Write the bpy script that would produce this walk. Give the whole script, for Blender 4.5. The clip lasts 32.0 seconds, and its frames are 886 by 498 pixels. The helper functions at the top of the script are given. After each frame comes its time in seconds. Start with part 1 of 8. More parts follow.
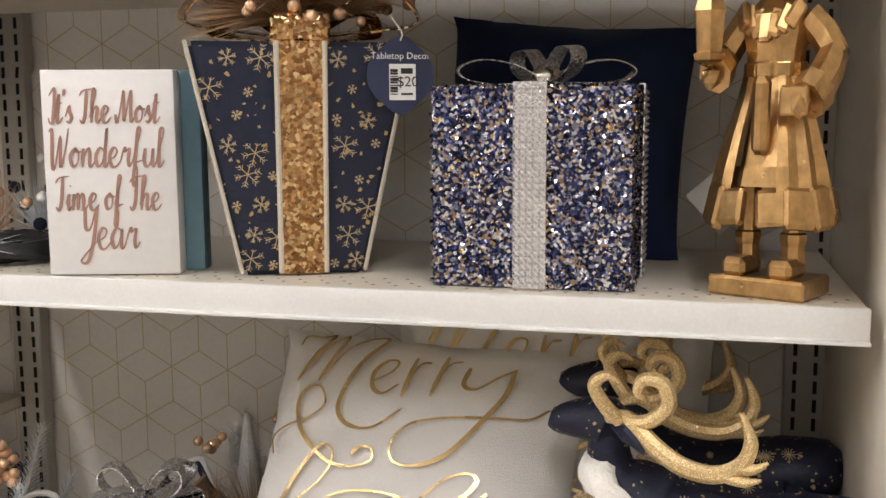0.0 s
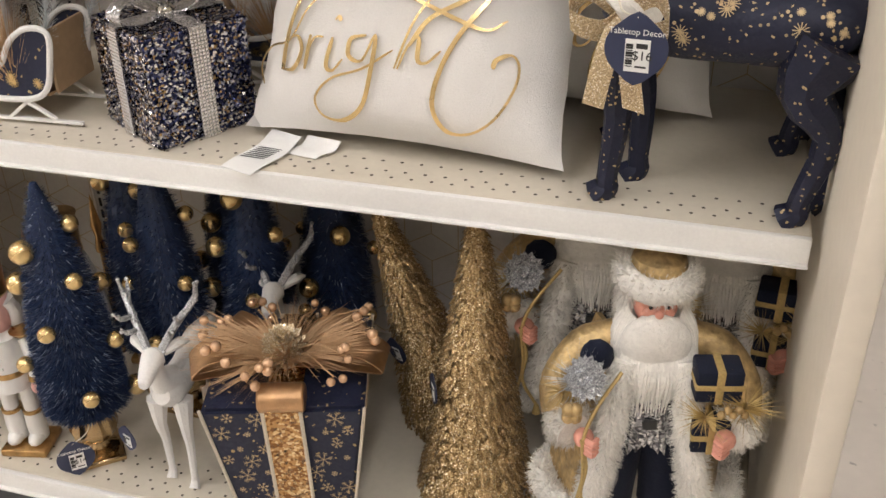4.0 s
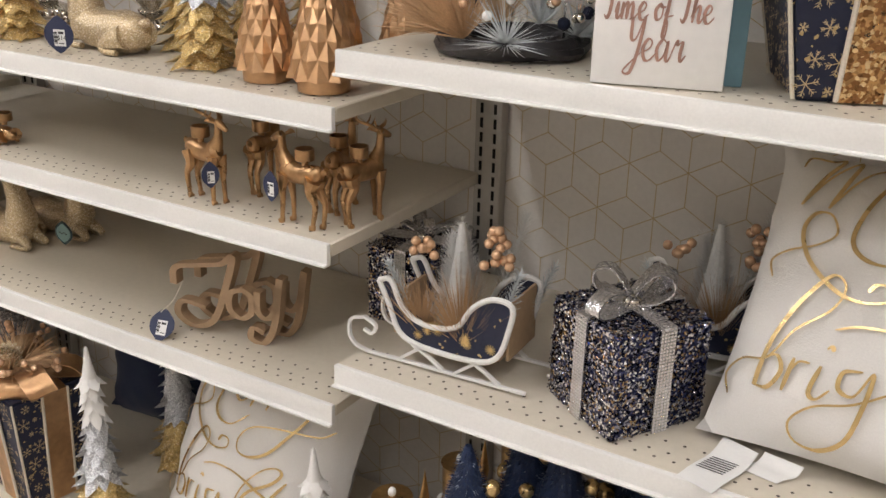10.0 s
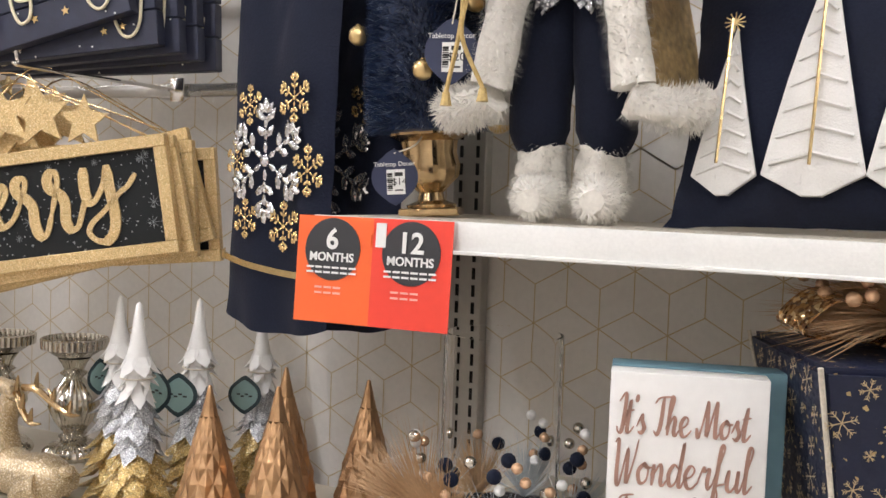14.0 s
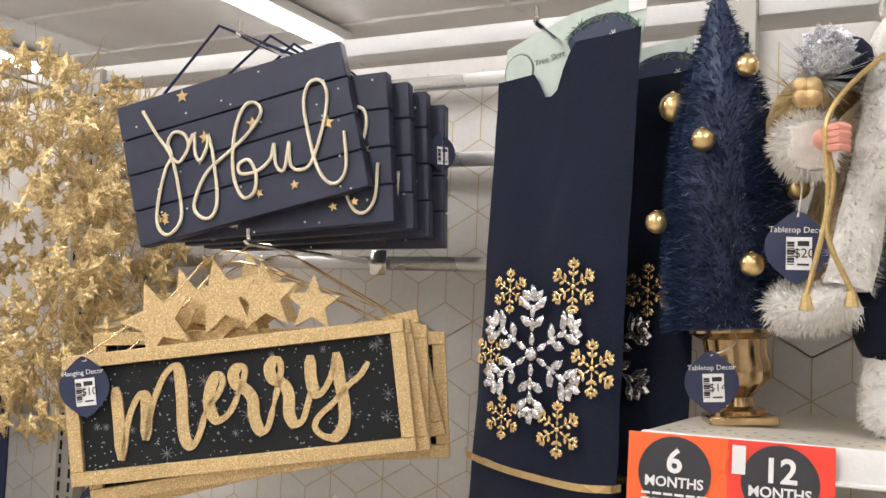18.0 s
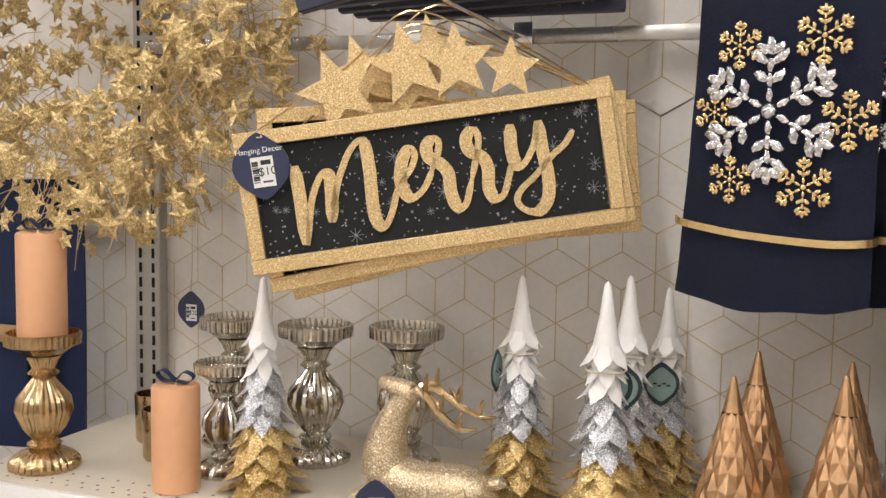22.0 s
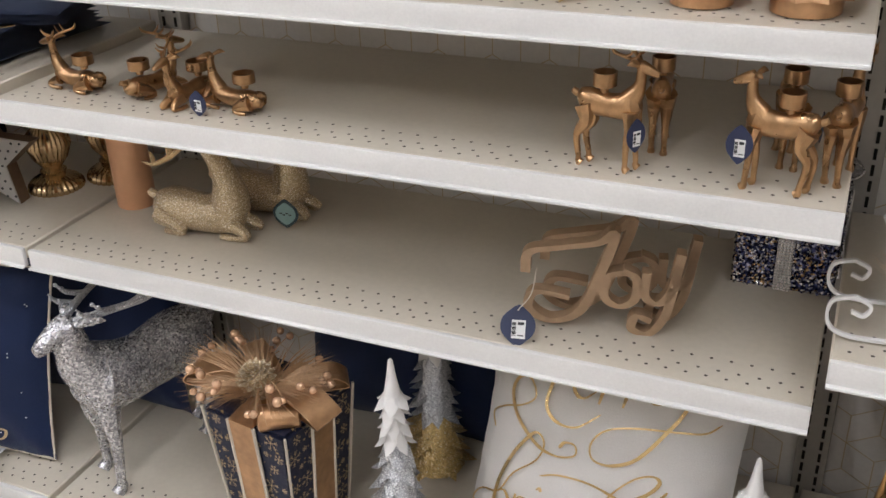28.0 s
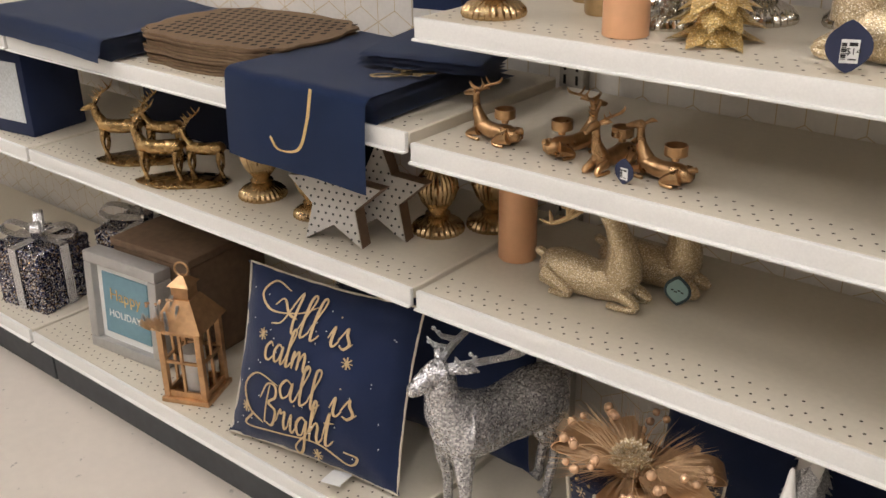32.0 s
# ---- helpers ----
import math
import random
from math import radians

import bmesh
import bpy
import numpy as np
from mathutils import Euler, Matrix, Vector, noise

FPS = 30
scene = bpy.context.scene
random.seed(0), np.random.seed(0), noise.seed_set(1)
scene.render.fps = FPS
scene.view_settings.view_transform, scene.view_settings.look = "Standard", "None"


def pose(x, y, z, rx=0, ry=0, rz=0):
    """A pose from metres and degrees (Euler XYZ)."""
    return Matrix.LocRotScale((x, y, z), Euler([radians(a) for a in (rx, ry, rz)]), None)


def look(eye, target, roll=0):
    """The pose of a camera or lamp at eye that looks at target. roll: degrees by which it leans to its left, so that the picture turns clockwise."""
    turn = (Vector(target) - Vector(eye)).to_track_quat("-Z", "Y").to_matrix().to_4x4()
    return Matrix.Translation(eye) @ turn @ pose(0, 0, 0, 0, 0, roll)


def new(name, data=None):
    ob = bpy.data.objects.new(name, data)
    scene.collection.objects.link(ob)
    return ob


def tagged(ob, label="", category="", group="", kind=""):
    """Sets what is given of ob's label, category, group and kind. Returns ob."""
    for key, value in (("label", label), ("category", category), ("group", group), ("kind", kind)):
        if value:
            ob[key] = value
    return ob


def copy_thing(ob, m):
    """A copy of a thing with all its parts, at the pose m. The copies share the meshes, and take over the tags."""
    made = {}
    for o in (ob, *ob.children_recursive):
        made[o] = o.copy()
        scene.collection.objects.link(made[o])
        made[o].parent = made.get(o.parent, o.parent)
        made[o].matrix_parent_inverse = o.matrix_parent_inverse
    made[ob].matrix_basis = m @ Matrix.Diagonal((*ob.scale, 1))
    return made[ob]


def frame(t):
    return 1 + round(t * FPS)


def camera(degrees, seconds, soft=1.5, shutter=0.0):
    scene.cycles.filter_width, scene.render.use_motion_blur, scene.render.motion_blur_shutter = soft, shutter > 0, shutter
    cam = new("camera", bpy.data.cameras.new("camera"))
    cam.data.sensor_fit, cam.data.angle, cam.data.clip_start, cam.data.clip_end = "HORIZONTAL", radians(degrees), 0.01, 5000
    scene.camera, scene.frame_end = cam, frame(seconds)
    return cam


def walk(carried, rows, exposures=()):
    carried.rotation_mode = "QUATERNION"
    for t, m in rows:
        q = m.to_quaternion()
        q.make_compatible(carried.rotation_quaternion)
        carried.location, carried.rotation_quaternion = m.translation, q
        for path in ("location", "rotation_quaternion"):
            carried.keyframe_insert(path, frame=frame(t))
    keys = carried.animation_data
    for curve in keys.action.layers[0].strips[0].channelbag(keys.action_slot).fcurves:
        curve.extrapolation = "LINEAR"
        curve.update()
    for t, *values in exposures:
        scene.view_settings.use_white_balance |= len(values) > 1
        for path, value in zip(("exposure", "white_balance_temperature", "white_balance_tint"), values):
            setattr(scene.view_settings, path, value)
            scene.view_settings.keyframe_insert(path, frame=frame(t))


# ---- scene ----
cam = camera(48.0, 32.0)
METRES, EYE, TILT, LEAN, TURN = 8.0, 1.5, 0.0, 0.0, 0.0
PATH = [
    (0, (1.066, -0.946, 1.328), (0.566, 0.973, 1.07), -0.3),
    (0.5, (1.063, -0.946, 1.303), (0.576, 0.969, 0.99), -0.3),
    (1, (1.062, -0.948, 1.289), (0.592, 0.957, 0.904), -0.8),
    (1.5, (1.062, -0.954, 1.252), (0.599, 0.935, 0.786), -0.5),
    (2, (1.071, -0.967, 1.245), (0.604, 0.891, 0.67), -0.1),
    (2.5, (1.105, -0.959, 1.266), (0.579, 0.834, 0.552), -1.2),
    (3, (1.114, -0.969, 1.266), (0.581, 0.769, 0.431), -1.6),
    (3.5, (1.11, -0.981, 1.254), (0.586, 0.707, 0.318), -1.5),
    (5.5, (1.088, -1.061, 1.234), (0.622, 0.508, 0.084), 0.6),
    (6, (1.059, -1.074, 1.25), (0.511, 0.493, 0.134), 0.9),
    (6.5, (1.032, -1.069, 1.265), (0.391, 0.491, 0.19), 1.0),
    (7, (0.992, -1.068, 1.276), (0.274, 0.477, 0.228), 1.8),
    (7.5, (0.945, -1.064, 1.295), (0.155, 0.469, 0.283), 2.0),
    (8, (0.876, -1.066, 1.314), (0.008, 0.466, 0.366), 1.7),
    (8.5, (0.829, -1.075, 1.329), (-0.087, 0.456, 0.426), 2.0),
    (9, (0.813, -1.058, 1.35), (-0.141, 0.484, 0.506), 1.9),
    (9.5, (0.8, -1.047, 1.381), (-0.16, 0.521, 0.593), 1.8),
    (10, (0.799, -1.027, 1.39), (-0.164, 0.565, 0.659), 1.2),
    (10.5, (0.783, -0.998, 1.405), (-0.172, 0.629, 0.739), 1.1),
    (11, (0.75, -0.975, 1.42), (-0.197, 0.687, 0.836), 2.1),
    (11.5, (0.73, -0.965, 1.428), (-0.238, 0.709, 0.915), 2.4),
    (12, (0.715, -0.954, 1.449), (-0.235, 0.741, 0.975), 2.0),
    (12.5, (0.708, -0.948, 1.456), (-0.229, 0.766, 1.029), 2.5),
    (13, (0.708, -0.955, 1.463), (-0.247, 0.774, 1.149), 3.4),
    (13.5, (0.693, -0.936, 1.494), (-0.253, 0.815, 1.298), 3.2),
    (14, (0.635, -0.895, 1.549), (-0.266, 0.886, 1.433), 2.0),
    (14.5, (0.582, -0.905, 1.593), (-0.3, 0.889, 1.553), 1.2),
    (16.5, (0.373, -0.894, 1.607), (-0.375, 0.943, 1.859), 1.9),
    (17, (0.349, -0.93, 1.607), (-0.464, 0.888, 1.796), 2.0),
    (17.5, (0.325, -0.932, 1.611), (-0.567, 0.853, 1.751), 2.6),
    (18, (0.279, -0.933, 1.614), (-0.644, 0.835, 1.761), 2.5),
    (18.5, (0.208, -0.932, 1.617), (-0.763, 0.809, 1.77), 2.0),
    (19, (0.115, -0.92, 1.615), (-0.86, 0.822, 1.732), 1.4),
    (19.5, (0.034, -0.924, 1.619), (-0.906, 0.84, 1.686), 1.6),
    (20, (-0.016, -0.941, 1.596), (-0.921, 0.842, 1.604), 1.6),
    (20.5, (-0.048, -0.971, 1.572), (-0.879, 0.847, 1.493), 0.9),
    (21, (-0.087, -1.0, 1.561), (-0.851, 0.843, 1.415), 1.0),
    (21.5, (-0.109, -1.004, 1.533), (-0.836, 0.852, 1.366), 1.4),
    (22, (-0.122, -1.012, 1.515), (-0.818, 0.855, 1.346), 0.9),
    (22.5, (-0.133, -1.019, 1.487), (-0.787, 0.863, 1.31), 0.5),
    (23, (-0.138, -1.022, 1.475), (-0.745, 0.869, 1.239), 0.2),
    (23.5, (-0.144, -1.024, 1.438), (-0.729, 0.869, 1.161), 0.9),
    (24, (-0.152, -1.024, 1.413), (-0.72, 0.865, 1.088), 1.2),
    (24.5, (-0.154, -1.034, 1.425), (-0.73, 0.842, 1.039), 0.9),
    (26.5, (-0.042, -1.01, 1.364), (-0.748, 0.729, 0.673), -1.3),
    (27, (-0.029, -1.024, 1.363), (-0.732, 0.679, 0.586), -1.8),
    (27.5, (-0.017, -1.044, 1.366), (-0.724, 0.626, 0.523), -2.2),
    (28, (-0.017, -1.054, 1.36), (-0.734, 0.567, 0.434), -1.9),
    (28.5, (-0.027, -1.05, 1.35), (-0.734, 0.51, 0.318), -2.2),
    (29, (-0.03, -1.067, 1.325), (-0.734, 0.425, 0.194), -3.2),
    (29.5, (-0.052, -1.083, 1.332), (-0.772, 0.367, 0.157), -3.7),
    (30, (-0.097, -1.101, 1.353), (-0.904, 0.378, 0.276), -3.0),
    (30.5, (-0.158, -1.111, 1.339), (-1.082, 0.376, 0.371), -1.4),
    (31, (-0.194, -1.106, 1.345), (-1.216, 0.342, 0.418), -0.8),
    (31.5, (-0.207, -1.108, 1.357), (-1.296, 0.318, 0.474), -0.8),
    (32, (-0.235, -1.106, 1.373), (-1.408, 0.288, 0.547), -1.1),
]
walk(cam, [(t, look(eye, target, roll)) for t, eye, target, roll in PATH], ((0, 0.04, 6450, 10), (1.5, -0.02, 6500, 10), (2, -0.05, 6600, 10), (3, 0.1, 6600, 10), (5, 0.1, 6550, 10), (7, 0.08, 6500, 10), (8, 0.03, 6450, 10), (10, -0.06, 6450, 10), (11, -0.04, 6400, 10), (12, -0.06, 6400, 10), (13, -0.08, 6500, 10), (14, 0.08, 6250, 10), (16.5, 0.17, 6350, 10), (17, 0.16, 6350, 10), (18, 0.12, 6300, 10), (19, 0.14, 6350, 10), (20, 0.02, 6700, 10), (21, 0.07, 6700, 10), (22, 0.08, 6550, 10), (23, -0.02, 6500, 10), (24, -0.18, 6500, 10), (27, -0.22, 6200, 10), (28, -0.17, 6000, 10), (29, -0.04, 6000, 10), (30, -0.02, 6050, 10), (31, -0.06, 6500, 10), (32, -0.14, 6600, 10)))

# ---- light ----
world = bpy.data.worlds.new("world")
scene.world = world
world.use_nodes = True
world.node_tree.nodes["Background"].inputs[0].default_value = (1.0, 0.97, 0.95, 1)
world.node_tree.nodes["Background"].inputs[1].default_value = 0.22


def area(name, x, y, z, sx, sy, watts, colour=(0.985, 0.955, 0.955)):
    data = bpy.data.lights.new(name, "AREA")
    data.shape, data.size, data.size_y, data.energy, data.color = "RECTANGLE", sx, sy, watts, colour
    ob = new(name, data)
    ob.matrix_world = pose(x, y, z)
    return ob


CEIL = 3.05
LAMPS = [(x, y) for x in (-4.45, -2.5, -0.55, 1.4) for y in (-2.5, -0.9, 2.5)]
for lx, ly in LAMPS:
    area("tube_light", lx, ly, CEIL - 0.1, 0.12, 1.2, 10)

# ---- materials ----
MATS = {}


def mat(name, colour, rough=0.5, metal=0.0, grain=60.0, vary=0.12, bump=0.15, big=3.0, coat=0.0, sheen=0.0):
    """A surface with colour variation at two scales and fine relief."""
    m = bpy.data.materials.new(name)
    m.use_nodes = True
    n, l = m.node_tree.nodes, m.node_tree.links
    b = n["Principled BSDF"]
    co = n.new("ShaderNodeTexCoord")
    fine, wide = n.new("ShaderNodeTexNoise"), n.new("ShaderNodeTexNoise")
    fine.inputs["Scale"].default_value, wide.inputs["Scale"].default_value = grain, big
    fine.inputs["Detail"].default_value = 5
    l.new(co.outputs["Object"], fine.inputs["Vector"]), l.new(co.outputs["Object"], wide.inputs["Vector"])
    add = n.new("ShaderNodeMath")
    add.operation = "ADD"
    l.new(fine.outputs["Fac"], add.inputs[0]), l.new(wide.outputs["Fac"], add.inputs[1])
    ramp = n.new("ShaderNodeMapRange")
    ramp.inputs["From Min"].default_value, ramp.inputs["From Max"].default_value = 0.6, 1.4
    ramp.inputs["To Min"].default_value, ramp.inputs["To Max"].default_value = 1 - vary, 1 + vary
    l.new(add.outputs[0], ramp.inputs["Value"])
    mul = n.new("ShaderNodeVectorMath")
    mul.operation = "SCALE"
    mul.inputs[0].default_value = colour
    l.new(ramp.outputs["Result"], mul.inputs["Scale"])
    l.new(mul.outputs["Vector"], b.inputs["Base Color"])
    rr = n.new("ShaderNodeMapRange")
    rr.inputs["To Min"].default_value, rr.inputs["To Max"].default_value = max(0.03, rough - 0.1), min(1, rough + 0.1)
    l.new(wide.outputs["Fac"], rr.inputs["Value"]), l.new(rr.outputs["Result"], b.inputs["Roughness"])
    b.inputs["Metallic"].default_value = metal
    b.inputs["Coat Weight"].default_value = coat
    if rough >= 0.7:
        b.inputs["Specular IOR Level"].default_value = 0.2
    b.inputs["Sheen Weight"].default_value = sheen
    if bump:
        bu = n.new("ShaderNodeBump")
        bu.inputs["Strength"].default_value, bu.inputs["Distance"].default_value = bump, 0.002
        l.new(fine.outputs["Fac"], bu.inputs["Height"]), l.new(bu.outputs["Normal"], b.inputs["Normal"])
    MATS[name] = m
    return m


def glitter(name, colours, cell=0.0025, rough=0.25, metal=0.9, relief=0.6, spark=1.0):
    """Small flakes, each with its own colour and tilt."""
    m = bpy.data.materials.new(name)
    m.use_nodes = True
    n, l = m.node_tree.nodes, m.node_tree.links
    b = n["Principled BSDF"]
    co, vo = n.new("ShaderNodeTexCoord"), n.new("ShaderNodeTexVoronoi")
    vo.inputs["Scale"].default_value = 1 / cell
    l.new(co.outputs["Object"], vo.inputs["Vector"])
    sep = n.new("ShaderNodeSeparateColor")
    l.new(vo.outputs["Color"], sep.inputs[0])
    ramp = n.new("ShaderNodeValToRGB")
    ramp.color_ramp.interpolation = "CONSTANT"
    for i, (p, c) in enumerate(colours):
        e = ramp.color_ramp.elements[i] if i < 2 else ramp.color_ramp.elements.new(p)
        e.position, e.color = p, (*c, 1)
    l.new(sep.outputs[0], ramp.inputs[0]), l.new(ramp.outputs[0], b.inputs["Base Color"])
    geo = n.new("ShaderNodeNewGeometry")
    off = n.new("ShaderNodeVectorMath")
    off.operation = "MULTIPLY_ADD"
    off.inputs[1].default_value = (relief,) * 3
    sub = n.new("ShaderNodeVectorMath")
    sub.operation = "SUBTRACT"
    sub.inputs[1].default_value = (0.5, 0.5, 0.5)
    l.new(vo.outputs["Color"], sub.inputs[0]), l.new(sub.outputs[0], off.inputs[0]), l.new(geo.outputs["Normal"], off.inputs[2])
    nor = n.new("ShaderNodeVectorMath")
    nor.operation = "NORMALIZE"
    l.new(off.outputs[0], nor.inputs[0]), l.new(nor.outputs[0], b.inputs["Normal"])
    b.inputs["Roughness"].default_value, b.inputs["Metallic"].default_value = rough, metal
    MATS[name] = m
    return m


SHELF = mat("shelf_enamel", (0.63, 0.575, 0.475), 0.4, 0, 90, 0.06, 0.05)
LIP = mat("price_channel", (0.78, 0.775, 0.75), 0.4, 0, 300, 0.06, 0.1)
WALLPAPER = mat("panel_paper", (0.74, 0.71, 0.67), 0.6, 0, 120, 0.06, 0.05)
GOLDLINE = mat("gold_print", (0.56, 0.44, 0.25), 0.5, 0.1, 200, 0.1, 0)
POST = mat("post_steel", (0.42, 0.40, 0.36), 0.45, 0.3, 80, 0.08, 0.05)
DARK = mat("dark_slot", (0.015, 0.014, 0.013), 0.8)
KICK = mat("kick_plate", (0.055, 0.06, 0.068), 0.5, 0, 40, 0.25, 0.1)
FLOOR = mat("vinyl_floor", (0.70, 0.635, 0.565), 0.35, 0, 40, 0.05, 0.03, 5)
_n, _l = FLOOR.node_tree.nodes, FLOOR.node_tree.links
_no, _mr, _mu = _n.new("ShaderNodeTexNoise"), _n.new("ShaderNodeMapRange"), _n.new("ShaderNodeVectorMath")
_no.inputs["Scale"].default_value, _no.inputs["Detail"].default_value = 28, 3
_mr.inputs["From Min"].default_value, _mr.inputs["From Max"].default_value = 0.68, 0.74
_mr.inputs["To Min"].default_value, _mr.inputs["To Max"].default_value = 1.0, 0.55
_mu.operation = "SCALE"
_l.new(_n["Texture Coordinate"].outputs["Object"], _no.inputs["Vector"]), _l.new(_no.outputs["Fac"], _mr.inputs["Value"])
_l.new(_n["Principled BSDF"].inputs["Base Color"].links[0].from_socket, _mu.inputs[0]), _l.new(_mr.outputs["Result"], _mu.inputs["Scale"])
_l.new(_mu.outputs["Vector"], _n["Principled BSDF"].inputs["Base Color"])
ENDPANEL = mat("end_panel", (0.72, 0.66, 0.56), 0.5, 0, 60, 0.05, 0.05)
CEILING = mat("ceiling_board", (0.78, 0.76, 0.73), 0.9, 0, 150, 0.08, 0.4)
WALLP = mat("store_wall", (0.68, 0.64, 0.58), 0.8, 0, 30, 0.06, 0.1)
BARSTEEL = mat("bar_steel", (0.52, 0.51, 0.49), 0.28, 0.75, 60, 0.1, 0.05)
WHITE = mat("white_paint", (0.82, 0.81, 0.79), 0.5, 0, 80, 0.05, 0.1)
CHROME = mat("chrome", (0.75, 0.74, 0.72), 0.15, 1.0, 100, 0.05, 0)

# ---- builders ----


def bmnew():
    return bmesh.new()


def part(name, bm, material, parent=None, label="", smooth=True):
    me = bpy.data.meshes.new(name)
    bm.to_mesh(me), bm.free()
    for mm in material if isinstance(material, (list, tuple)) else (material,):
        me.materials.append(mm)
    if smooth:
        me.shade_smooth()
        me.set_sharp_from_angle(angle=radians(38))
    ob = new(name, me)
    if parent is not None:
        ob.parent = parent
    if label:
        ob["label"] = label
    return ob


def thing(name, m, label, category, group="", kind=""):
    return tagged(place(new(name), m), label, category, group, kind)


def place(ob, m):
    ob.matrix_basis = m
    return ob


def structure(name, bm, material, label, category):
    return tagged(part(name, bm, material, None), label, category, "", "structure")


def add_geo(bm, made, m=None, slot=0, scale=None):
    vs = [v for v in made if isinstance(v, bmesh.types.BMVert)]
    if scale is not None:
        bmesh.ops.scale(bm, vec=scale, verts=vs)
    if m is not None:
        bmesh.ops.transform(bm, matrix=m, verts=vs)
    if slot:
        for f in {f for v in vs for f in v.link_faces}:
            f.material_index = slot
    return vs


def box(bm, size, at=(0, 0, 0), bevel=0.0, m=None, slot=0, seg=2):
    """A box with its middle at the place given; rounded when bevel is set."""
    vs = bmesh.ops.create_cube(bm, size=1)["verts"]
    bmesh.ops.scale(bm, vec=size, verts=vs)
    bmesh.ops.translate(bm, vec=at, verts=vs)
    if bevel:
        es = {e for v in vs for e in v.link_edges}
        out = bmesh.ops.bevel(bm, geom=list(es), offset=bevel, segments=seg, affect="EDGES", profile=0.5)
        vs = list({v for f in out["faces"] for v in f.verts} | {v for v in vs if v.is_valid})
    return add_geo(bm, vs, m, slot)


def lathe(bm, profile, seg=20, m=None, slot=0, flute=0.0, nflute=0):
    """Turn rows of (radius, height); flute: ribs round the body."""
    rings = []
    for r, z in profile:
        ring = []
        for i in range(seg):
            a = 2 * math.pi * i / seg
            rr = r * (1 + (flute * math.cos(nflute * a) if nflute else 0))
            ring.append(bm.verts.new((rr * math.cos(a), rr * math.sin(a), z)))
        rings.append(ring)
    for a, b in zip(rings, rings[1:]):
        for i in range(seg):
            bm.faces.new((a[i], a[(i + 1) % seg], b[(i + 1) % seg], b[i]))
    if profile[0][0] > 1e-5:
        bm.faces.new(list(reversed(rings[0])))
    if profile[-1][0] > 1e-5:
        bm.faces.new(rings[-1])
    vs = [v for r in rings for v in r]
    return add_geo(bm, vs, m, slot)


def smooth_line(pts, n=6):
    """Catmull-Rom through points."""
    p = [Vector(q) for q in pts]
    p = [2 * p[0] - p[1], *p, 2 * p[-1] - p[-2]]
    out = []
    for i in range(1, len(p) - 2):
        for k in range(n):
            t = k / n
            a, b, c, d = p[i - 1 : i + 3]
            out.append(0.5 * (2 * b + (c - a) * t + (2 * a - 5 * b + 4 * c - d) * t * t + (3 * b - a - 3 * c + d) * t**3))
    return [*out, p[-2]]


def tube(bm, pts, r, seg=6, slot=0, m=None, smooth=0, flat=(1, 1)):
    """A round limb along points; r is one radius or one for each point."""
    rad = list(r) if isinstance(r, (list, tuple)) else [r] * len(pts)
    if smooth:
        k = len(pts)
        src = rad
        pts = smooth_line(pts, smooth)
        rad = [float(np.interp(i / (len(pts) - 1) * (k - 1), range(k), src)) for i in range(len(pts))]
    pts = [Vector(p) for p in pts]
    rings, side = [], None
    for i, p in enumerate(pts):
        d = (pts[min(i + 1, len(pts) - 1)] - pts[max(i - 1, 0)]).normalized()
        if side is None:
            side = d.orthogonal().normalized()
        side = (side - d * side.dot(d)).normalized() if (side - d * side.dot(d)).length > 1e-6 else d.orthogonal().normalized()
        up = d.cross(side)
        rings.append([bm.verts.new(p + rad[i] * (flat[0] * math.cos(2 * math.pi * k / seg) * side + flat[1] * math.sin(2 * math.pi * k / seg) * up)) for k in range(seg)])
    for a, b in zip(rings, rings[1:]):
        for k in range(seg):
            bm.faces.new((a[k], a[(k + 1) % seg], b[(k + 1) % seg], b[k]))
    bm.faces.new(list(reversed(rings[0]))), bm.faces.new(rings[-1])
    return add_geo(bm, [v for q in rings for v in q], m, slot)


def ribbon(bm, pts, width, thick=0.0015, across=(0, 1, 0), slot=0, m=None, smooth=5):
    """A flat band along points, its width running along 'across'."""
    pts = smooth_line(pts, smooth) if smooth else [Vector(p) for p in pts]
    ac = Vector(across).normalized() * width / 2
    rings = []
    for i, p in enumerate(pts):
        d = (pts[min(i + 1, len(pts) - 1)] - pts[max(i - 1, 0)]).normalized()
        nn = d.cross(ac).normalized() * thick / 2
        rings.append([bm.verts.new(p + s) for s in (ac + nn, -ac + nn, -ac - nn, ac - nn)])
    for a, b in zip(rings, rings[1:]):
        for k in range(4):
            bm.faces.new((a[k], b[k], b[(k + 1) % 4], a[(k + 1) % 4]))
    bm.faces.new(rings[0]), bm.faces.new(list(reversed(rings[-1])))
    return add_geo(bm, [v for q in rings for v in q], m, slot)


def ball(bm, at, r, sub=2, slot=0, scale=(1, 1, 1), m=None):
    vs = bmesh.ops.create_icosphere(bm, subdivisions=sub, radius=r)["verts"]
    bmesh.ops.scale(bm, vec=scale, verts=vs)
    bmesh.ops.translate(bm, vec=at, verts=vs)
    return add_geo(bm, vs, m, slot)


def slab(bm, outline, depth, m=None, slot=0):
    """A flat shape in x and z, given thickness along y."""
    f = [bm.verts.new((x, 0, z)) for x, z in outline]
    g = [bm.verts.new((x, depth, z)) for x, z in outline]
    bm.faces.new(f), bm.faces.new(list(reversed(g)))
    k = len(f)
    for i in range(k):
        bm.faces.new((f[(i + 1) % k], f[i], g[i], g[(i + 1) % k]))
    return add_geo(bm, [*f, *g], m, slot)


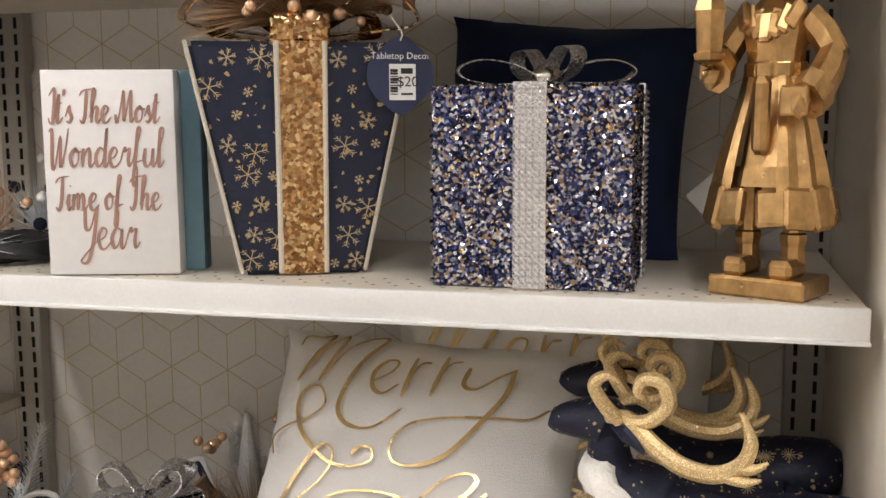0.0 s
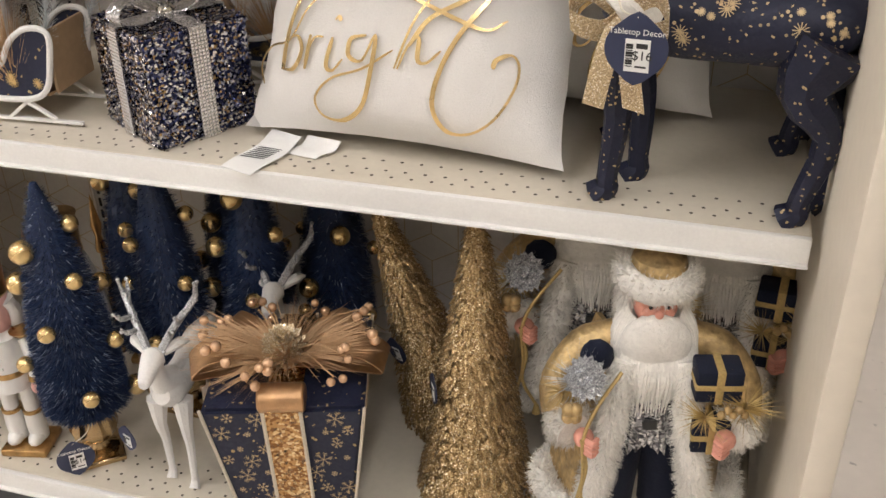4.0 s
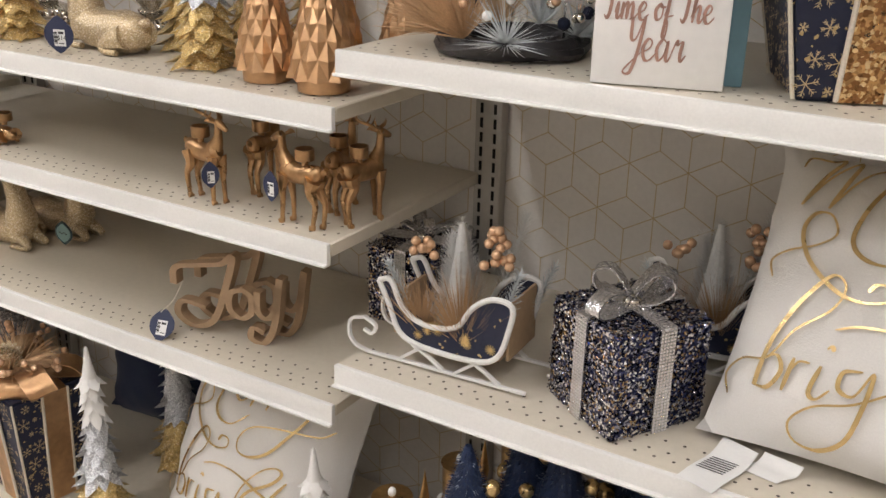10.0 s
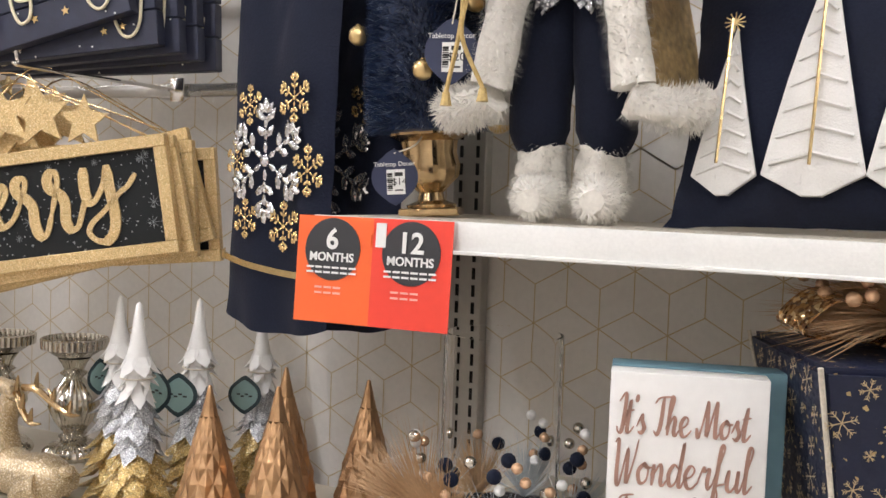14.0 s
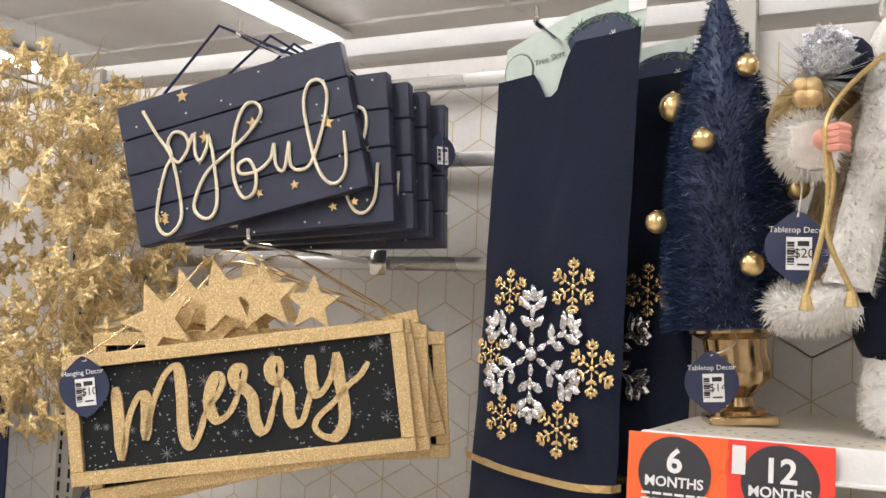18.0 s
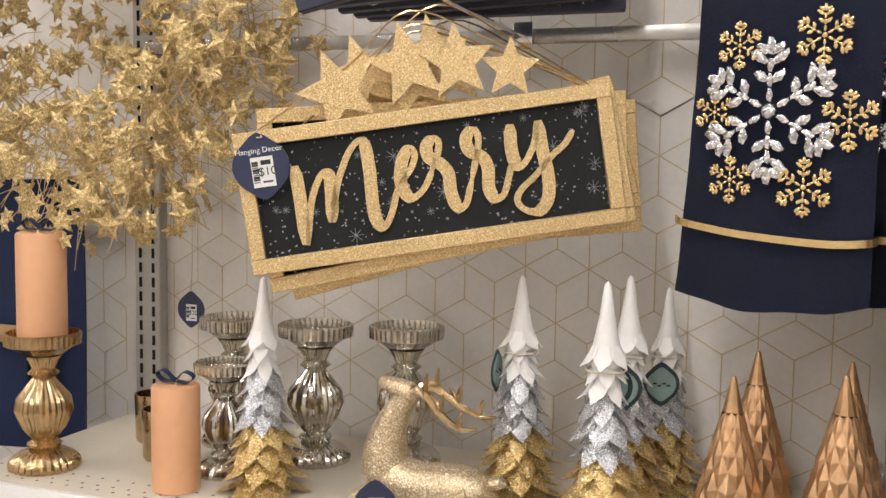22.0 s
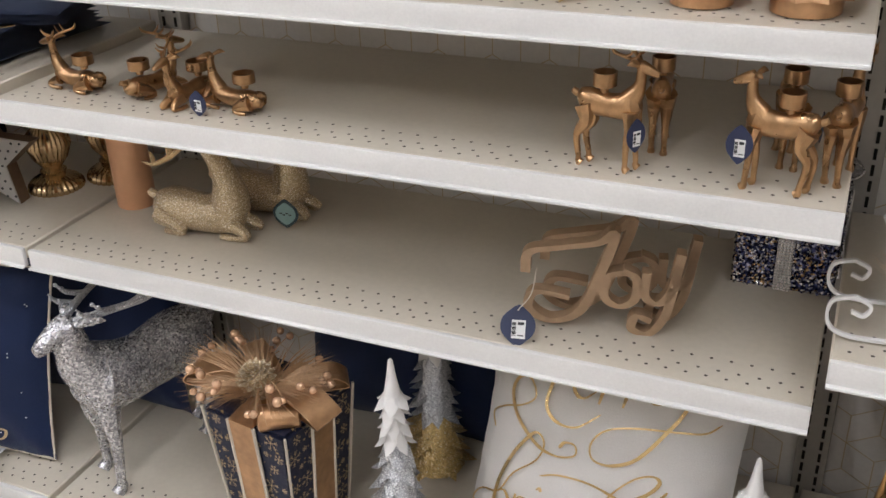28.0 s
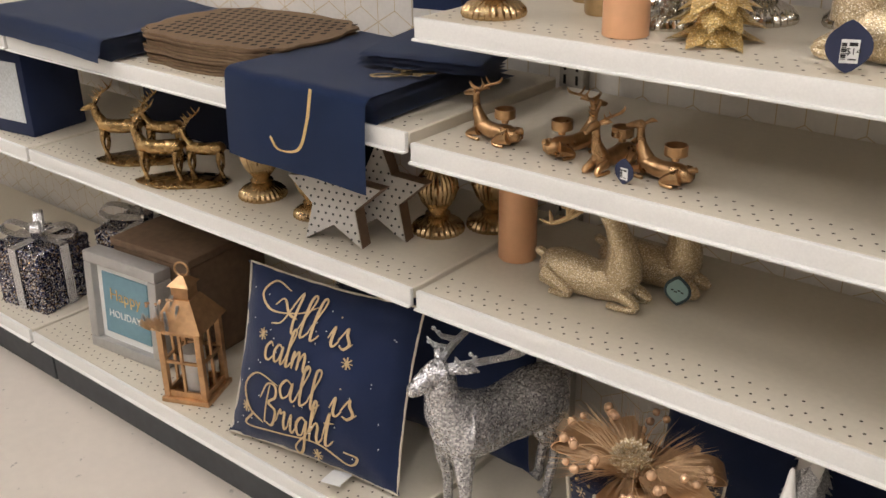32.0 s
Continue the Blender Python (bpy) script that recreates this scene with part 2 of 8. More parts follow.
def star_outline(r, inner=0.45, n=5, turn=90):
    return [((r if i % 2 == 0 else r * inner) * math.cos(radians(turn + 180 / n * i)), (r if i % 2 == 0 else r * inner) * math.sin(radians(turn + 180 / n * i))) for i in range(2 * n)]


# ---- structure ----
BACK, FLOORZ = 0.445, 0.0
bm = bmnew()
box(bm, (40, 40, 0.1), (0, 0, -0.05))
ground = structure("floor", bm, FLOOR, "pale beige vinyl store floor with thin seams", "floor")
bm = bmnew()
box(bm, (16, 14, 0.1), (-2, 0, CEIL + 0.05))
for k in range(-8, 8):
    box(bm, (0.025, 14, 0.012), (-0.3 + 1.22 * k, 0, CEIL - 0.006))
for k in range(-11, 12):
    box(bm, (16, 0.025, 0.014), (-2, 0.61 * k, CEIL - 0.007))
structure("ceiling", bm, CEILING, "white suspended ceiling boards in a grid", "ceiling")
# unseen walls added on all sides to close the lit room
for nm, sx, sy, at in (("wall_north", 16, 0.1, (-2, 6.5, CEIL / 2)), ("wall_south", 16, 0.1, (-2, -3.4, CEIL / 2)), ("wall_east", 0.1, 10, (5, 1.5, CEIL / 2)), ("wall_west", 0.1, 10, (-9, 1.5, CEIL / 2))):
    bm = bmnew()
    box(bm, (sx, sy, CEIL), at)
    structure(nm, bm, WALLP, "plain beige wall, unseen, added to close the room", "wall")

TUBE = bpy.data.materials.new("lit_tube")
TUBE.use_nodes = True
TUBE.node_tree.nodes["Principled BSDF"].inputs["Emission Color"].default_value = (0.99, 0.96, 0.96, 1)
TUBE.node_tree.nodes["Principled BSDF"].inputs["Emission Strength"].default_value = 24
first = None
for lx, ly in LAMPS:
    m = pose(lx, ly, CEIL - 0.016)
    if first is None:
        first = thing("ceiling_light", m, "long white fluorescent ceiling light, switched on", "ceiling light", "ceiling lights")
        bm = bmnew()
        box(bm, (0.17, 1.3, 0.05), (0, 0, -0.025), 0.01)
        part("housing", bm, WHITE, first)
        for s in (-0.035, 0.035):
            bm = bmnew()
            tube(bm, [(s, -0.6, -0.066), (s, 0.6, -0.066)], 0.014, 8)
            part("tube", bm, TUBE, first)
    else:
        copy_thing(first, m)

BAYS = (0.002, -1.224, -2.452, -3.68)  # the left edge of each bay
# back panels with the printed cube pattern
for i, x0 in enumerate(BAYS):
    bm = bmnew()
    box(bm, (1.216, 0.03, 1.93), (x0 + 0.61, BACK + 0.017, 0.1 + 0.965))
    panel = tagged(part("back_panel", bm, WALLPAPER), "off-white shelf back panel with thin gold cube pattern", "back panel", "back panels", "structure")
    bm = bmnew()
    e, lines = 0.0565, {}
    w = e * math.sqrt(3) / 2
    for col in range(int(1.2 / w) + 2):
        for row in range(-1, int(1.93 / e) + 2):
            x, z = col * w, row * e + (e / 2 if col % 2 else 0)
            if (row + (0 if col % 2 == 0 else 2)) % 3 == 0:  # a cube's middle: three edges of the six
                ring = [(x + e * math.cos(radians(a)), z + e * math.sin(radians(a))) for a in range(30, 390, 60)]
                for p, q in [((x, z), ring[k]) for k in (1, 3, 5)] + [(ring[k], ring[(k + 1) % 6]) for k in range(6)]:
                    lines[(round((p[0] + q[0]) * 400), round((p[1] + q[1]) * 400))] = (*p, *q)
    for ax, az, bx, bz in lines.values():
        if min(ax, bx) < 0.0 or max(ax, bx) > 1.2 or min(az, bz) < 0 or max(az, bz) > 1.9:
            continue
        dx, dz = bx - ax, bz - az
        k = 0.0008 / math.hypot(dx, dz)
        vs = [bm.verts.new((x0 + 0.008 + x, BACK + 0.0012, 0.12 + z)) for x, z in ((ax - dz * k, az + dx * k), (bx - dz * k, bz + dx * k), (bx + dz * k, bz - dx * k), (ax + dz * k, az - dx * k))]
        bm.faces.new(vs)
    ob = tagged(part("gold_pattern", bm, GOLDLINE, panel, "thin printed gold lines forming cubes", False), kind="stuff")
# slotted posts
first = None
for x in (1.205, 0.008, -1.205, -2.437, -3.665):
    m = pose(x, BACK - 0.012, 0.0)
    if first is not None:
        copy_thing(first, m)
        continue
    first = thing("slotted_post", m, "grey steel shelving post with rows of dark slots", "shelf post", "shelf posts", "structure")
    bm = bmnew()
    box(bm, (0.052, 0.024, 2.07), (0, 0, 1.035), 0.002, seg=1)
    part("upright", bm, POST, first)
    bm = bmnew()
    for k in range(74):
        for s in (-0.013, 0.013):
            box(bm, (0.005, 0.002, 0.017), (s, -0.0125, 0.16 + k * 0.0254))
    tagged(part("slots", bm, DARK, first, "dark punched slots", False), kind="stuff")
bm = bmnew()
for i, x0 in enumerate(BAYS):
    box(bm, (1.214, 0.045, 0.03), (x0 + 0.61, BACK + 0.01, 2.063), 0.003)
structure("trim", bm, LIP, "white rail along the top of the shelving", "top rail")


SHELVES = (  # left edge, top, front, middle depth
    (0.0, 0.701, -0.002, "shelf"), (0.0, 1.155, 0.015, "shelf"), (0.0, 1.517, 0.039, "shelf"),
    (-1.226, 0.625, 0.004, "shelf"), (-1.226, 0.884, 0.002, "shelf"), (-1.226, 1.075, 0.019, "shelf"),
    (-2.454, 0.625, 0.004, "shelf"), (-2.454, 0.897, 0.004, "shelf"), (-3.682, 0.625, 0.004, "shelf"), (-3.682, 0.897, 0.004, "shelf"),
    (0.0, 0.164, -0.081, "base_shelf"), (-1.226, 0.164, -0.081, "base_shelf"), (-2.454, 0.164, -0.081, "base_shelf"), (-3.682, 0.164, -0.081, "base_shelf"))
HOLE = mat("hole_shadow", (0.10, 0.085, 0.07), 0.9)
for x0, top, front, nm in SHELVES:
    sh = thing(nm, pose(x0 + 0.002, front, top), "cream enamelled steel store shelf with small holes along its front", "shelf", "store shelves", "structure")
    deep, wide = BACK - 0.026 - front, 1.216
    bm = bmnew()
    box(bm, (wide, deep, 0.022), (wide / 2, deep / 2 + 0.002, -0.011), 0.0025, seg=1)
    part("deck", bm, SHELF, sh)
    bm = bmnew()
    box(bm, (wide, 0.009, 0.034), (wide / 2, -0.0035, -0.016), 0.002)
    box(bm, (wide, 0.012, 0.004), (wide / 2, -0.009, -0.031), 0.001, seg=1)
    part("price_channel", bm, LIP, sh, "white price channel with faint pattern")
    bm = bmnew()
    for row, (y, shift) in enumerate(((0.022, 0), (0.038, 0.5), (0.064, 0), (0.08, 0.5))[: 4 if nm == "base_shelf" else 3]):
        for k in range(47):
            c = (0.02 + (k + shift) * 0.0254, y, 0.0008)
            bm.faces.new([bm.verts.new((c[0] + 0.0024 * math.cos(a), c[1] + 0.0024 * math.sin(a), c[2])) for a in np.arange(8) * math.pi / 4])
    tagged(part("holes", bm, HOLE, sh, "rows of small dark punched holes", False), kind="stuff")
bm = bmnew()
for x0 in BAYS:
    box(bm, (1.218, 0.02, 0.127), (x0 + 0.61, -0.035, 0.0635))
structure("baseboard", bm, KICK, "dark grey kick plate under the bottom shelf", "kick plate")
bm = bmnew()
box(bm, (0.03, 0.66, 2.0), (1.245, 0.125, 1.0), 0.004)
structure("end_panel", bm, ENDPANEL, "beige panel closing the end of the shelving", "end panel")

# ---- finishes of the things ----
NAVY = mat("navy_velvet", (0.0085, 0.0115, 0.026), 0.85, 0, 300, 0.3, 0.3, 8, sheen=0.04)
NAVYCLOTH = mat("navy_cloth", (0.009, 0.019, 0.062), 0.75, 0, 500, 0.2, 0.3, 10, sheen=0.2)
LINEN = mat("white_linen", (0.76, 0.745, 0.72), 0.85, 0, 500, 0.06, 0.4, 6)
FOIL = mat("gold_foil", (0.74, 0.55, 0.27), 0.26, 0.9, 80, 0.2, 0.1, 12)
GOLD = mat("antique_gold", (0.50, 0.315, 0.135), 0.3, 0.95, 90, 0.35, 0.35, 20)
COPPER = mat("copper_paint", (0.56, 0.345, 0.185), 0.36, 0.92, 70, 0.25, 0.25, 14)
AGED = mat("aged_copper", (0.46, 0.285, 0.145), 0.3, 0.95, 80, 0.35, 0.3, 30)
SILVER = mat("mercury_glass", (0.62, 0.59, 0.53), 0.14, 1.0, 90, 0.25, 0.15, 25)
GHOLD = mat("gold_mercury_glass", (0.50, 0.36, 0.20), 0.22, 1.0, 90, 0.3, 0.2, 25)
WOOD = mat("natural_wood", (0.38, 0.255, 0.15), 0.6, 0, 90, 0.15, 0.2, 6)
DARKWOOD = mat("brown_wood", (0.16, 0.10, 0.06), 0.6, 0, 60, 0.3, 0.2, 6)
TEAL = mat("dusty_blue_paint", (0.16, 0.29, 0.35), 0.6, 0, 90, 0.1, 0.15)
BROWNINK = mat("brown_ink", (0.40, 0.23, 0.18), 0.5, 0.2)
TAGBLUE = mat("tag_card", (0.022, 0.03, 0.075), 0.45, 0, 200, 0.1, 0)
TAGGREEN = mat("tag_card_green", (0.02, 0.04, 0.045), 0.5, 0, 200, 0.1, 0)
PAPER = mat("paper", (0.80, 0.80, 0.78), 0.6, 0, 200, 0.04, 0)
INK = mat("black_ink", (0.02, 0.02, 0.02), 0.6)
WAX = mat("copper_wax", (0.72, 0.40, 0.22), 0.42, 0.25, 60, 0.06, 0.05, 8)
FUR = mat("white_fur", (0.86, 0.83, 0.77), 0.95, 0, 220, 0.1, 1.0, 20, sheen=0.4)
_n, _l = FUR.node_tree.nodes, FUR.node_tree.links
_geo, _rng, _mul = _n.new("ShaderNodeNewGeometry"), _n.new("ShaderNodeMapRange"), _n.new("ShaderNodeVectorMath")
_rng.inputs["To Min"].default_value, _rng.inputs["To Max"].default_value = 0.84, 1.03
_mul.operation = "SCALE"
_l.new(_geo.outputs["Random Per Island"], _rng.inputs["Value"]), _l.new(_rng.outputs["Result"], _mul.inputs["Scale"])
_l.new(_n["Principled BSDF"].inputs["Base Color"].links[0].from_socket, _mul.inputs[0])
_l.new(_mul.outputs["Vector"], _n["Principled BSDF"].inputs["Base Color"])
SKIN = mat("painted_face", (0.72, 0.33, 0.25), 0.5, 0, 60, 0.12, 0.05)
BROCADE = mat("gold_brocade", (0.46, 0.33, 0.16), 0.42, 0.6, 120, 0.5, 1.0, 30)
GOLDCORD = mat("gold_cord", (0.55, 0.40, 0.16), 0.45, 0.4, 300, 0.3, 0.6)
STRAW = mat("dried_grass", (0.55, 0.36, 0.20), 0.6, 0.2, 200, 0.3, 0.2)
SPRUCE = mat("frosted_needles", (0.56, 0.59, 0.60), 0.6, 0.1, 200, 0.3, 0.2)
WHITEPL = mat("white_resin", (0.80, 0.79, 0.77), 0.45, 0, 90, 0.05, 0.1)
BERRY = mat("pearl_berry", (0.70, 0.45, 0.28), 0.25, 0.5, 90, 0.1, 0)
ROPE = mat("cord", (0.66, 0.60, 0.50), 0.8, 0, 300, 0.2, 0.4)
RED = mat("sale_red", (0.82, 0.06, 0.035), 0.45, 0, 90, 0.04, 0)
ORANGE = mat("sale_orange", (0.88, 0.14, 0.03), 0.45, 0, 90, 0.04, 0)
CHARCOAL = mat("sale_charcoal", (0.035, 0.035, 0.04), 0.5)
GGLIT = glitter("gold_glitter", [(0, (0.54, 0.38, 0.17)), (0.35, (0.70, 0.51, 0.25)), (0.75, (0.86, 0.66, 0.36)), (0.93, (0.95, 0.82, 0.55))], 0.0009, 0.36, 0.5, 0.42)
CGLIT = glitter("champagne_glitter", [(0, (0.40, 0.30, 0.18)), (0.35, (0.56, 0.44, 0.27)), (0.75, (0.76, 0.63, 0.42)), (0.92, (1, 0.93, 0.8))], 0.0012, 0.34, 0.55, 0.5)
TREEGOLD = glitter("branch_gold", [(0, (0.46, 0.32, 0.12)), (0.35, (0.64, 0.46, 0.18)), (0.75, (0.84, 0.63, 0.28)), (0.93, (1, 0.92, 0.66))], 0.0014, 0.3, 0.6, 0.65)
SGLIT = glitter("silver_glitter", [(0, (0.30, 0.31, 0.33)), (0.35, (0.52, 0.53, 0.55)), (0.75, (0.74, 0.75, 0.76)), (0.93, (1, 1, 1))], 0.0012, 0.35, 0.55, 0.5)
SEQUIN = glitter("mixed_sequins", [(0, (0.02, 0.025, 0.07)), (0.40, (0.06, 0.07, 0.17)), (0.58, (0.32, 0.33, 0.42)), (0.76, (0.46, 0.31, 0.15)), (0.86, (0.92, 0.90, 0.87))], 0.003, 0.18, 0.9, 0.9)
GOLDSEQ = glitter("gold_sequins", [(0, (0.30, 0.15, 0.06)), (0.4, (0.60, 0.36, 0.16)), (0.8, (0.95, 0.72, 0.42))], 0.004, 0.15, 0.95, 0.8)
RHINE = glitter("rhinestones", [(0, (0.45, 0.45, 0.47)), (0.4, (0.65, 0.65, 0.67)), (0.8, (0.95, 0.95, 0.96))], 0.0022, 0.15, 0.85, 0.4)
CRYSTAL = mat("crystal_stone", (0.85, 0.85, 0.86), 0.12, 0.85, 300, 0.1, 0)
SILVERSEQ = glitter("silver_sequins", [(0, (0.16, 0.16, 0.18)), (0.35, (0.42, 0.43, 0.45)), (0.75, (0.7, 0.71, 0.73)), (0.93, (1, 1, 1))], 0.0035, 0.25, 0.8, 0.8)
GOLDPRINT = mat("pale_gold_print", (0.60, 0.46, 0.27), 0.45, 0.35, 200, 0.15, 0)
SILVERFLAKE = glitter("silver_flake", [(0, (0.30, 0.30, 0.32)), (0.3, (0.52, 0.52, 0.54)), (0.7, (0.78, 0.78, 0.79)), (0.9, (1, 1, 1))], 0.0028, 0.25, 0.7, 0.75)
STARRY = glitter("navy_star_cloth", [(0, (0.012, 0.017, 0.045)), (0.955, (0.012, 0.017, 0.045)), (0.97, (0.5, 0.36, 0.16))], 0.004, 0.55, 0.1, 0.2)
BLACKSTAR = glitter("black_star_card", [(0, (0.006, 0.0075, 0.009)), (0.96, (0.006, 0.0075, 0.009)), (0.98, (0.30, 0.31, 0.31))], 0.002, 0.85, 0.0, 0.1)
NEEDLE = mat("navy_bristle", (0.011, 0.028, 0.085), 0.5, 0, 200, 0.5, 0.2)
FROST = mat("frost_tip", (0.40, 0.46, 0.56), 0.4, 0.2)
GLASS = bpy.data.materials.new("clear_glass")
GLASS.use_nodes = True
_g = GLASS.node_tree.nodes["Principled BSDF"]
_g.inputs["Base Color"].default_value = (1, 1, 1, 1)
_g.inputs["Transmission Weight"].default_value, _g.inputs["Roughness"].default_value, _g.inputs["IOR"].default_value = 1.0, 0.02, 1.06
RNG = random.Random(7)

# ---- lettering ----
LETTERS = {}


def letter(c, advance, *strokes):
    LETTERS[c] = (advance, [[tuple(float(v) for v in p.split(",")) for p in s.split()] for s in strokes])


letter("e", 0.85, "0,.35 .45,.55 .6,.85 .35,1 .1,.6 .25,.08 .55,.02 .9,.35")
letter("j", 0.7, ".05,.5 .35,1 .35,.2 .2,-.9 -.1,-1 -.15,-.5 .7,.4", ".42,1.4 .45,1.45")
letter("r", 0.85, "0,.3 .2,.9 .28,1 .32,.8 .6,.95 .55,.4 .65,.05 .9,.35")
letter("y", 0.95, "0,.7 .12,.95 .15,.3 .4,.05 .7,.4 .82,.98 .75,.2 .55,-.8 .25,-.95 .2,-.5 1,.4")
letter("b", 0.85, "0,.3 .4,1.5 .38,2 .2,1.8 .16,.3 .35,.02 .65,.25 .6,.8 .4,.75 .9,.7")
letter("i", 0.5, "0,.35 .2,.95 .2,.2 .35,.03 .55,.35", ".3,1.4 .34,1.45")
letter("g", 0.85, ".7,.85 .4,1 .1,.6 .2,.1 .5,.15 .72,.9 .65,-.5 .35,-.95 .1,-.6 .9,.35")
letter("h", 0.95, "0,.3 .38,1.6 .36,2 .2,1.8 .15,0", ".16,.4 .45,.95 .62,.8 .6,.2 .75,.02 1,.35")
letter("t", 0.65, "0,.35 .28,1.7 .22,.2 .4,.02 .7,.35", "0,1.1 .6,1.2")
letter("o", 0.85, ".45,1 .1,.6 .25,.08 .6,.2 .65,.75 .4,1 .55,.8 .9,.8")
letter("f", 0.7, "0,.3 .42,1.6 .45,2 .28,1.9 .2,.5 .1,-.8 .3,-.9 .35,-.2 .25,.2 .75,.35")
letter("u", 0.95, "0,.4 .15,.95 .15,.2 .4,.03 .65,.4 .7,.95 .7,.2 .85,.03 1,.35")
letter("l", 0.55, "0,.3 .4,1.6 .38,2 .2,1.8 .2,.2 .35,.03 .6,.35")
letter("n", 0.95, "0,.4 .12,.95 .12,0", ".13,.4 .45,.97 .6,.7 .6,.2 .75,.03 1,.35")
letter("m", 1.4, "0,.4 .12,.95 .12,0", ".13,.4 .4,.97 .52,.7 .52,0", ".53,.4 .8,.97 .95,.7 .97,.2 1.1,.03 1.4,.35")
letter("a", 0.95, ".65,.85 .35,1 .08,.55 .25,.05 .55,.3 .68,.95 .68,.2 .82,.03 1,.35")
letter("c", 0.75, ".65,.8 .4,1 .1,.6 .2,.1 .5,.02 .8,.35")
letter("d", 0.95, ".65,.8 .35,1 .08,.55 .25,.05 .6,.4 .78,2 .7,.3 .85,.02 1,.35")
letter("s", 0.65, "0,.35 .3,1 .35,.7 .55,.3 .35,.02 .1,.12", ".4,.04 .7,.35")
letter("p", 0.85, ".1,.9 .1,-.9", ".1,.5 .4,1 .65,.6 .4,.05 .1,.2")
letter("M", 1.55, "-.1,.5 .1,0 .35,1 .5,1.9 .6,1 .68,.1 .95,1.2 1.15,1.9 1.2,.8 1.3,.05 1.6,.35")
letter("J", 1.0, "-.3,1.3 -.2,1.7 .4,1.75 1,2.05 .8,1.2 .6,-.5 .3,-.95 .05,-.5 1,.4")
letter("I", 0.55, ".0,1.6 .45,2 .4,.2 .15,0 0,.3")
letter("T", 0.95, "0,1.6 .3,1.9 1.1,2", ".6,1.95 .55,.5 .35,0 .1,.2")
letter("W", 1.45, "0,1.8 .2,1.9 .3,.2 .5,0 .8,1.6 .9,0 1.2,1 1.35,2")
letter("Y", 1.0, "0,1.8 .2,1.9 .3,1 .6,1 .95,2 .8,.4 .5,-.6 .1,-.5 1,.35")
letter("A", 1.2, "-.3,.2 .3,.5 .85,2 .85,.6 .95,.05 1.2,.35", "-.4,1.1 .0,1.5 .5,.9 1,.75")
letter("B", 1.1, ".25,0 .3,1 .4,2", "-.2,1.2 .2,2 .8,2 .9,1.5 .45,1.1 1,.8 .8,0 .2,.1")
letter("&", 1.2, "1.1,.5 .7,.0 .2,0 .1,.5 .6,1.1 .8,1.7 .5,2 .3,1.5 .6,.8 1.2,-.1")
letter("'", 0.25, ".1,2 .05,1.6")


def stroke(bm, pts, width, depth, slot=0, press=0.0, n=6):
    """A pen stroke in x and z, broader where it runs down (by press: much broader), with its face at y = 0."""
    line = smooth_line([(x, 0, z) for x, z in pts], n)
    rings, last = [], len(line) - 1
    for i, p in enumerate(line):
        d = (line[min(i + 1, last)] - line[max(i - 1, 0)]).normalized()
        w = width / 2 * ((0.55 + 0.6 * abs(d.z)) * (1 - press) + press * (1.15 if d.z < -0.25 else 0.42 + 0.3 * max(0.0, 0.6 - d.z)))
        if press:
            w = w if not rings else 0.5 * w + 0.5 * keep
            keep = w
            w *= min(1.0, 0.55 + 0.25 * min(i, last - i))
        s = Vector((-d.z, 0, d.x)) * w
        rings.append([bm.verts.new(q) for q in (p + s, p - s, p - s + Vector((0, depth, 0)), p + s + Vector((0, depth, 0)))])
    for a, b in zip(rings, rings[1:]):
        for k in range(4):
            bm.faces.new((a[k], a[(k + 1) % 4], b[(k + 1) % 4], b[k]))
    bm.faces.new(list(reversed(rings[0]))), bm.faces.new(rings[-1])


def penned(rows):
    """Strokes of a hand-drawn word, given as millimetres 'x,z x,z ...', one string for each stroke."""
    return [[tuple(float(v) / 1000 for v in p.split(",")) for p in row.split()] for row in rows]


def script(bm, words, size, width, depth, at=(0, 0, 0), slant=0.2, centre=True, rise=0.0, cord=0.0, fit=0.0, press=0.0):
    """Handwriting in the plane of x and z. size: the height of a small letter; cord: a round cord of that radius."""
    total = sum(LETTERS[c][0] if c in LETTERS else 0.5 for c in words) * size
    wide = fit / total if fit else 1.0
    total *= wide
    x = at[0] - (total / 2 if centre else 0)
    n0 = len(bm.verts)
    for c in words:
        if c in LETTERS:
            for s in LETTERS[c][1]:
                pts = [(x + size * (wide * px + slant * pz), at[2] + size * pz + rise * (x - at[0] + size * px)) for px, pz in s]
                if cord:
                    tube(bm, [(px, at[1], pz) for px, pz in pts], cord, 6, smooth=5)
                else:
                    k = len(bm.verts)
                    stroke(bm, pts, width, depth, 0, press)
                    bm.verts.ensure_lookup_table()
                    for v in bm.verts[k:]:
                        v.co.y += at[1]
            x += LETTERS[c][0] * size * wide
        else:
            x += 0.5 * size * wide


def words(name, body, size, material, parent, m, depth=0.0004, align="CENTER", bold=0.0):
    cu = bpy.data.curves.new(name, "FONT")
    cu.body, cu.size, cu.extrude, cu.align_x, cu.align_y = body, size, depth, align, "CENTER"
    cu.resolution_u, cu.offset = 3, bold * size
    tmp = bpy.data.objects.new(name, cu)
    scene.collection.objects.link(tmp)
    me = bpy.data.meshes.new_from_object(tmp.evaluated_get(bpy.context.evaluated_depsgraph_get()))
    bpy.data.objects.remove(tmp)
    me.materials.clear(), me.materials.append(material)
    ob = new(name, me)
    ob.parent, ob.matrix_basis = parent, m
    return ob


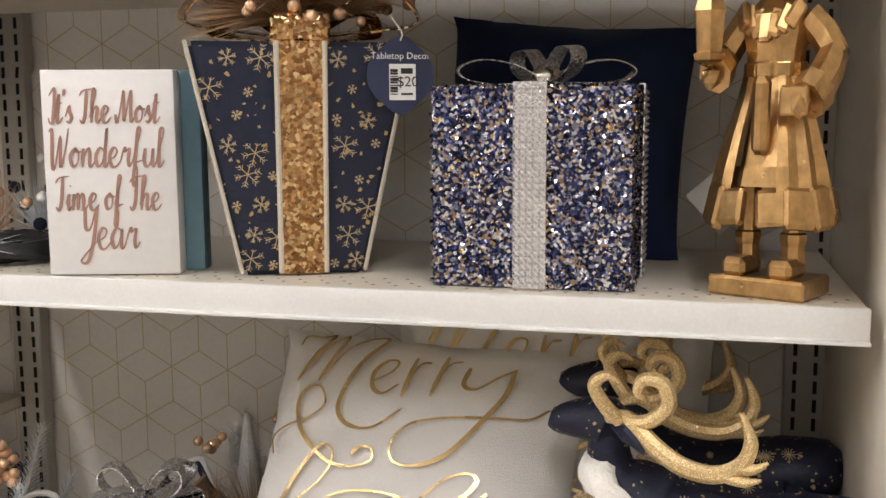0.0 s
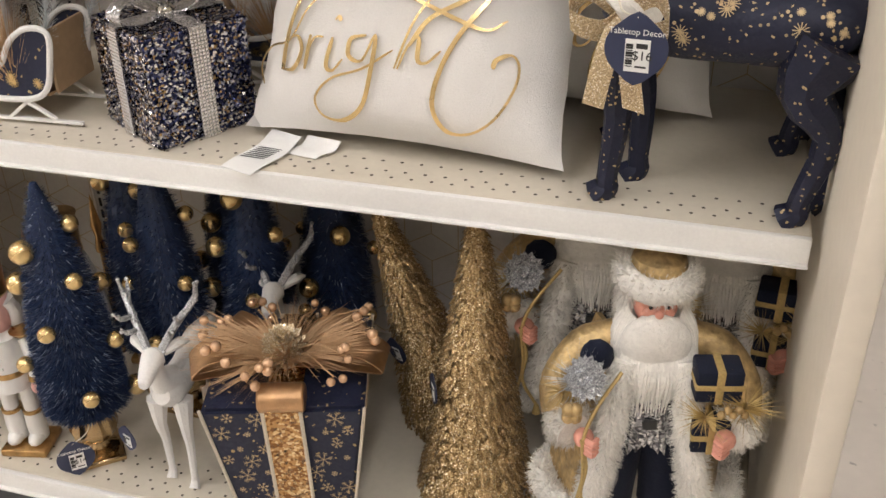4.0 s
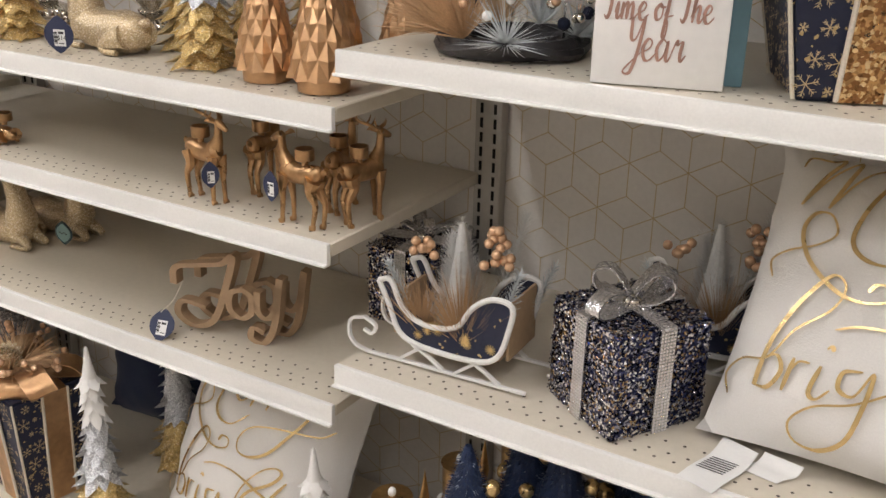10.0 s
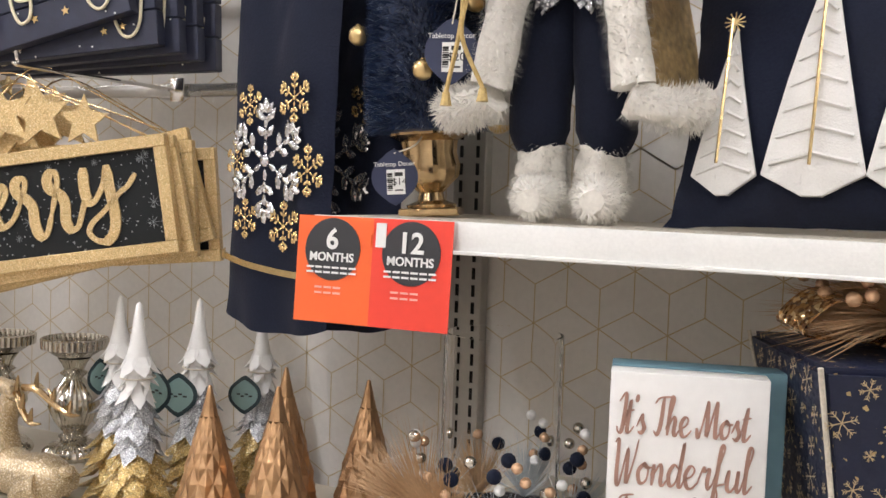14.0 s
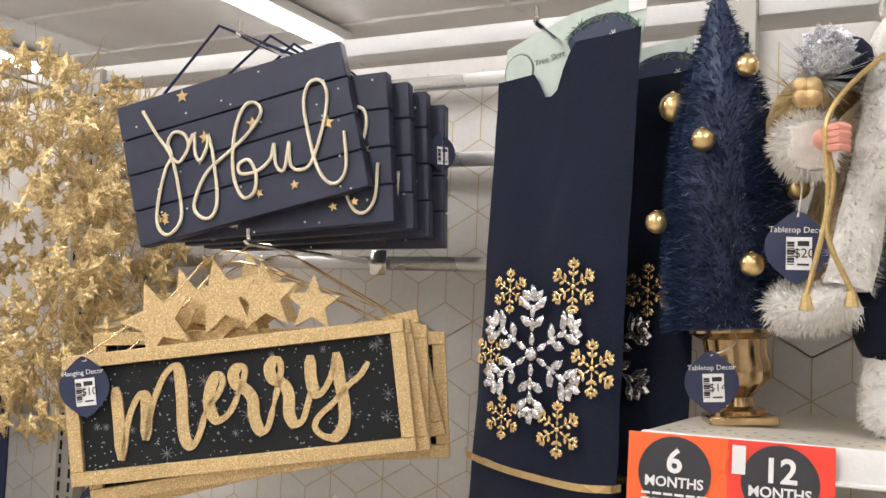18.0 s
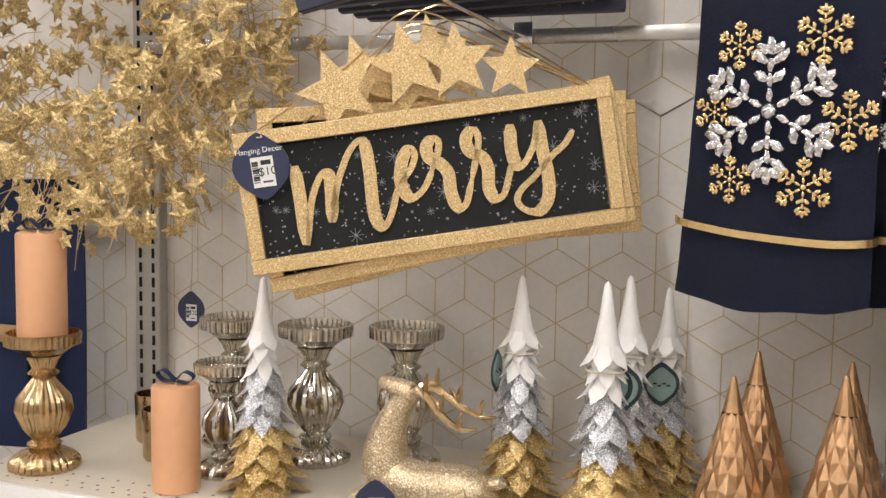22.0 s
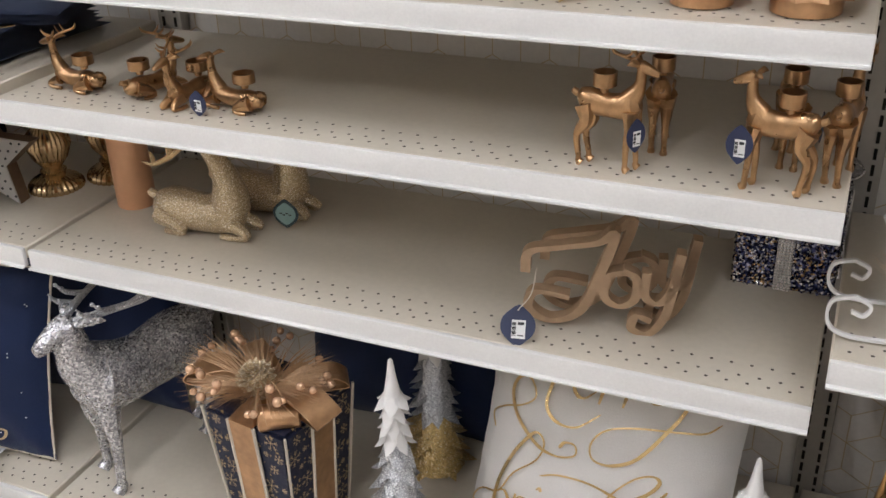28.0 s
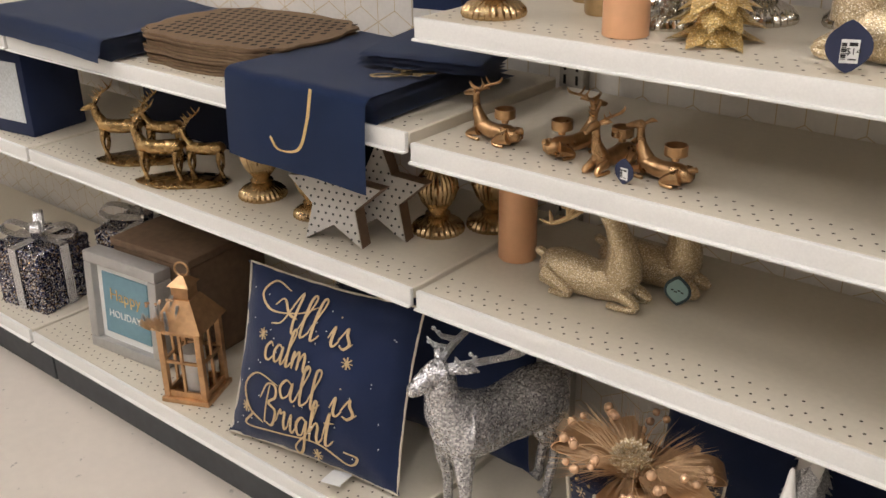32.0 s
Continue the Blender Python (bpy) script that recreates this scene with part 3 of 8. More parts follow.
def swing(parent, at, price="", title="", r=0.017, green=False, rz=0, rx=90, cord=None):
    """A pointed oval price tag on its cord, as a part of the thing it hangs from."""
    bm = bmnew()
    out = [(r * math.cos(a) * (1.0), r * 0.95 * math.sin(a) * (1 + 0.25 * (abs(math.sin(a)) ** 14))) for a in np.arange(24) * math.pi / 12]
    slab(bm, out, 0.001)
    t = part("price_tag", bm, TAGGREEN if green else TAGBLUE, parent, "dark green oval tag" if green else "navy oval price tag with a white sticker")
    t.matrix_basis = pose(*at, rx - 90, 0, rz)
    if green:
        bm = bmnew()
        slab(bm, [(x * 0.8, z * 0.78) for x, z in out], 0.001)
        f = part("tag_face", bm, mat("tag_face", (0.22, 0.33, 0.31), 0.6) if "tag_face" not in MATS else MATS["tag_face"], t)
        f.matrix_basis = pose(0, -0.0012, 0)
        bm = bmnew()
        for k in range(4):
            box(bm, (r * 0.2, 0.0004, r * 0.09), (r * (-0.36 + 0.24 * k), -0.0008, r * 0.06 * (-1) ** k))
        part("lettering_bar", bm, INK, f)
    else:
        bm = bmnew()
        box(bm, (r * 0.78, 0.0006, r * 1.05), (r * 0.05, -0.0008, -r * 0.2), 0)
        s = part("sticker", bm, PAPER, t, "white price sticker")
        bm = bmnew()
        for k in range(9):
            box(bm, (r * 0.22, 0.0003, r * 0.03 * (1 + k % 3)), (-r * 0.2, -0.0014, -r * 0.55 + k * r * 0.085))
        box(bm, (r * 0.35, 0.0003, r * 0.16), (r * 0.18, -0.0014, r * 0.12))
        box(bm, (r * 0.35, 0.0003, r * 0.06), (r * 0.18, -0.0014, -r * 0.55))
        part("barcode", bm, INK, t)
        if price:
            words("price", price, r * 0.42, INK, t, pose(r * 0.2, -0.0014, -r * 0.2, 90), 0.0002)
        if title:
            words("title", title, r * 0.27, PAPER, t, pose(0, -0.0012, r * 0.55, 90), 0.0002)
    if cord:
        bm = bmnew()
        a, b = Vector((at[0], at[1], at[2] + r)), Vector(cord)
        tube(bm, [a, a.lerp(b, 0.5) + Vector((0.006, -0.004, -0.004)), b], 0.0009, 5, smooth=4)
        part("tag_cord", bm, ROPE, parent)
    return t


# ---- generators ----


def frustum(bm, bx, by, tx, ty, h, z=0, slot=0):
    lo = [bm.verts.new((sx * bx / 2, sy * by / 2, z)) for sx, sy in ((-1, -1), (1, -1), (1, 1), (-1, 1))]
    hi = [bm.verts.new((sx * tx / 2, sy * ty / 2, z + h)) for sx, sy in ((-1, -1), (1, -1), (1, 1), (-1, 1))]
    fs = [bm.faces.new(list(reversed(lo))), bm.faces.new(hi)] + [bm.faces.new((lo[i], lo[(i + 1) % 4], hi[(i + 1) % 4], hi[i])) for i in range(4)]
    for f in fs:
        f.material_index = slot


def petal(bm, q, r0, r1, z0, z1, w, curl=0.25):
    """A pointed drooping leaf from radius r0 at z0 out to r1 at z1, with a ridge and an underside."""
    rows = []
    for f, ww in ((0.0, 0.75), (0.35, 1.0), (0.7, 0.7), (1.0, 0.0)):
        r, z = r0 + (r1 - r0) * (f + curl * f * (f - 1)), z0 + (z1 - z0) * f
        rows.append([bm.verts.new(q @ Vector((r * 0.93, w * ww, z - 0.0006))), bm.verts.new(q @ Vector((r + w * 0.22 * (1 - f), 0, z))), bm.verts.new(q @ Vector((r * 0.93, -w * ww, z - 0.0006))), bm.verts.new(q @ Vector((r * 0.72, 0, z - w * 0.25)))] if ww else [bm.verts.new(q @ Vector((r, 0, z)))])
    for a, b in zip(rows, rows[1:]):
        for k in range(4):
            if len(b) == 4:
                bm.faces.new((a[k], b[k], b[(k + 1) % 4], a[(k + 1) % 4]))
            else:
                bm.faces.new((a[k], b[0], a[(k + 1) % 4]))


def snow_tree(m, h, label, green_tag=False, bands=(3, 6), slim=1.0, tiers=8, crown=0.68):
    t = thing("ornament_tree", m, label, "ornament tree", "white silver gold trees")
    groups = {"gold_tier": (0, bands[0], TREEGOLD), "silver_tier": (bands[0], bands[1], SGLIT), "white_tier": (bands[1], tiers, WHITEPL)}
    for nm, (a, b, material) in groups.items():
        bm = bmnew()
        for k in range(a, b):
            f = k / (tiers - 1)
            z, r = h * (0.075 + (crown - 0.14) * f), slim * h * (0.118 * (1 - f) ** 1.1 + 0.082)
            n = 8 if f < 0.4 else 7 if f < 0.7 else 6
            lathe(bm, [(r * 0.42, z - h * 0.01), (r * 0.46, z + h * 0.06), (r * 0.34, z + h * 0.11)], 12)
            for i in range(n):
                ang = 2 * math.pi * (i + (k % 2) * 0.5) / n + RNG.uniform(-0.16, 0.16)
                rr = r * RNG.uniform(0.92, 1.2)
                petal(bm, Matrix.Rotation(ang, 4, "Z"), r * 0.36, rr, z + h * 0.92 / tiers, z - h * RNG.uniform(-0.012, 0.012), 2.5 * rr / n, 0.62)
        if nm == "white_tier":
            g = (1 - crown) / 0.32
            lathe(bm, [(h * rr * g, h * (1 - (1 - zz) * g)) for rr, zz in ((0.062, 0.68), (0.056, 0.735), (0.042, 0.80), (0.029, 0.87), (0.02, 0.94), (0.013, 0.985))] + [(0.0, h)], 16)
            for i in range(6):
                petal(bm, Matrix.Rotation(2 * math.pi * (i + 0.3) / 6, 4, "Z"), h * 0.045 * g, h * 0.105 * slim, h * (crown + 0.08 * g), h * (crown - RNG.uniform(-0.004, 0.008)), h * 0.042 * slim, 0.6)
        if nm == "gold_tier":
            for i in range(6):
                petal(bm, Matrix.Rotation(2 * math.pi * (i + 0.2) / 6, 4, "Z"), h * 0.05, h * RNG.uniform(0.22, 0.25) * slim, h * 0.095, h * 0.006, h * 0.062 * slim, 0.1)
            lathe(bm, [(h * 0.13, h * 0.002), (h * 0.12, h * 0.05), (h * 0.08, h * 0.1)], 12)
        part(nm, bm, material, t, {"gold_tier": "gold glittered lower branches", "silver_tier": "silver glittered middle branches", "white_tier": "white snowy top"}[nm])
    if green_tag:
        swing(t, *((0.006, h * 0.12, h * 0.58), "", "", h * 0.09, True, -14) if green_tag == 1 else ((-0.01, -h * 0.13, h * 0.55), "", "", h * 0.09, True, 14) if green_tag == 2 else ((-h * 0.1, -h * 0.02, h * 0.58), "", "", h * 0.08, True, 78))
        bm = bmnew()
        tube(bm, [(h * 0.075 * math.cos(a), h * 0.075 * math.sin(a), h * 0.665) for a in np.linspace(0, 2 * math.pi, 20)], 0.0012, 5)
        part("tag_cord", bm, ROPE, t)
    return t


def facet_tree(m, h, label):
    t = thing("facet_tree", m, label, "ornament tree", "copper faceted trees")
    bm = bmnew()
    seg, rings, heights, z, step = 10, [], [], 0.1, 0.125
    while z < 0.86:
        heights.append(z)
        z, step = z + step, step * 0.9
    for k, z in enumerate(heights):
        f = (z - 0.1) / 0.9
        r = h * 0.205 * (1 - f**1.25)
        rings.append([bm.verts.new((r * math.cos(2 * math.pi * (i + (k % 2) / 2) / seg), r * math.sin(2 * math.pi * (i + (k % 2) / 2) / seg), h * z)) for i in range(seg)])
    # every diamond spans three rings and has a raised point below its middle
    last = len(rings) - 1
    for k, a in enumerate(rings):
        bulge = 1.17 + 0.04 * (1 - k / last)
        for i in range(seg):
            j = (i + 1) % seg
            up = rings[k + 1][i if k % 2 == 0 else j] if k < last else None
            dn = rings[k - 1][i if k % 2 == 0 else j] if k > 0 else None
            mid = (a[i].co + a[j].co) / 2
            c = bm.verts.new((mid.x * bulge, mid.y * bulge, mid.z - h * 0.012))
            if up:
                bm.faces.new((a[i], c, up)), bm.faces.new((c, a[j], up))
            if dn:
                bm.faces.new((c, a[i], dn)), bm.faces.new((a[j], c, dn))
    bm.faces.new(list(reversed(rings[0])))
    top = rings[-1]
    tip = [bm.verts.new((h * 0.012 * math.cos(2 * math.pi * i / seg), h * 0.012 * math.sin(2 * math.pi * i / seg), h * 0.985)) for i in range(seg)]
    apex = bm.verts.new((0, 0, h))
    for i in range(seg):
        j = (i + 1) % seg
        bm.faces.new((top[i], top[j], tip[j], tip[i])), bm.faces.new((tip[i], tip[j], apex))
    bmesh.ops.bevel(bm, geom=bm.edges[:], offset=h * 0.0022, segments=1, affect="EDGES")
    part("faceted_cone", bm, COPPER, t, "", False)
    bm = bmnew()
    lathe(bm, [(h * 0.15, 0), (h * 0.165, h * 0.006), (h * 0.168, h * 0.06), (h * 0.16, h * 0.1), (h * 0.1, h * 0.12)], 28)
    part("foot", bm, COPPER, t)
    return t


def brush_tree(m, h, label, balls=12, n=3800, tag=True, girth=1.0):
    t = thing("bottle_brush_tree", m, label, "ornament tree", "navy bottle brush trees")
    z0 = h * 0.215
    shape = lambda f: (girth * h * 0.13 * (1 - f**2.3) + h * 0.012, z0 + (h - z0) * f)
    bm = bmnew()
    lathe(bm, [(h * 0.05, z0 - h * 0.008), *((shape(f)[0] * 0.82, shape(f)[1]) for f in (0, 0.15, 0.3, 0.5, 0.7, 0.85, 0.95, 1.0))], 18)
    for _ in range(int(n * 3.4)):
        f = 1 - math.sqrt(RNG.random())
        r, z = shape(f)
        a = RNG.uniform(0, 2 * math.pi)
        d = Vector((math.cos(a), math.sin(a), RNG.uniform(-0.45, 0.45)))
        p = Vector((r * 0.82 * math.cos(a), r * 0.82 * math.sin(a), z))
        q = p + d * (r * 0.12 + h * RNG.uniform(0.006, 0.013))
        w = d.cross(Vector((RNG.uniform(-1, 1), RNG.uniform(-1, 1), 1))).normalized() * 0.0007
        fc = bm.faces.new([bm.verts.new(p + w), bm.verts.new(p - w), bm.verts.new(q)])
        fc.material_index = 1 if RNG.random() < 0.07 else 0
    tagged(part("bristles", bm, [NEEDLE, FROST], t, "navy bristles with frosted tips", False), kind="stuff")
    bm = bmnew()
    box(bm, (h * 0.15, h * 0.15, h * 0.022), (0, 0, h * 0.011), 0.002, seg=1)
    lathe(bm, [(h * 0.06, h * 0.02), (h * 0.062, h * 0.03), (h * 0.034, h * 0.04), (h * 0.03, h * 0.06), (h * 0.045, h * 0.075), (h * 0.07, h * 0.1), (h * 0.074, h * 0.13), (h * 0.066, h * 0.16), (h * 0.07, h * 0.19), (h * 0.096, h * 0.205), (h * 0.098, h * 0.222), (h * 0.06, h * 0.222)], 42, flute=0.045, nflute=14)
    part("urn", bm, GHOLD, t, "antique gold ribbed urn")
    b2 = bmnew()
    ball(b2, (0, 0, 0), h * 0.031, 3)
    lathe(b2, [(h * 0.007, 0), (h * 0.007, h * 0.007), (0, h * 0.008)], 8, pose(0, 0, h * 0.025))
    gb = part("bauble", b2, FOIL, t, "gold bauble")
    for k in range(balls):
        f = (k + 0.4) / balls * 0.86
        r, z = shape(f)
        a, size = 2.399 * k, 1.15 if k % 3 == 0 else 0.85
        o = gb if k == 0 else gb.copy()
        if k:
            scene.collection.objects.link(o)
            o.parent = t
        o.matrix_basis = pose((r + h * 0.012) * math.cos(a), (r + h * 0.012) * math.sin(a), z) @ Matrix.Scale(size, 4)
    if tag:
        swing(t, (-0.035, -h * 0.12, h * 0.10), "$14", "Tabletop Decor", h * 0.058, cord=(0.0, -h * 0.07, h * 0.21))
    return t


def stag(m, L, material, label, group, lying=False, antlers=True, horn=None, cup=False, tag=None, hs=1.0, fat=1.0, face=1.0, bent=False, chin=0.0, drop=0.0, limb=1.0, skull=1.0):
    """A deer that looks along +x, L metres from chest to rump. chin lifts its nose, drop lowers its head."""
    t = thing("reindeer_figurine", m, label, "reindeer", group)
    P = lambda *q: tuple(L * v for v in q)
    zb, nz = (0.24, 0.74) if lying else (0.78, 1.17 - drop)
    bm = bmnew()
    if lying:
        tube(bm, [P(-0.56, 0, 0.16), P(-0.46, 0, 0.2), P(-0.3, 0, 0.22), P(0, 0, 0.2), P(0.24, 0, 0.23), P(0.38, 0, 0.28), P(0.46, 0, 0.3)], [L * fat * v for v in (0.07, 0.17, 0.2, 0.185, 0.19, 0.16, 0.07)], 14, smooth=3)
    else:
        tube(bm, [P(-0.52, 0, 0.76), P(-0.46, 0, 0.79), P(-0.3, 0, 0.785), P(-0.02, 0, 0.765), P(0.2, 0, 0.78), P(0.36, 0, 0.82), P(0.46, 0, 0.85)], [L * fat * v for v in (0.06, 0.14, 0.152, 0.135, 0.15, 0.158, 0.08)], 14, smooth=3)
    if bent:
        tube(bm, [P(0.32, 0, 0.3), P(0.33, 0, 0.46), P(0.3, 0, 0.63), P(0.22, 0, 0.8), P(0.14, 0, 0.9)], [L * v for v in (0.2, 0.18, 0.135, 0.1, 0.085)], 14, smooth=3)
    elif lying:
        tube(bm, [P(0.3, 0, 0.3), P(0.4, 0, 0.46), P(0.44, 0, 0.62), P(0.45, 0, nz + 0.08)], [L * fat * v for v in (0.17, 0.13, 0.09, 0.075)], 12, smooth=3)
    else:
        tube(bm, [P(0.28, 0, 0.84), P(0.39, 0, 0.96 - drop * 0.4), P(0.44, 0, 1.08 - drop * 0.8), P(0.455, 0, nz + 0.08)], [L * fat * v for v in (0.15, 0.115, 0.08, 0.066)], 12, smooth=3)
    part("body", bm, material, t)
    bm = bmnew()
    if bent:
        tube(bm, [P(0.06, 0, 0.9), P(0.14, 0, 0.93), P(0.24, 0, 0.96), P(0.34, 0, 0.99), P(0.38, 0, 1.0)], [L * v for v in (0.05, 0.09, 0.075, 0.055, 0.035)], 12, smooth=3)
    else:
        tube(bm, [P(0.46 + dx * face, 0, nz + 0.085 + dz + chin * dx) for dx, dz in ((-0.07, -0.01), (0.0, 0.015), (0.1, -0.005), (0.22, -0.045), (0.265, -0.05))], [L * skull * v for v in (0.045, 0.082, 0.066, 0.046, 0.03)], 12, smooth=3)
    part("head", bm, material, t)
    for s in (-1, 1):
        bm = bmnew()
        tube(bm, [P(0.08, s * 0.06, 0.95), P(0.0, s * 0.14, 0.98), P(-0.06, s * 0.18, 0.96)] if bent else [P(0.42, s * 0.06, nz + 0.12), P(0.35, s * 0.15, nz + 0.16 - chin * 0.2), P(0.29, s * 0.2, nz + 0.14 - chin * 0.35)], [L * v for v in (0.025, 0.042, 0.006)], 8, smooth=3)
        part("ear", bm, material, t)
    bm = bmnew()
    tube(bm, [P(-0.52, 0, zb + 0.06), P(-0.62, 0, zb + 0.10), P(-0.66, 0, zb + 0.07)], [L * v for v in (0.05, 0.05, 0.01)], 8, smooth=2)
    part("tail", bm, material, t)
    for i, (x, s) in enumerate(((0.34, 1), (0.34, -1), (-0.4, 1), (-0.4, -1))):
        bm = bmnew()
        if lying and x < 0:
            tube(bm, [P(-0.42, s * 0.12, 0.2), P(-0.26, s * 0.17, 0.15), P(-0.14, s * 0.2, 0.075), P(-0.22, s * 0.21, 0.04), P(-0.36, s * 0.2, 0.036)], [L * v for v in (0.14, 0.1, 0.05, 0.036, 0.03)], 8, smooth=3)
        elif lying:
            tube(bm, [P(0.3, s * 0.1, 0.18), P(0.46, s * 0.11, 0.13), P(0.55, s * 0.13, 0.07), P(0.46, s * 0.14, 0.036), P(0.26, s * 0.15, 0.034)], [L * v for v in (0.1, 0.065, 0.045, 0.036, 0.034)], 8, smooth=3)
        else:
            k = 0.05 if s > 0 else -0.04
            w = 0.1 * max(1, fat)
            pts = [P(x, s * 0.09, 0.74), P(x + 0.02 + k * 0.4, s * w, 0.52), P(x + k * 0.7, s * w, 0.36), P(x + 0.01 + k, s * w, 0.1), P(x + 0.01 + k, s * w, 0.045), P(x + 0.05 + k, s * w, 0.0)] if x > 0 else [P(x, s * 0.09, 0.76), P(x + 0.05 + k * 0.4, s * 0.1, 0.56), P(x - 0.08 + k * 0.7, s * 0.1, 0.38), P(x - 0.03 + k, s * 0.1, 0.1), P(x - 0.03 + k, s * 0.1, 0.045), P(x + 0.02 + k, s * 0.1, 0.0)]
            tube(bm, pts, [L * fat * limb * v for v in ((0.1, 0.058, 0.042, 0.033, 0.04, 0.052) if x > 0 else (0.125, 0.08, 0.045, 0.034, 0.04, 0.052))], 8, smooth=3)
        part("leg", bm, material, t)
    if antlers and bent:
        for s in (-1, 1):
            bm = bmnew()
            line = [P(0.08, s * 0.05, 0.97), P(-0.04, s * 0.1, 0.96), P(-0.2, s * 0.16, 0.84), P(-0.36, s * 0.2, 0.76), P(-0.5, s * 0.2, 0.77)]
            tube(bm, line, [L * v for v in (0.036, 0.034, 0.03, 0.024, 0.01)], 7, smooth=4)
            for q, dx, dz in ((1, -0.02, 0.16), (2, -0.02, 0.15), (3, -0.03, 0.13), (2, 0.08, 0.13)):
                p = Vector(line[q])
                tube(bm, [p, p + Vector((L * dx * 0.4, 0, L * dz * 0.6)), p + Vector((L * dx, 0, L * dz))], [L * 0.025, L * 0.02, L * 0.008], 6, smooth=2)
            part("antler", bm, horn or material, t)
    elif antlers:
        for s in (-1, 1):
            bm = bmnew()
            tube(bm, [P(0.42, s * 0.05, nz + 0.14), P(0.34 - 0.1 * (1 - hs), s * 0.14, nz + 0.14 + 0.18 * hs), P(0.24 - 0.25 * (1 - hs), s * 0.24, nz + 0.14 + 0.32 * hs), P(0.28 - 0.4 * (1 - hs), s * 0.26, nz + 0.14 + 0.48 * hs)], [L * v for v in (0.03, 0.026, 0.022, 0.008)], 6, smooth=3)
            for f, dx, dz in ((0.35, 0.16, 0.12), (0.6, 0.17, 0.12), (0.8, -0.12, 0.12)):
                p = P(0.42 - (0.18 + 0.25 * (1 - hs)) * f, s * (0.05 + 0.19 * f), nz + 0.14 + 0.34 * hs * f)
                tube(bm, [p, (p[0] + L * dx * 0.7, p[1] + s * L * 0.03, p[2] + L * dz * 0.4), (p[0] + L * dx, p[1] + s * L * 0.04, p[2] + L * dz)], [L * 0.02, L * 0.017, L * 0.005], 6, smooth=2)
            if horn:
                for v in list(bm.verts)[::9]:
                    ball(bm, v.co, L * 0.016, 1)
            part("antler", bm, horn or material, t)
    if cup:
        bm = bmnew()
        z = zb + (0.2 if lying else 0.16)
        lathe(bm, [(L * r, L * (z + dz)) for r, dz in ((0.06, -0.04), (0.07, 0.03), (0.17, 0.05), (0.185, 0.06), (0.185, 0.22), (0.165, 0.22), (0.16, 0.08), (0.0, 0.08))], 20, m=pose((-0.24 if lying else -0.12) * L, 0, 0))
        part("candle_cup", bm, material, t)
    if tag:
        swing(t, tag[0], tag[1], "", tag[2], rz=tag[3])
    return t


def pillow(m, w, h, d, material, label, group="", piping=None, tagpaper=True):
    t = thing("throw_pillow", m, label, "pillow", group)
    bm = bmnew()
    n = 24
    grid = {}
    for side in (-1, 1):
        for i in range(n + 1):
            for j in range(n + 1):
                u, v = 2 * i / n - 1, 2 * j / n - 1
                k = (1 - u * u) * (1 - v * v)
                pin = 1 - 0.05 * (1 - v * v) * abs(u) ** 3 + 0.03 * abs(u * v) ** 12
                pin2 = 1 - 0.05 * (1 - u * u) * abs(v) ** 3
                y = side * d / 2 * max(k, 0) ** 0.58 + 0.005 * noise.noise((u * 3, v * 3, side)) + 0.006 * noise.noise((u * 7, v * 7, side + 4)) * (1 - (1 - abs(u) ** 3) * (1 - abs(v) ** 3)) + 0.004 * math.sin(9 * math.atan2(abs(v) - 1.05, abs(u) - 1.05)) * (abs(u) * abs(v)) ** 2
                if (i in (0, n) or j in (0, n)) and side == 1:
                    grid[(side, i, j)] = grid[(-1, i, j)]
                else:
                    grid[(side, i, j)] = bm.verts.new((u * w / 2 * pin, y, h / 2 + v * h / 2 * pin2))
        for i in range(n):
            for j in range(n):
                q = [grid[(side, i, j)], grid[(side, i + 1, j)], grid[(side, i + 1, j + 1)], grid[(side, i, j + 1)]]
                bm.faces.new(q if side == -1 else list(reversed(q)))
    part("cushion", bm, material, t)
    if piping:
        bm = bmnew()
        pts = []
        for k in range(65):
            f = (k % 64) / 16
            s, q = int(f) % 4, f - int(f)
            u, v = ((-1 + 2 * q, -1), (1, -1 + 2 * q), (1 - 2 * q, 1), (-1, 1 - 2 * q))[s]
            pts.append((u * w / 2 * (1 - 0.05 * (1 - v * v)), 0, h / 2 + v * h / 2 * (1 - 0.05 * (1 - u * u))))
        tube(bm, pts, 0.0025, 6)
        part("piping", bm, piping, t, "pale cord piping")
    if tagpaper:
        level = Matrix.Rotation(-m.to_euler().x, 4, "X") @ pose(0, 0, -0.0135)
        for x, turn, size in ((-w * 0.37, -0.25, 1.0), (-w * 0.24, -0.1, 0.36)):
            bm = bmnew()
            ribbon(bm, [(x, 0.0, 0.012), (x - 0.004, -0.035 * size, 0.0035), (x - 0.014, -0.075 * size, 0.003), (x - 0.02, -0.1 * size, 0.0005)], 0.05, 0.0008, (1, turn, 0))
            c = part("care_label", bm, PAPER, t, "white fabric care label")
            c.matrix_basis = level
            if size == 1.0:
                bm = bmnew()
                for k in range(7):
                    box(bm, (0.034, 0.0016, 0.0003), (x - 0.006 - 0.0015 * k, -0.035 - 0.005 * k, 0.0044))
                tagged(part("label_bar", bm, CHARCOAL, c, "", False), kind="stuff")
    return t


def on_pillow(w, h, d, bm, lift=0.0055):
    """Lay flat lettering on the swelling front of a pillow."""
    for v in bm.verts:
        u, q = 2 * v.co.x / w, 2 * v.co.z / h - 1
        k = max((1 - u * u) * (1 - q * q), 0) ** 0.58 if abs(u) < 1 and abs(q) < 1 else 0
        v.co.y += -d / 2 * k - lift


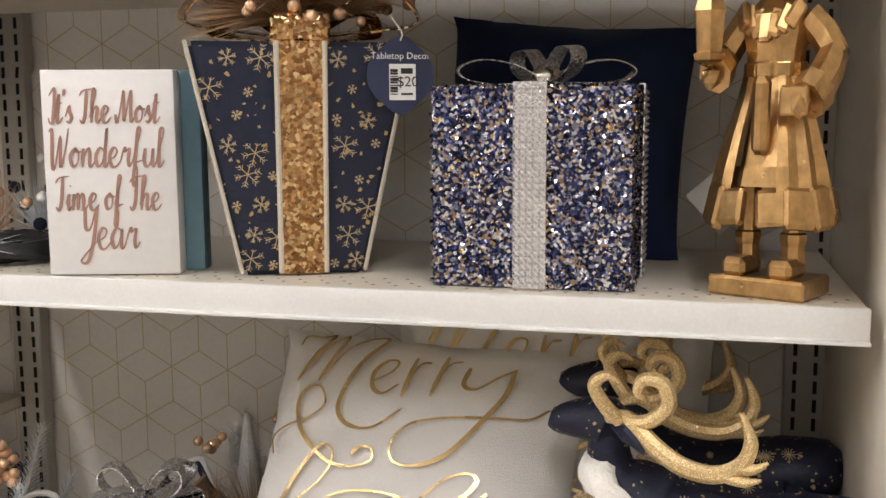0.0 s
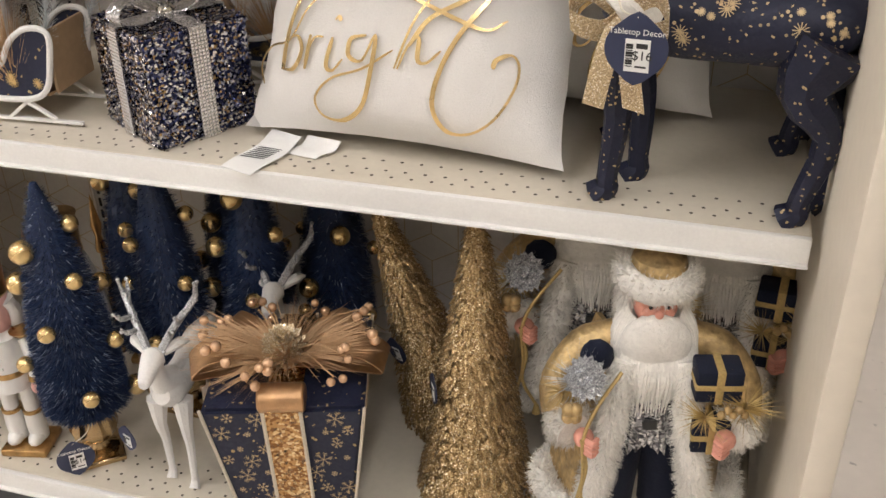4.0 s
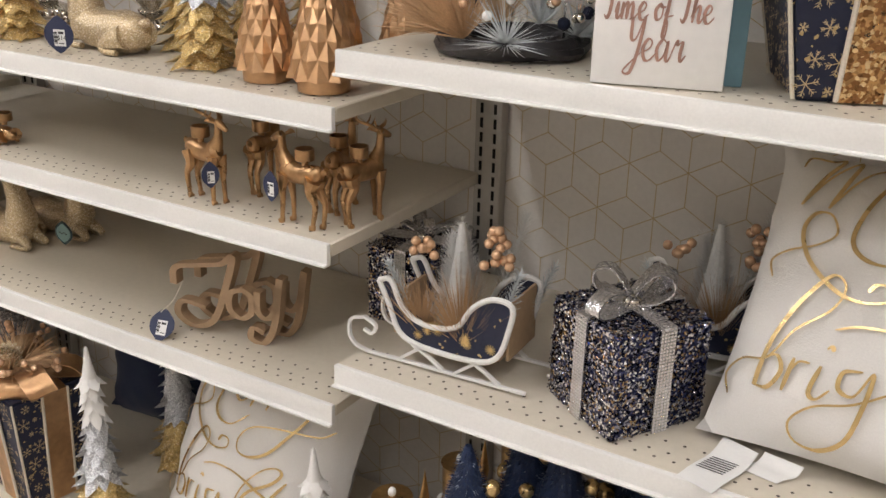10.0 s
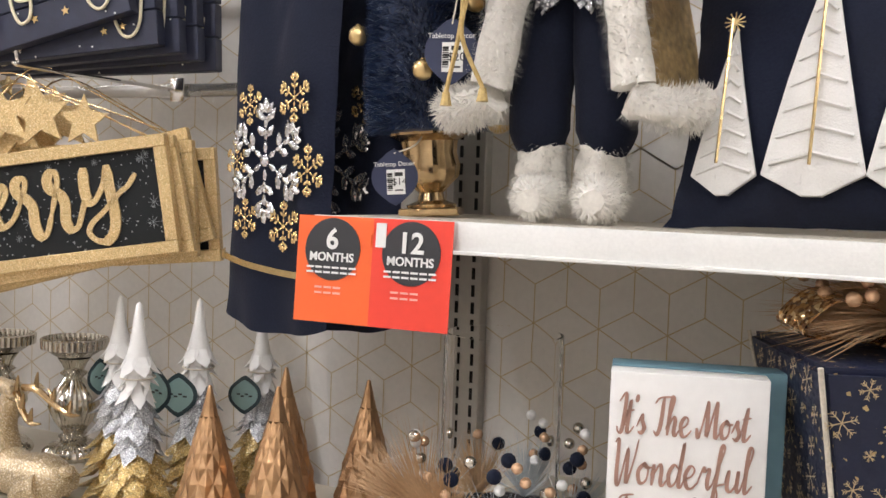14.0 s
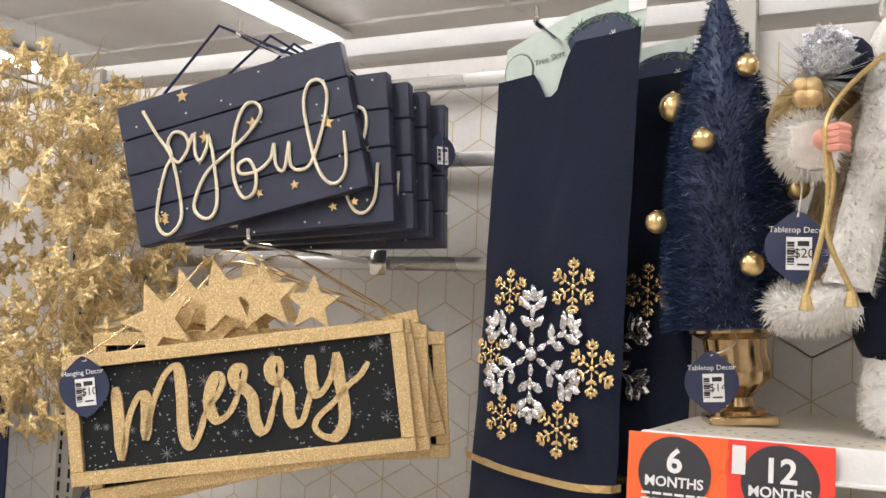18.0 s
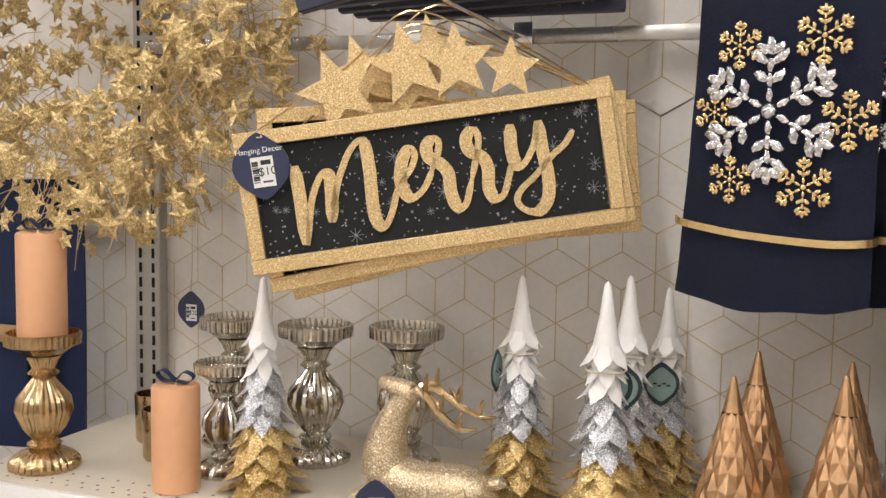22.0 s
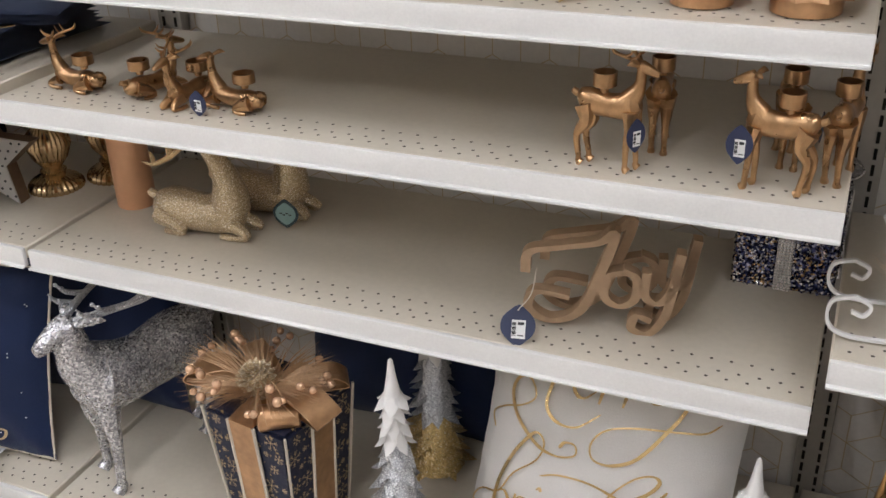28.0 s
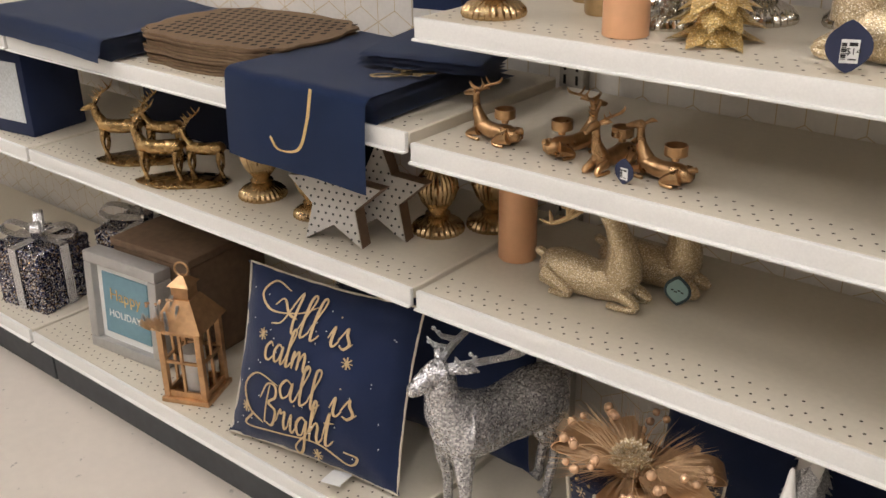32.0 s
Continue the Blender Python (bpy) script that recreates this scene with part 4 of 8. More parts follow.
MERRYBRIGHT = penned((
    "-178,377 -172,392 -143,390 -128,393 -143,365 -162,319",
    "-162,319 -134,367 -107,393 -114,358 -125,318",
    "-125,318 -94,373 -61,391 -46,387 -68,351 -81,311 -82,276 -61,256 -27,256 7,285",
    "-47,318 -22,336 -18,352 -33,352 -46,334 -42,311 -26,303 -8,318",
    "6,360 0,300",
    "2,325 13,350 27,354",
    "46,366 37,304",
    "40,332 52,355 66,360",
    "78,352 75,326 92,322 116,343 136,358",
    "134,355 128,319 108,281 74,232 37,212 8,215 2,239 22,265 68,279 123,286 161,292 182,309",
    "-169,214 -177,237 -157,253 -124,265 -104,284 -118,309 -139,308 -147,282 -128,244 -87,211 -52,202 -21,211 -22,227 -39,228 -47,217",
    "-186,50 -195,77 -177,100 -144,109 -119,150 -82,185 -73,216 -91,229 -115,199 -134,161 -147,120 -153,70 -151,101 -133,114 -123,96 -135,72 -153,70",
    "-110,116 -117,72",
    "-114,94 -104,112 -90,114",
    "-76,114 -84,80 -74,73 -60,88",
    "-74,136 -69,141 -66,135",
    "-28,120 -49,114 -51,93 -32,89 -16,121 -19,80 -31,35 -59,14 -90,17 -100,38 -76,63 -31,79 9,105",
    "12,83 37,152 71,196 100,211 113,203 96,179 53,149 29,112",
    "16,83 29,114 41,124 42,97 54,95 70,111",
    "126,191 87,127 67,75 64,40 82,17 114,19 143,42 161,78 164,106 154,119 137,110 134,99",
    "-71,162 -38,173 18,173 84,152 122,144 144,159"))


def merry_pillow(m, label):
    w, h, d = 0.418, 0.39, 0.165
    t = pillow(m, w, h, d, LINEN, label, "merry and bright pillows")
    bm = bmnew()
    for pts in MERRYBRIGHT:
        stroke(bm, pts, 0.0052, 0.0008, 0, 0.75, 7)
    for v in bm.verts:
        v.co.x, v.co.z = v.co.x * 0.96 - 0.004, 0.008 + v.co.z * 0.93
    on_pillow(w, h, d, bm)
    part("lettering", bm, FOIL, t, "gold foil handwriting reading merry and bright")
    return t


def sequin_box(m, s, label, bow=1.0):
    t = thing("gift_box", m, label, "gift box", "sequin gift boxes")
    bm = bmnew()
    box(bm, (s, s, s), (0, 0, s / 2), 0.002, seg=1)
    part("box", bm, SEQUIN, t)
    bm = bmnew()
    for _ in range(int(135000 * s * s)):
        ax = RNG.choice((0, 0, 1, 1, 2))
        sg = RNG.choice((-1, 1)) if ax < 2 else 1
        u, v = RNG.uniform(-0.5, 0.5) * s, RNG.uniform(-0.5, 0.5) * s
        n = Vector([0, 0, 0])
        n[ax] = sg
        c = Vector((0, 0, s / 2)) + n * (s / 2 + RNG.uniform(0, 0.002))
        o = [k for k in range(3) if k != ax]
        c[o[0]] += u
        c[o[1]] += v
        d = (n + Vector((RNG.uniform(-1, 1), RNG.uniform(-1, 1), RNG.uniform(-1, 1))) * 0.8).normalized()
        e = d.orthogonal().normalized() * RNG.uniform(0.0016, 0.0026)
        f = d.cross(e)
        bm.faces.new([bm.verts.new(c + e * math.cos(a) + f * math.sin(a)) for a in np.arange(6) * math.pi / 3])
    tagged(part("sequin_cover", bm, [SEQUIN], t, "navy, silver and bronze sequins", False), kind="stuff")
    wd = s * 0.165
    for k in (0, 1):
        bm = bmnew()
        q = s / 2 + 0.004
        pts = [(0, -q, 0.001), (0, -q, s * 0.5), (0, -q, s + 0.003), (0, 0, s + 0.005), (0, q, s + 0.003), (0, q, 0.001)]
        ribbon(bm, pts, wd, 0.002, (1, 0, 0), smooth=0, m=pose(0, 0, 0, 0, 0, 90 * k))
        part("ribbon", bm, RHINE, t, "silver rhinestone ribbon")
    bm = bmnew()
    cell = wd / 5
    for k in (0, 1):
        q = pose(0, 0, 0, 0, 0, 90 * k)
        for i in range(5):
            for j in range(int(s / cell)):
                for face in (-1, 1):
                    c = Vector(((i - 2) * cell, face * (s / 2 + 0.0055), (j + 0.5) * cell))
                    v = [bm.verts.new(q @ (c + Vector((dx * cell * 0.42, 0, dz * cell * 0.42)))) for dx, dz in ((-1, -1), (1, -1), (1, 1), (-1, 1))]
                    top = bm.verts.new(q @ (c + Vector((0, face * cell * 0.4, 0))))
                    for e in range(4):
                        bm.faces.new((v[e], v[(e + 1) % 4], top))
    tagged(part("rhinestone_facing", bm, CRYSTAL, t, "rows of small clear rhinestones", False), kind="stuff")
    for k, turn, big in ((-1, 20, 1.0), (1, 20, 1.0), (-1, -45, 0.95), (1, -45, 0.95)):
        bm = bmnew()
        ribbon(bm, [(0, 0, s + 0.012), (k * s * 0.22, 0, s * 1.21), (k * s * 0.46, 0, s * 1.26), (k * s * 0.62, 0, s * 1.18), (k * s * 0.56, 0, s * 1.08), (k * s * 0.3, 0, s * 1.03), (0, 0, s + 0.008)] if turn > 0 else [(0, 0, s + 0.012), (k * s * 0.1, 0, s * 1.26), (k * s * 0.22, 0, s * 1.38), (k * s * 0.36, 0, s * 1.34), (k * s * 0.36, 0, s * 1.2), (k * s * 0.2, 0, s * 1.08), (0, 0, s + 0.008)], wd * 0.85, 0.002, (0, 1, 0.1), m=pose(0, 0, 0, 0, 0, turn) @ Matrix.Translation((0, 0, s)) @ Matrix.Diagonal((big * bow, big * bow, big * bow**2, 1)) @ Matrix.Translation((0, 0, -s)))
        part("bow_loop", bm, RHINE, t)
    bm = bmnew()
    ball(bm, (0, 0, s * 1.06), s * 0.09, 2, scale=(1, 1, 0.7))
    part("bow_knot", bm, SILVER, t)
    return t


def gift_flare(m, b, tp, h, label, strip, bowmat, grass=True, tag=False, faces=(0, 2), knot=0, crest=0):
    """A tapered gift box, wider at the top, with a ribbon, piping and a bow of grass and berries, crest wide at will."""
    cw = crest or tp
    t = thing("gift_box", m, label, "gift box", "navy tapered gift boxes")
    bm = bmnew()
    frustum(bm, b, b, tp, tp, h)
    bmesh.ops.bevel(bm, geom=bm.edges[:], offset=0.006, segments=2, affect="EDGES")
    part("box", bm, STARRY, t)
    flakes = bmnew()
    for side, i, j in [(c, i, j) for c in range(4) for i in range(6) for j in range(8)]:
        u, f = -0.42 + 0.168 * i + (0.08 if j % 2 else 0) + RNG.uniform(-0.02, 0.02), 0.06 + 0.125 * j + RNG.uniform(-0.02, 0.02)
        wdt = b + (tp - b) * f
        if abs(u) > 0.46 or (abs(u) < 0.16 and side in faces):
            continue
        r = (0.014, 0.005, 0.009)[(i + 2 * j) % 3] * h / 0.26
        q = pose(0, 0, 0, 0, 0, 90 * side) @ Matrix.Translation((u * wdt, -wdt / 2 - 0.002, f * h))
        for k in range(6):
            a = radians(60 * k + 15)
            for ra, rb, w2 in ((0, r, 0.0005),):
                d, n2 = Vector((math.cos(a), 0, math.sin(a))), Vector((-math.sin(a), 0, math.cos(a)))
                flakes.faces.new([flakes.verts.new(q @ p) for p in (d * ra - n2 * w2, d * rb - n2 * w2, d * rb + n2 * w2, d * ra + n2 * w2)])
                for e in (0.55, 0.8):
                    for sg in (-1, 1):
                        p0 = d * r * e
                        p1 = p0 + (d + n2 * sg) * r * 0.25
                        flakes.faces.new([flakes.verts.new(q @ p) for p in (p0 - d * w2, p1 - d * w2, p1 + d * w2, p0 + d * w2)])
    tagged(part("snowflake_print", flakes, GOLDPRINT, t, "small printed gold snowflakes", False), kind="stuff")
    for k in faces:
        bm = bmnew()
        ribbon(bm, [(0, -b / 2 - 0.004, 0.002), (0, -tp / 2 - 0.004, h), (0, -tp / 2 + 0.02, h + 0.005), (0, 0, h + 0.006)], cw * 0.2, 0.003, (1, 0, 0), smooth=0, m=pose(0, 0, 0, 0, 0, 90 * k))
        r = part("ribbon", bm, strip, t, "gold sequin ribbon with pale edging")
        for s in (-1, 1):
            bm = bmnew()
            x = s * cw * 0.106
            tube(bm, [(x, -b / 2 - 0.005, 0.003), (x, -tp / 2 - 0.005, h)], 0.003, 6, m=pose(0, 0, 0, 0, 0, 90 * k))
            part("edging", bm, ROPE, r)
    for k in range(4):
        bm = bmnew()
        tube(bm, [(-b / 2, -b / 2, 0.003), (-tp / 2, -tp / 2, h)], 0.0025, 6, m=pose(0, 0, 0, 0, 0, 90 * k))
        part("piping", bm, ROPE, t)
    for k, turn, big in ((-1, 14, 1.0), (1, -10, 1.05), (-1, -40, 0.8), (1, 42, 0.8)):
        bm = bmnew()
        ribbon(bm, [(0, 0, h + 0.01), (k * cw * 0.25, -0.02, h + cw * 0.2), (k * cw * 0.46, -0.03, h + cw * 0.24), (k * cw * 0.57, -0.02, h + cw * 0.12), (k * cw * 0.42, -0.01, h + 0.02), (0, 0, h + 0.012)], cw * 0.2, 0.002, (0, 1, 0.15), m=pose(0, 0, 0, 0, 0, turn) @ pose(0, 0, h) @ Matrix.Scale(big, 4) @ pose(0, 0, -h))
        part("bow_loop", bm, bowmat, t)
    bm = bmnew()
    lathe(bm, [(cw * 0.075, -cw * 0.13), (cw * 0.085, -cw * 0.12), (cw * 0.085, cw * 0.12), (cw * 0.075, cw * 0.13)], 18, m=pose(0, 0, 0, 0, 0, knot) @ pose(0, -tp * 0.45, h + cw * 0.05, 0, 90, 0))
    part("bow_knot", bm, bowmat, t)
    if grass:
        hub = Vector((0, -cw * 0.12, h + cw * 0.12))
        bm = bmnew()
        for fan in range(9):
            a0, el0 = 2 * math.pi * fan / 9 + RNG.uniform(-0.2, 0.2), RNG.uniform(0.1, 0.75)
            for _ in range(110):
                a, el = a0 + RNG.gauss(0, 0.26), el0 + RNG.gauss(0, 0.16)
                d = Vector((1.25 * math.cos(a) * math.cos(el), 0.8 * math.sin(a) * math.cos(el), math.sin(el)))
                p = hub + Vector((math.cos(a0), math.sin(a0), 0)) * cw * 0.06
                ln = cw * RNG.uniform(0.3, 0.5)
                q = p + d * ln + Vector((0, 0, -0.12 * ln))
                w = d.orthogonal().normalized() * 0.0007
                mid = p.lerp(q, 0.5) + Vector((0, 0, 0.06 * ln))
                v = [bm.verts.new(c) for c in (p + w, p - w, mid - w, mid + w, q)]
                bm.faces.new(v[:4]), bm.faces.new((v[3], v[2], v[4]))
        tagged(part("dried_grass", bm, STRAW, t, "bronze dried pine needles", False), kind="stuff")
        bm = bmnew()
        axis = Matrix.Translation(hub) @ Matrix.Rotation(radians(24), 4, "X")
        lathe(bm, [(cw * 0.09, 0), (cw * 0.1, cw * 0.06), (cw * 0.06, cw * 0.17), (0, cw * 0.21)], 12, axis)
        for k in range(84):
            z = k / 84
            r = cw * (0.125 * math.sin(math.pi * (0.22 + 0.74 * z)))
            petal(bm, axis @ Matrix.Rotation(2.4 * k, 4, "Z") @ pose(0, 0, cw * (0.02 + 0.2 * z)), r * 0.5, r * 1.12, 0.0, cw * 0.035, cw * 0.026, -0.3)
        part("pine_cone", bm, CGLIT, t, "gilded pine cone")
        bb = None
        for k in range(12):
            a = 2 * math.pi * k / 12 + RNG.uniform(-0.25, 0.25)
            end = hub + Vector((math.cos(a) * cw * RNG.uniform(0.36, 0.56), math.sin(a) * cw * 0.36, cw * RNG.uniform(0.0, 0.2)))
            bm = bmnew()
            tube(bm, [hub, hub.lerp(end, 0.5) + Vector((0, 0, cw * 0.08)), end], 0.0011, 5, smooth=4)
            part("berry_wire", bm, STRAW, t)
            for j in range(2 + k % 2):
                mm = Matrix.Translation(end + Vector((RNG.uniform(-1, 1), RNG.uniform(-1, 0.4), RNG.uniform(-0.6, 1))) * cw * 0.06) @ Matrix.Scale(RNG.uniform(0.8, 1.1), 4)
                if bb is None:
                    bm = bmnew()
                    ball(bm, (0, 0, 0), cw * 0.03, 2)
                    bb = o = part("berry", bm, BERRY, t, "copper pearl berry")
                else:
                    o = bb.copy()
                    scene.collection.objects.link(o)
                o.parent, o.matrix_basis = t, mm
    if tag:
        swing(t, (tp * 0.44, -tp / 2 - 0.012, h * 0.86), "$20", "Tabletop Decor", 0.036, cord=(tp * 0.4, -tp / 2 - 0.008, h * 1.1))
    return t


def furry(bm, pts, r, slot, seg=10, rough=0.25, smooth=4):
    n0 = len(bm.verts)
    tube(bm, pts, r, seg, slot, smooth=smooth)
    bm.verts.ensure_lookup_table()
    for v in bm.verts[n0:]:
        v.co += Vector((noise.noise(v.co * 60), noise.noise(v.co * 60 + Vector((5, 0, 0))), noise.noise(v.co * 60 + Vector((0, 9, 0))))) * 0.006 * rough * 4


def pelt(bm, pts, r, n, length, slot=1, smooth=4):
    """A fur-covered roll along points: a soft core and many short hairs."""
    line = smooth_line(pts, smooth)
    rad = [float(np.interp(i / (len(line) - 1) * (len(pts) - 1), range(len(pts)), r)) for i in range(len(line))] if isinstance(r, (list, tuple)) else [r] * len(line)
    furry(bm, pts, [x * 0.92 for x in r] if isinstance(r, (list, tuple)) else r * 0.92, slot, 14, 0.2, smooth)
    for _ in range(int(n * 2.2)):
        i = RNG.randrange(len(line) - 1)
        f = RNG.random()
        c, axis = line[i].lerp(line[i + 1], f), (line[i + 1] - line[i]).normalized()
        d = axis.orthogonal().normalized() @ Matrix.Rotation(RNG.uniform(0, 6.28), 3, axis)
        p = c + d * rad[i] * 0.88
        q = p + (d + Vector((RNG.uniform(-0.5, 0.5), RNG.uniform(-0.5, 0.5), RNG.uniform(-0.9, 0.2)))).normalized() * length * RNG.uniform(0.8, 1.7)
        w = d.cross(axis + Vector((0.1, 0.2, 0))).normalized() * 0.0011
        fc = bm.faces.new([bm.verts.new(p + w), bm.verts.new(p - w), bm.verts.new(q)])
        fc.material_index = slot


def santa(m, h, label):
    """A doll of Father Christmas in navy trousers, gold coat and white fur; one mesh."""
    bm = bmnew()
    H = h
    V = lambda x, y, z: (x * H, y * H, z * H)
    for s in (-1, 1):
        x = s * 0.07
        pelt(bm, [V(x, -0.1, 0.05), V(x, -0.05, 0.06), V(x, 0.01, 0.07), V(x, 0.05, 0.06)], [0.03 * H, 0.06 * H, 0.064 * H, 0.03 * H], 380, 0.016 * H)
        pelt(bm, [V(x, 0, 0.04), V(x, 0, 0.11), V(x, 0, 0.18)], [0.06 * H, 0.066 * H, 0.058 * H], 420, 0.016 * H)
        tube(bm, [V(x, 0, 0.16), V(s * 0.078, -0.004, 0.21), V(s * 0.076, -0.01, 0.3), V(s * 0.066, 0, 0.42), V(s * 0.055, 0, 0.55)], [0.05 * H, 0.071 * H, 0.072 * H, 0.078 * H, 0.075 * H], 16, 0, smooth=4)
        # open coat: brocade panel, fur edge and hem
        ribbon(bm, [V(s * 0.11, 0.02, 0.78), V(s * 0.17, 0.02, 0.6), V(s * 0.215, 0.0, 0.42), V(s * 0.235, -0.03, 0.28)], 0.19 * H, 0.02 * H, (0.35 * s, 1, 0), 2)
        pelt(bm, [V(s * 0.085, -0.085, 0.76), V(s * 0.105, -0.11, 0.62), V(s * 0.13, -0.125, 0.47), V(s * 0.16, -0.13, 0.3)], [0.042 * H, 0.046 * H, 0.048 * H, 0.05 * H], 900, 0.018 * H)
        pelt(bm, [V(s * 0.15, -0.13, 0.28), V(s * 0.22, -0.11, 0.255), V(s * 0.28, -0.04, 0.26), V(s * 0.285, 0.06, 0.27), V(s * 0.2, 0.12, 0.27)], 0.046 * H, 800, 0.018 * H)
        # sleeve, cuff and hand
        tube(bm, [V(s * 0.10, 0.0, 0.775), V(s * 0.19, -0.01, 0.74), V(s * 0.255, -0.05, 0.66), V(s * 0.25, -0.1, 0.6)], [0.05 * H, 0.062 * H, 0.066 * H, 0.07 * H], 14, 2, smooth=4)
        pelt(bm, [V(s * 0.262, -0.09, 0.6), V(s * 0.245, -0.13, 0.585), V(s * 0.225, -0.165, 0.58)], [0.05 * H, 0.07 * H, 0.056 * H], 520, 0.018 * H)
        ball(bm, V(s * 0.2, -0.2, 0.585), 0.028 * H, 2, 4, (1.1, 1.2, 0.9))
        for k in range(4):
            tube(bm, [V(s * 0.205, -0.22, 0.6 - 0.013 * k), V(s * 0.18, -0.245, 0.6 - 0.013 * k), V(s * 0.165, -0.225, 0.6 - 0.013 * k)], 0.0085 * H, 6, 4, smooth=3)
    # waistcoat with a ragged hem
    lathe(bm, [(0.1 * H, 0.5 * H), (0.118 * H, 0.54 * H), (0.112 * H, 0.62 * H), (0.115 * H, 0.72 * H), (0.07 * H, 0.79 * H)], 18, slot=3)
    for k in range(18):
        a = -math.pi * k / 17
        petal(bm, Matrix.Rotation(a, 4, "Z"), 0.108 * H, 0.125 * H, 0.54 * H, (0.475 + 0.02 * math.sin(5 * k)) * H, 0.024 * H)
        for f in bm.faces[-12:]:
            f.material_index = 3
    box(bm, V(0.04, 0.012, 0.028), V(0, -0.122, 0.57), 0.001, slot=7)
    # parcels and posy at one hand
    for c, size in ((V(0.165, -0.15, 0.745), V(0.13, 0.09, 0.095)), (V(0.165, -0.14, 0.57), V(0.11, 0.08, 0.1))):
        box(bm, size, c, 0.004, slot=0)
        box(bm, (size[0] * 0.17, size[1] + 0.002, size[2] + 0.002), c, 0.001, slot=5)
        box(bm, (size[0] + 0.002, size[1] + 0.002, size[2] * 0.17), c, 0.001, slot=5)
    for c, n, slot, reach in ((V(0.24, -0.2, 0.69), 130, 5, 0.12), (V(0.13, -0.21, 0.665), 90, 5, 0.1), (V(-0.22, -0.13, 0.72), 170, 6, 0.13), (V(-0.26, -0.14, 0.69), 60, 5, 0.11)):
        for _ in range(n):
            d = Vector((RNG.gauss(0, 1), RNG.gauss(-0.4, 0.6), RNG.gauss(0.2, 0.8))).normalized()
            q = Vector(c) + d * H * reach * RNG.uniform(0.5, 1.0)
            w = d.orthogonal().normalized() * 0.0008
            f = bm.faces.new([bm.verts.new(Vector(c) + w), bm.verts.new(Vector(c) - w), bm.verts.new(q)])
            f.material_index = slot
    for k in range(5):
        ball(bm, V(0.17 + 0.016 * k, -0.225, 0.685 + 0.016 * (k % 2)), 0.0115 * H, 2, 2)
    for k in range(4):
        ball(bm, V(-0.25 + 0.02 * (k % 2), -0.215, 0.665 + 0.022 * (k // 2)), 0.02 * H, 2, 2)
    axis = Matrix.Translation(V(-0.205, -0.16, 0.75)) @ Matrix.Rotation(radians(60), 4, "X")
    lathe(bm, [(0.03 * H, -0.02 * H), (0.045 * H, 0.01 * H), (0.03 * H, 0.05 * H), (0, 0.07 * H)], 10, axis, 8)
    for k in range(40):
        z = k / 40
        n0 = len(bm.faces)
        r = 0.058 * H * math.sin(math.pi * (0.25 + 0.7 * z))
        petal(bm, axis @ Matrix.Rotation(2.4 * k, 4, "Z") @ pose(0, 0, H * (-0.015 + 0.085 * z)), r * 0.5, r * 1.1, 0, 0.016 * H, 0.014 * H, -0.3)
        bm.faces.ensure_lookup_table()
        for f in bm.faces[n0:]:
            f.material_index = 8
    ball(bm, V(-0.165, -0.09, 0.77), 0.05 * H, 2, 0, (1, 0.7, 1))
    for pts in ([V(-0.1, -0.15, 0.76), V(-0.17, -0.2, 0.68), V(-0.205, -0.23, 0.6), V(-0.2, -0.22, 0.45), V(-0.235, -0.21, 0.28)], [V(-0.21, -0.23, 0.6), V(-0.19, -0.22, 0.5), V(-0.2, -0.22, 0.4), V(-0.155, -0.2, 0.29)]):
        tube(bm, pts, 0.0055 * H, 6, 5, smooth=5)
        tube(bm, [pts[-1], (pts[-1][0], pts[-1][1], pts[-1][2] - 0.03 * H)], [0.008 * H, 0.014 * H], 8, 5)
    # head, beard and cap
    ball(bm, V(0, -0.01, 0.895), 0.068 * H, 3, 4, (0.95, 1, 1.1))
    ball(bm, V(0, -0.082, 0.893), 0.013 * H, 2, 4)
    for s in (-1, 1):
        ball(bm, V(s * 0.03, -0.066, 0.89), 0.018 * H, 2, 4, (1, 0.6, 0.8))
        ball(bm, V(s * 0.024, -0.073, 0.908), 0.006 * H, 1, 7)
        tube(bm, [V(s * 0.01, -0.078, 0.92), V(s * 0.028, -0.075, 0.926), V(s * 0.044, -0.062, 0.918)], [0.004 * H, 0.006 * H, 0.003 * H], 6, 1, smooth=3)
        tube(bm, [V(s * 0.003, -0.083, 0.876), V(s * 0.03, -0.082, 0.872), V(s * 0.06, -0.065, 0.855)], [0.009 * H, 0.013 * H, 0.004 * H], 8, 1, smooth=3)
    ball(bm, V(0, -0.075, 0.8), 0.09 * H, 3, 1, (1.15, 0.5, 1.0))
    ball(bm, V(0, -0.09, 0.72), 0.05 * H, 3, 1, (0.9, 0.5, 1.3))
    for layer in range(6):
        for k in range(44):
            a = -math.pi * (-0.04 + 1.08 * (k + 0.5 * (layer % 2)) / 43)
            x, y = 0.078 * math.cos(a), 0.062 * math.sin(a) - 0.008
            lo = 0.86 - (0.13 + 0.13 * max(0, math.sin(-a))) * RNG.uniform(0.75, 1.1)
            z0 = 0.885 - 0.035 * max(0, math.sin(-a)) - 0.012 * layer
            tube(bm, [V(x, y, z0), V(x * 1.5, y - 0.03 - 0.006 * layer, z0 - 0.07), V(x * RNG.uniform(0.8, 1.55) + RNG.uniform(-0.012, 0.012), y - 0.04, lo)], [0.0075 * H, 0.0085 * H, 0.0012 * H], 5, 1, smooth=3)
    pelt(bm, [V(0.082 * math.cos(a), 0.078 * math.sin(a) + 0.004, 0.968 + 0.008 * math.sin(a)) for a in np.linspace(0, 2 * math.pi, 15)], 0.042 * H, 1100, 0.015 * H, smooth=2)
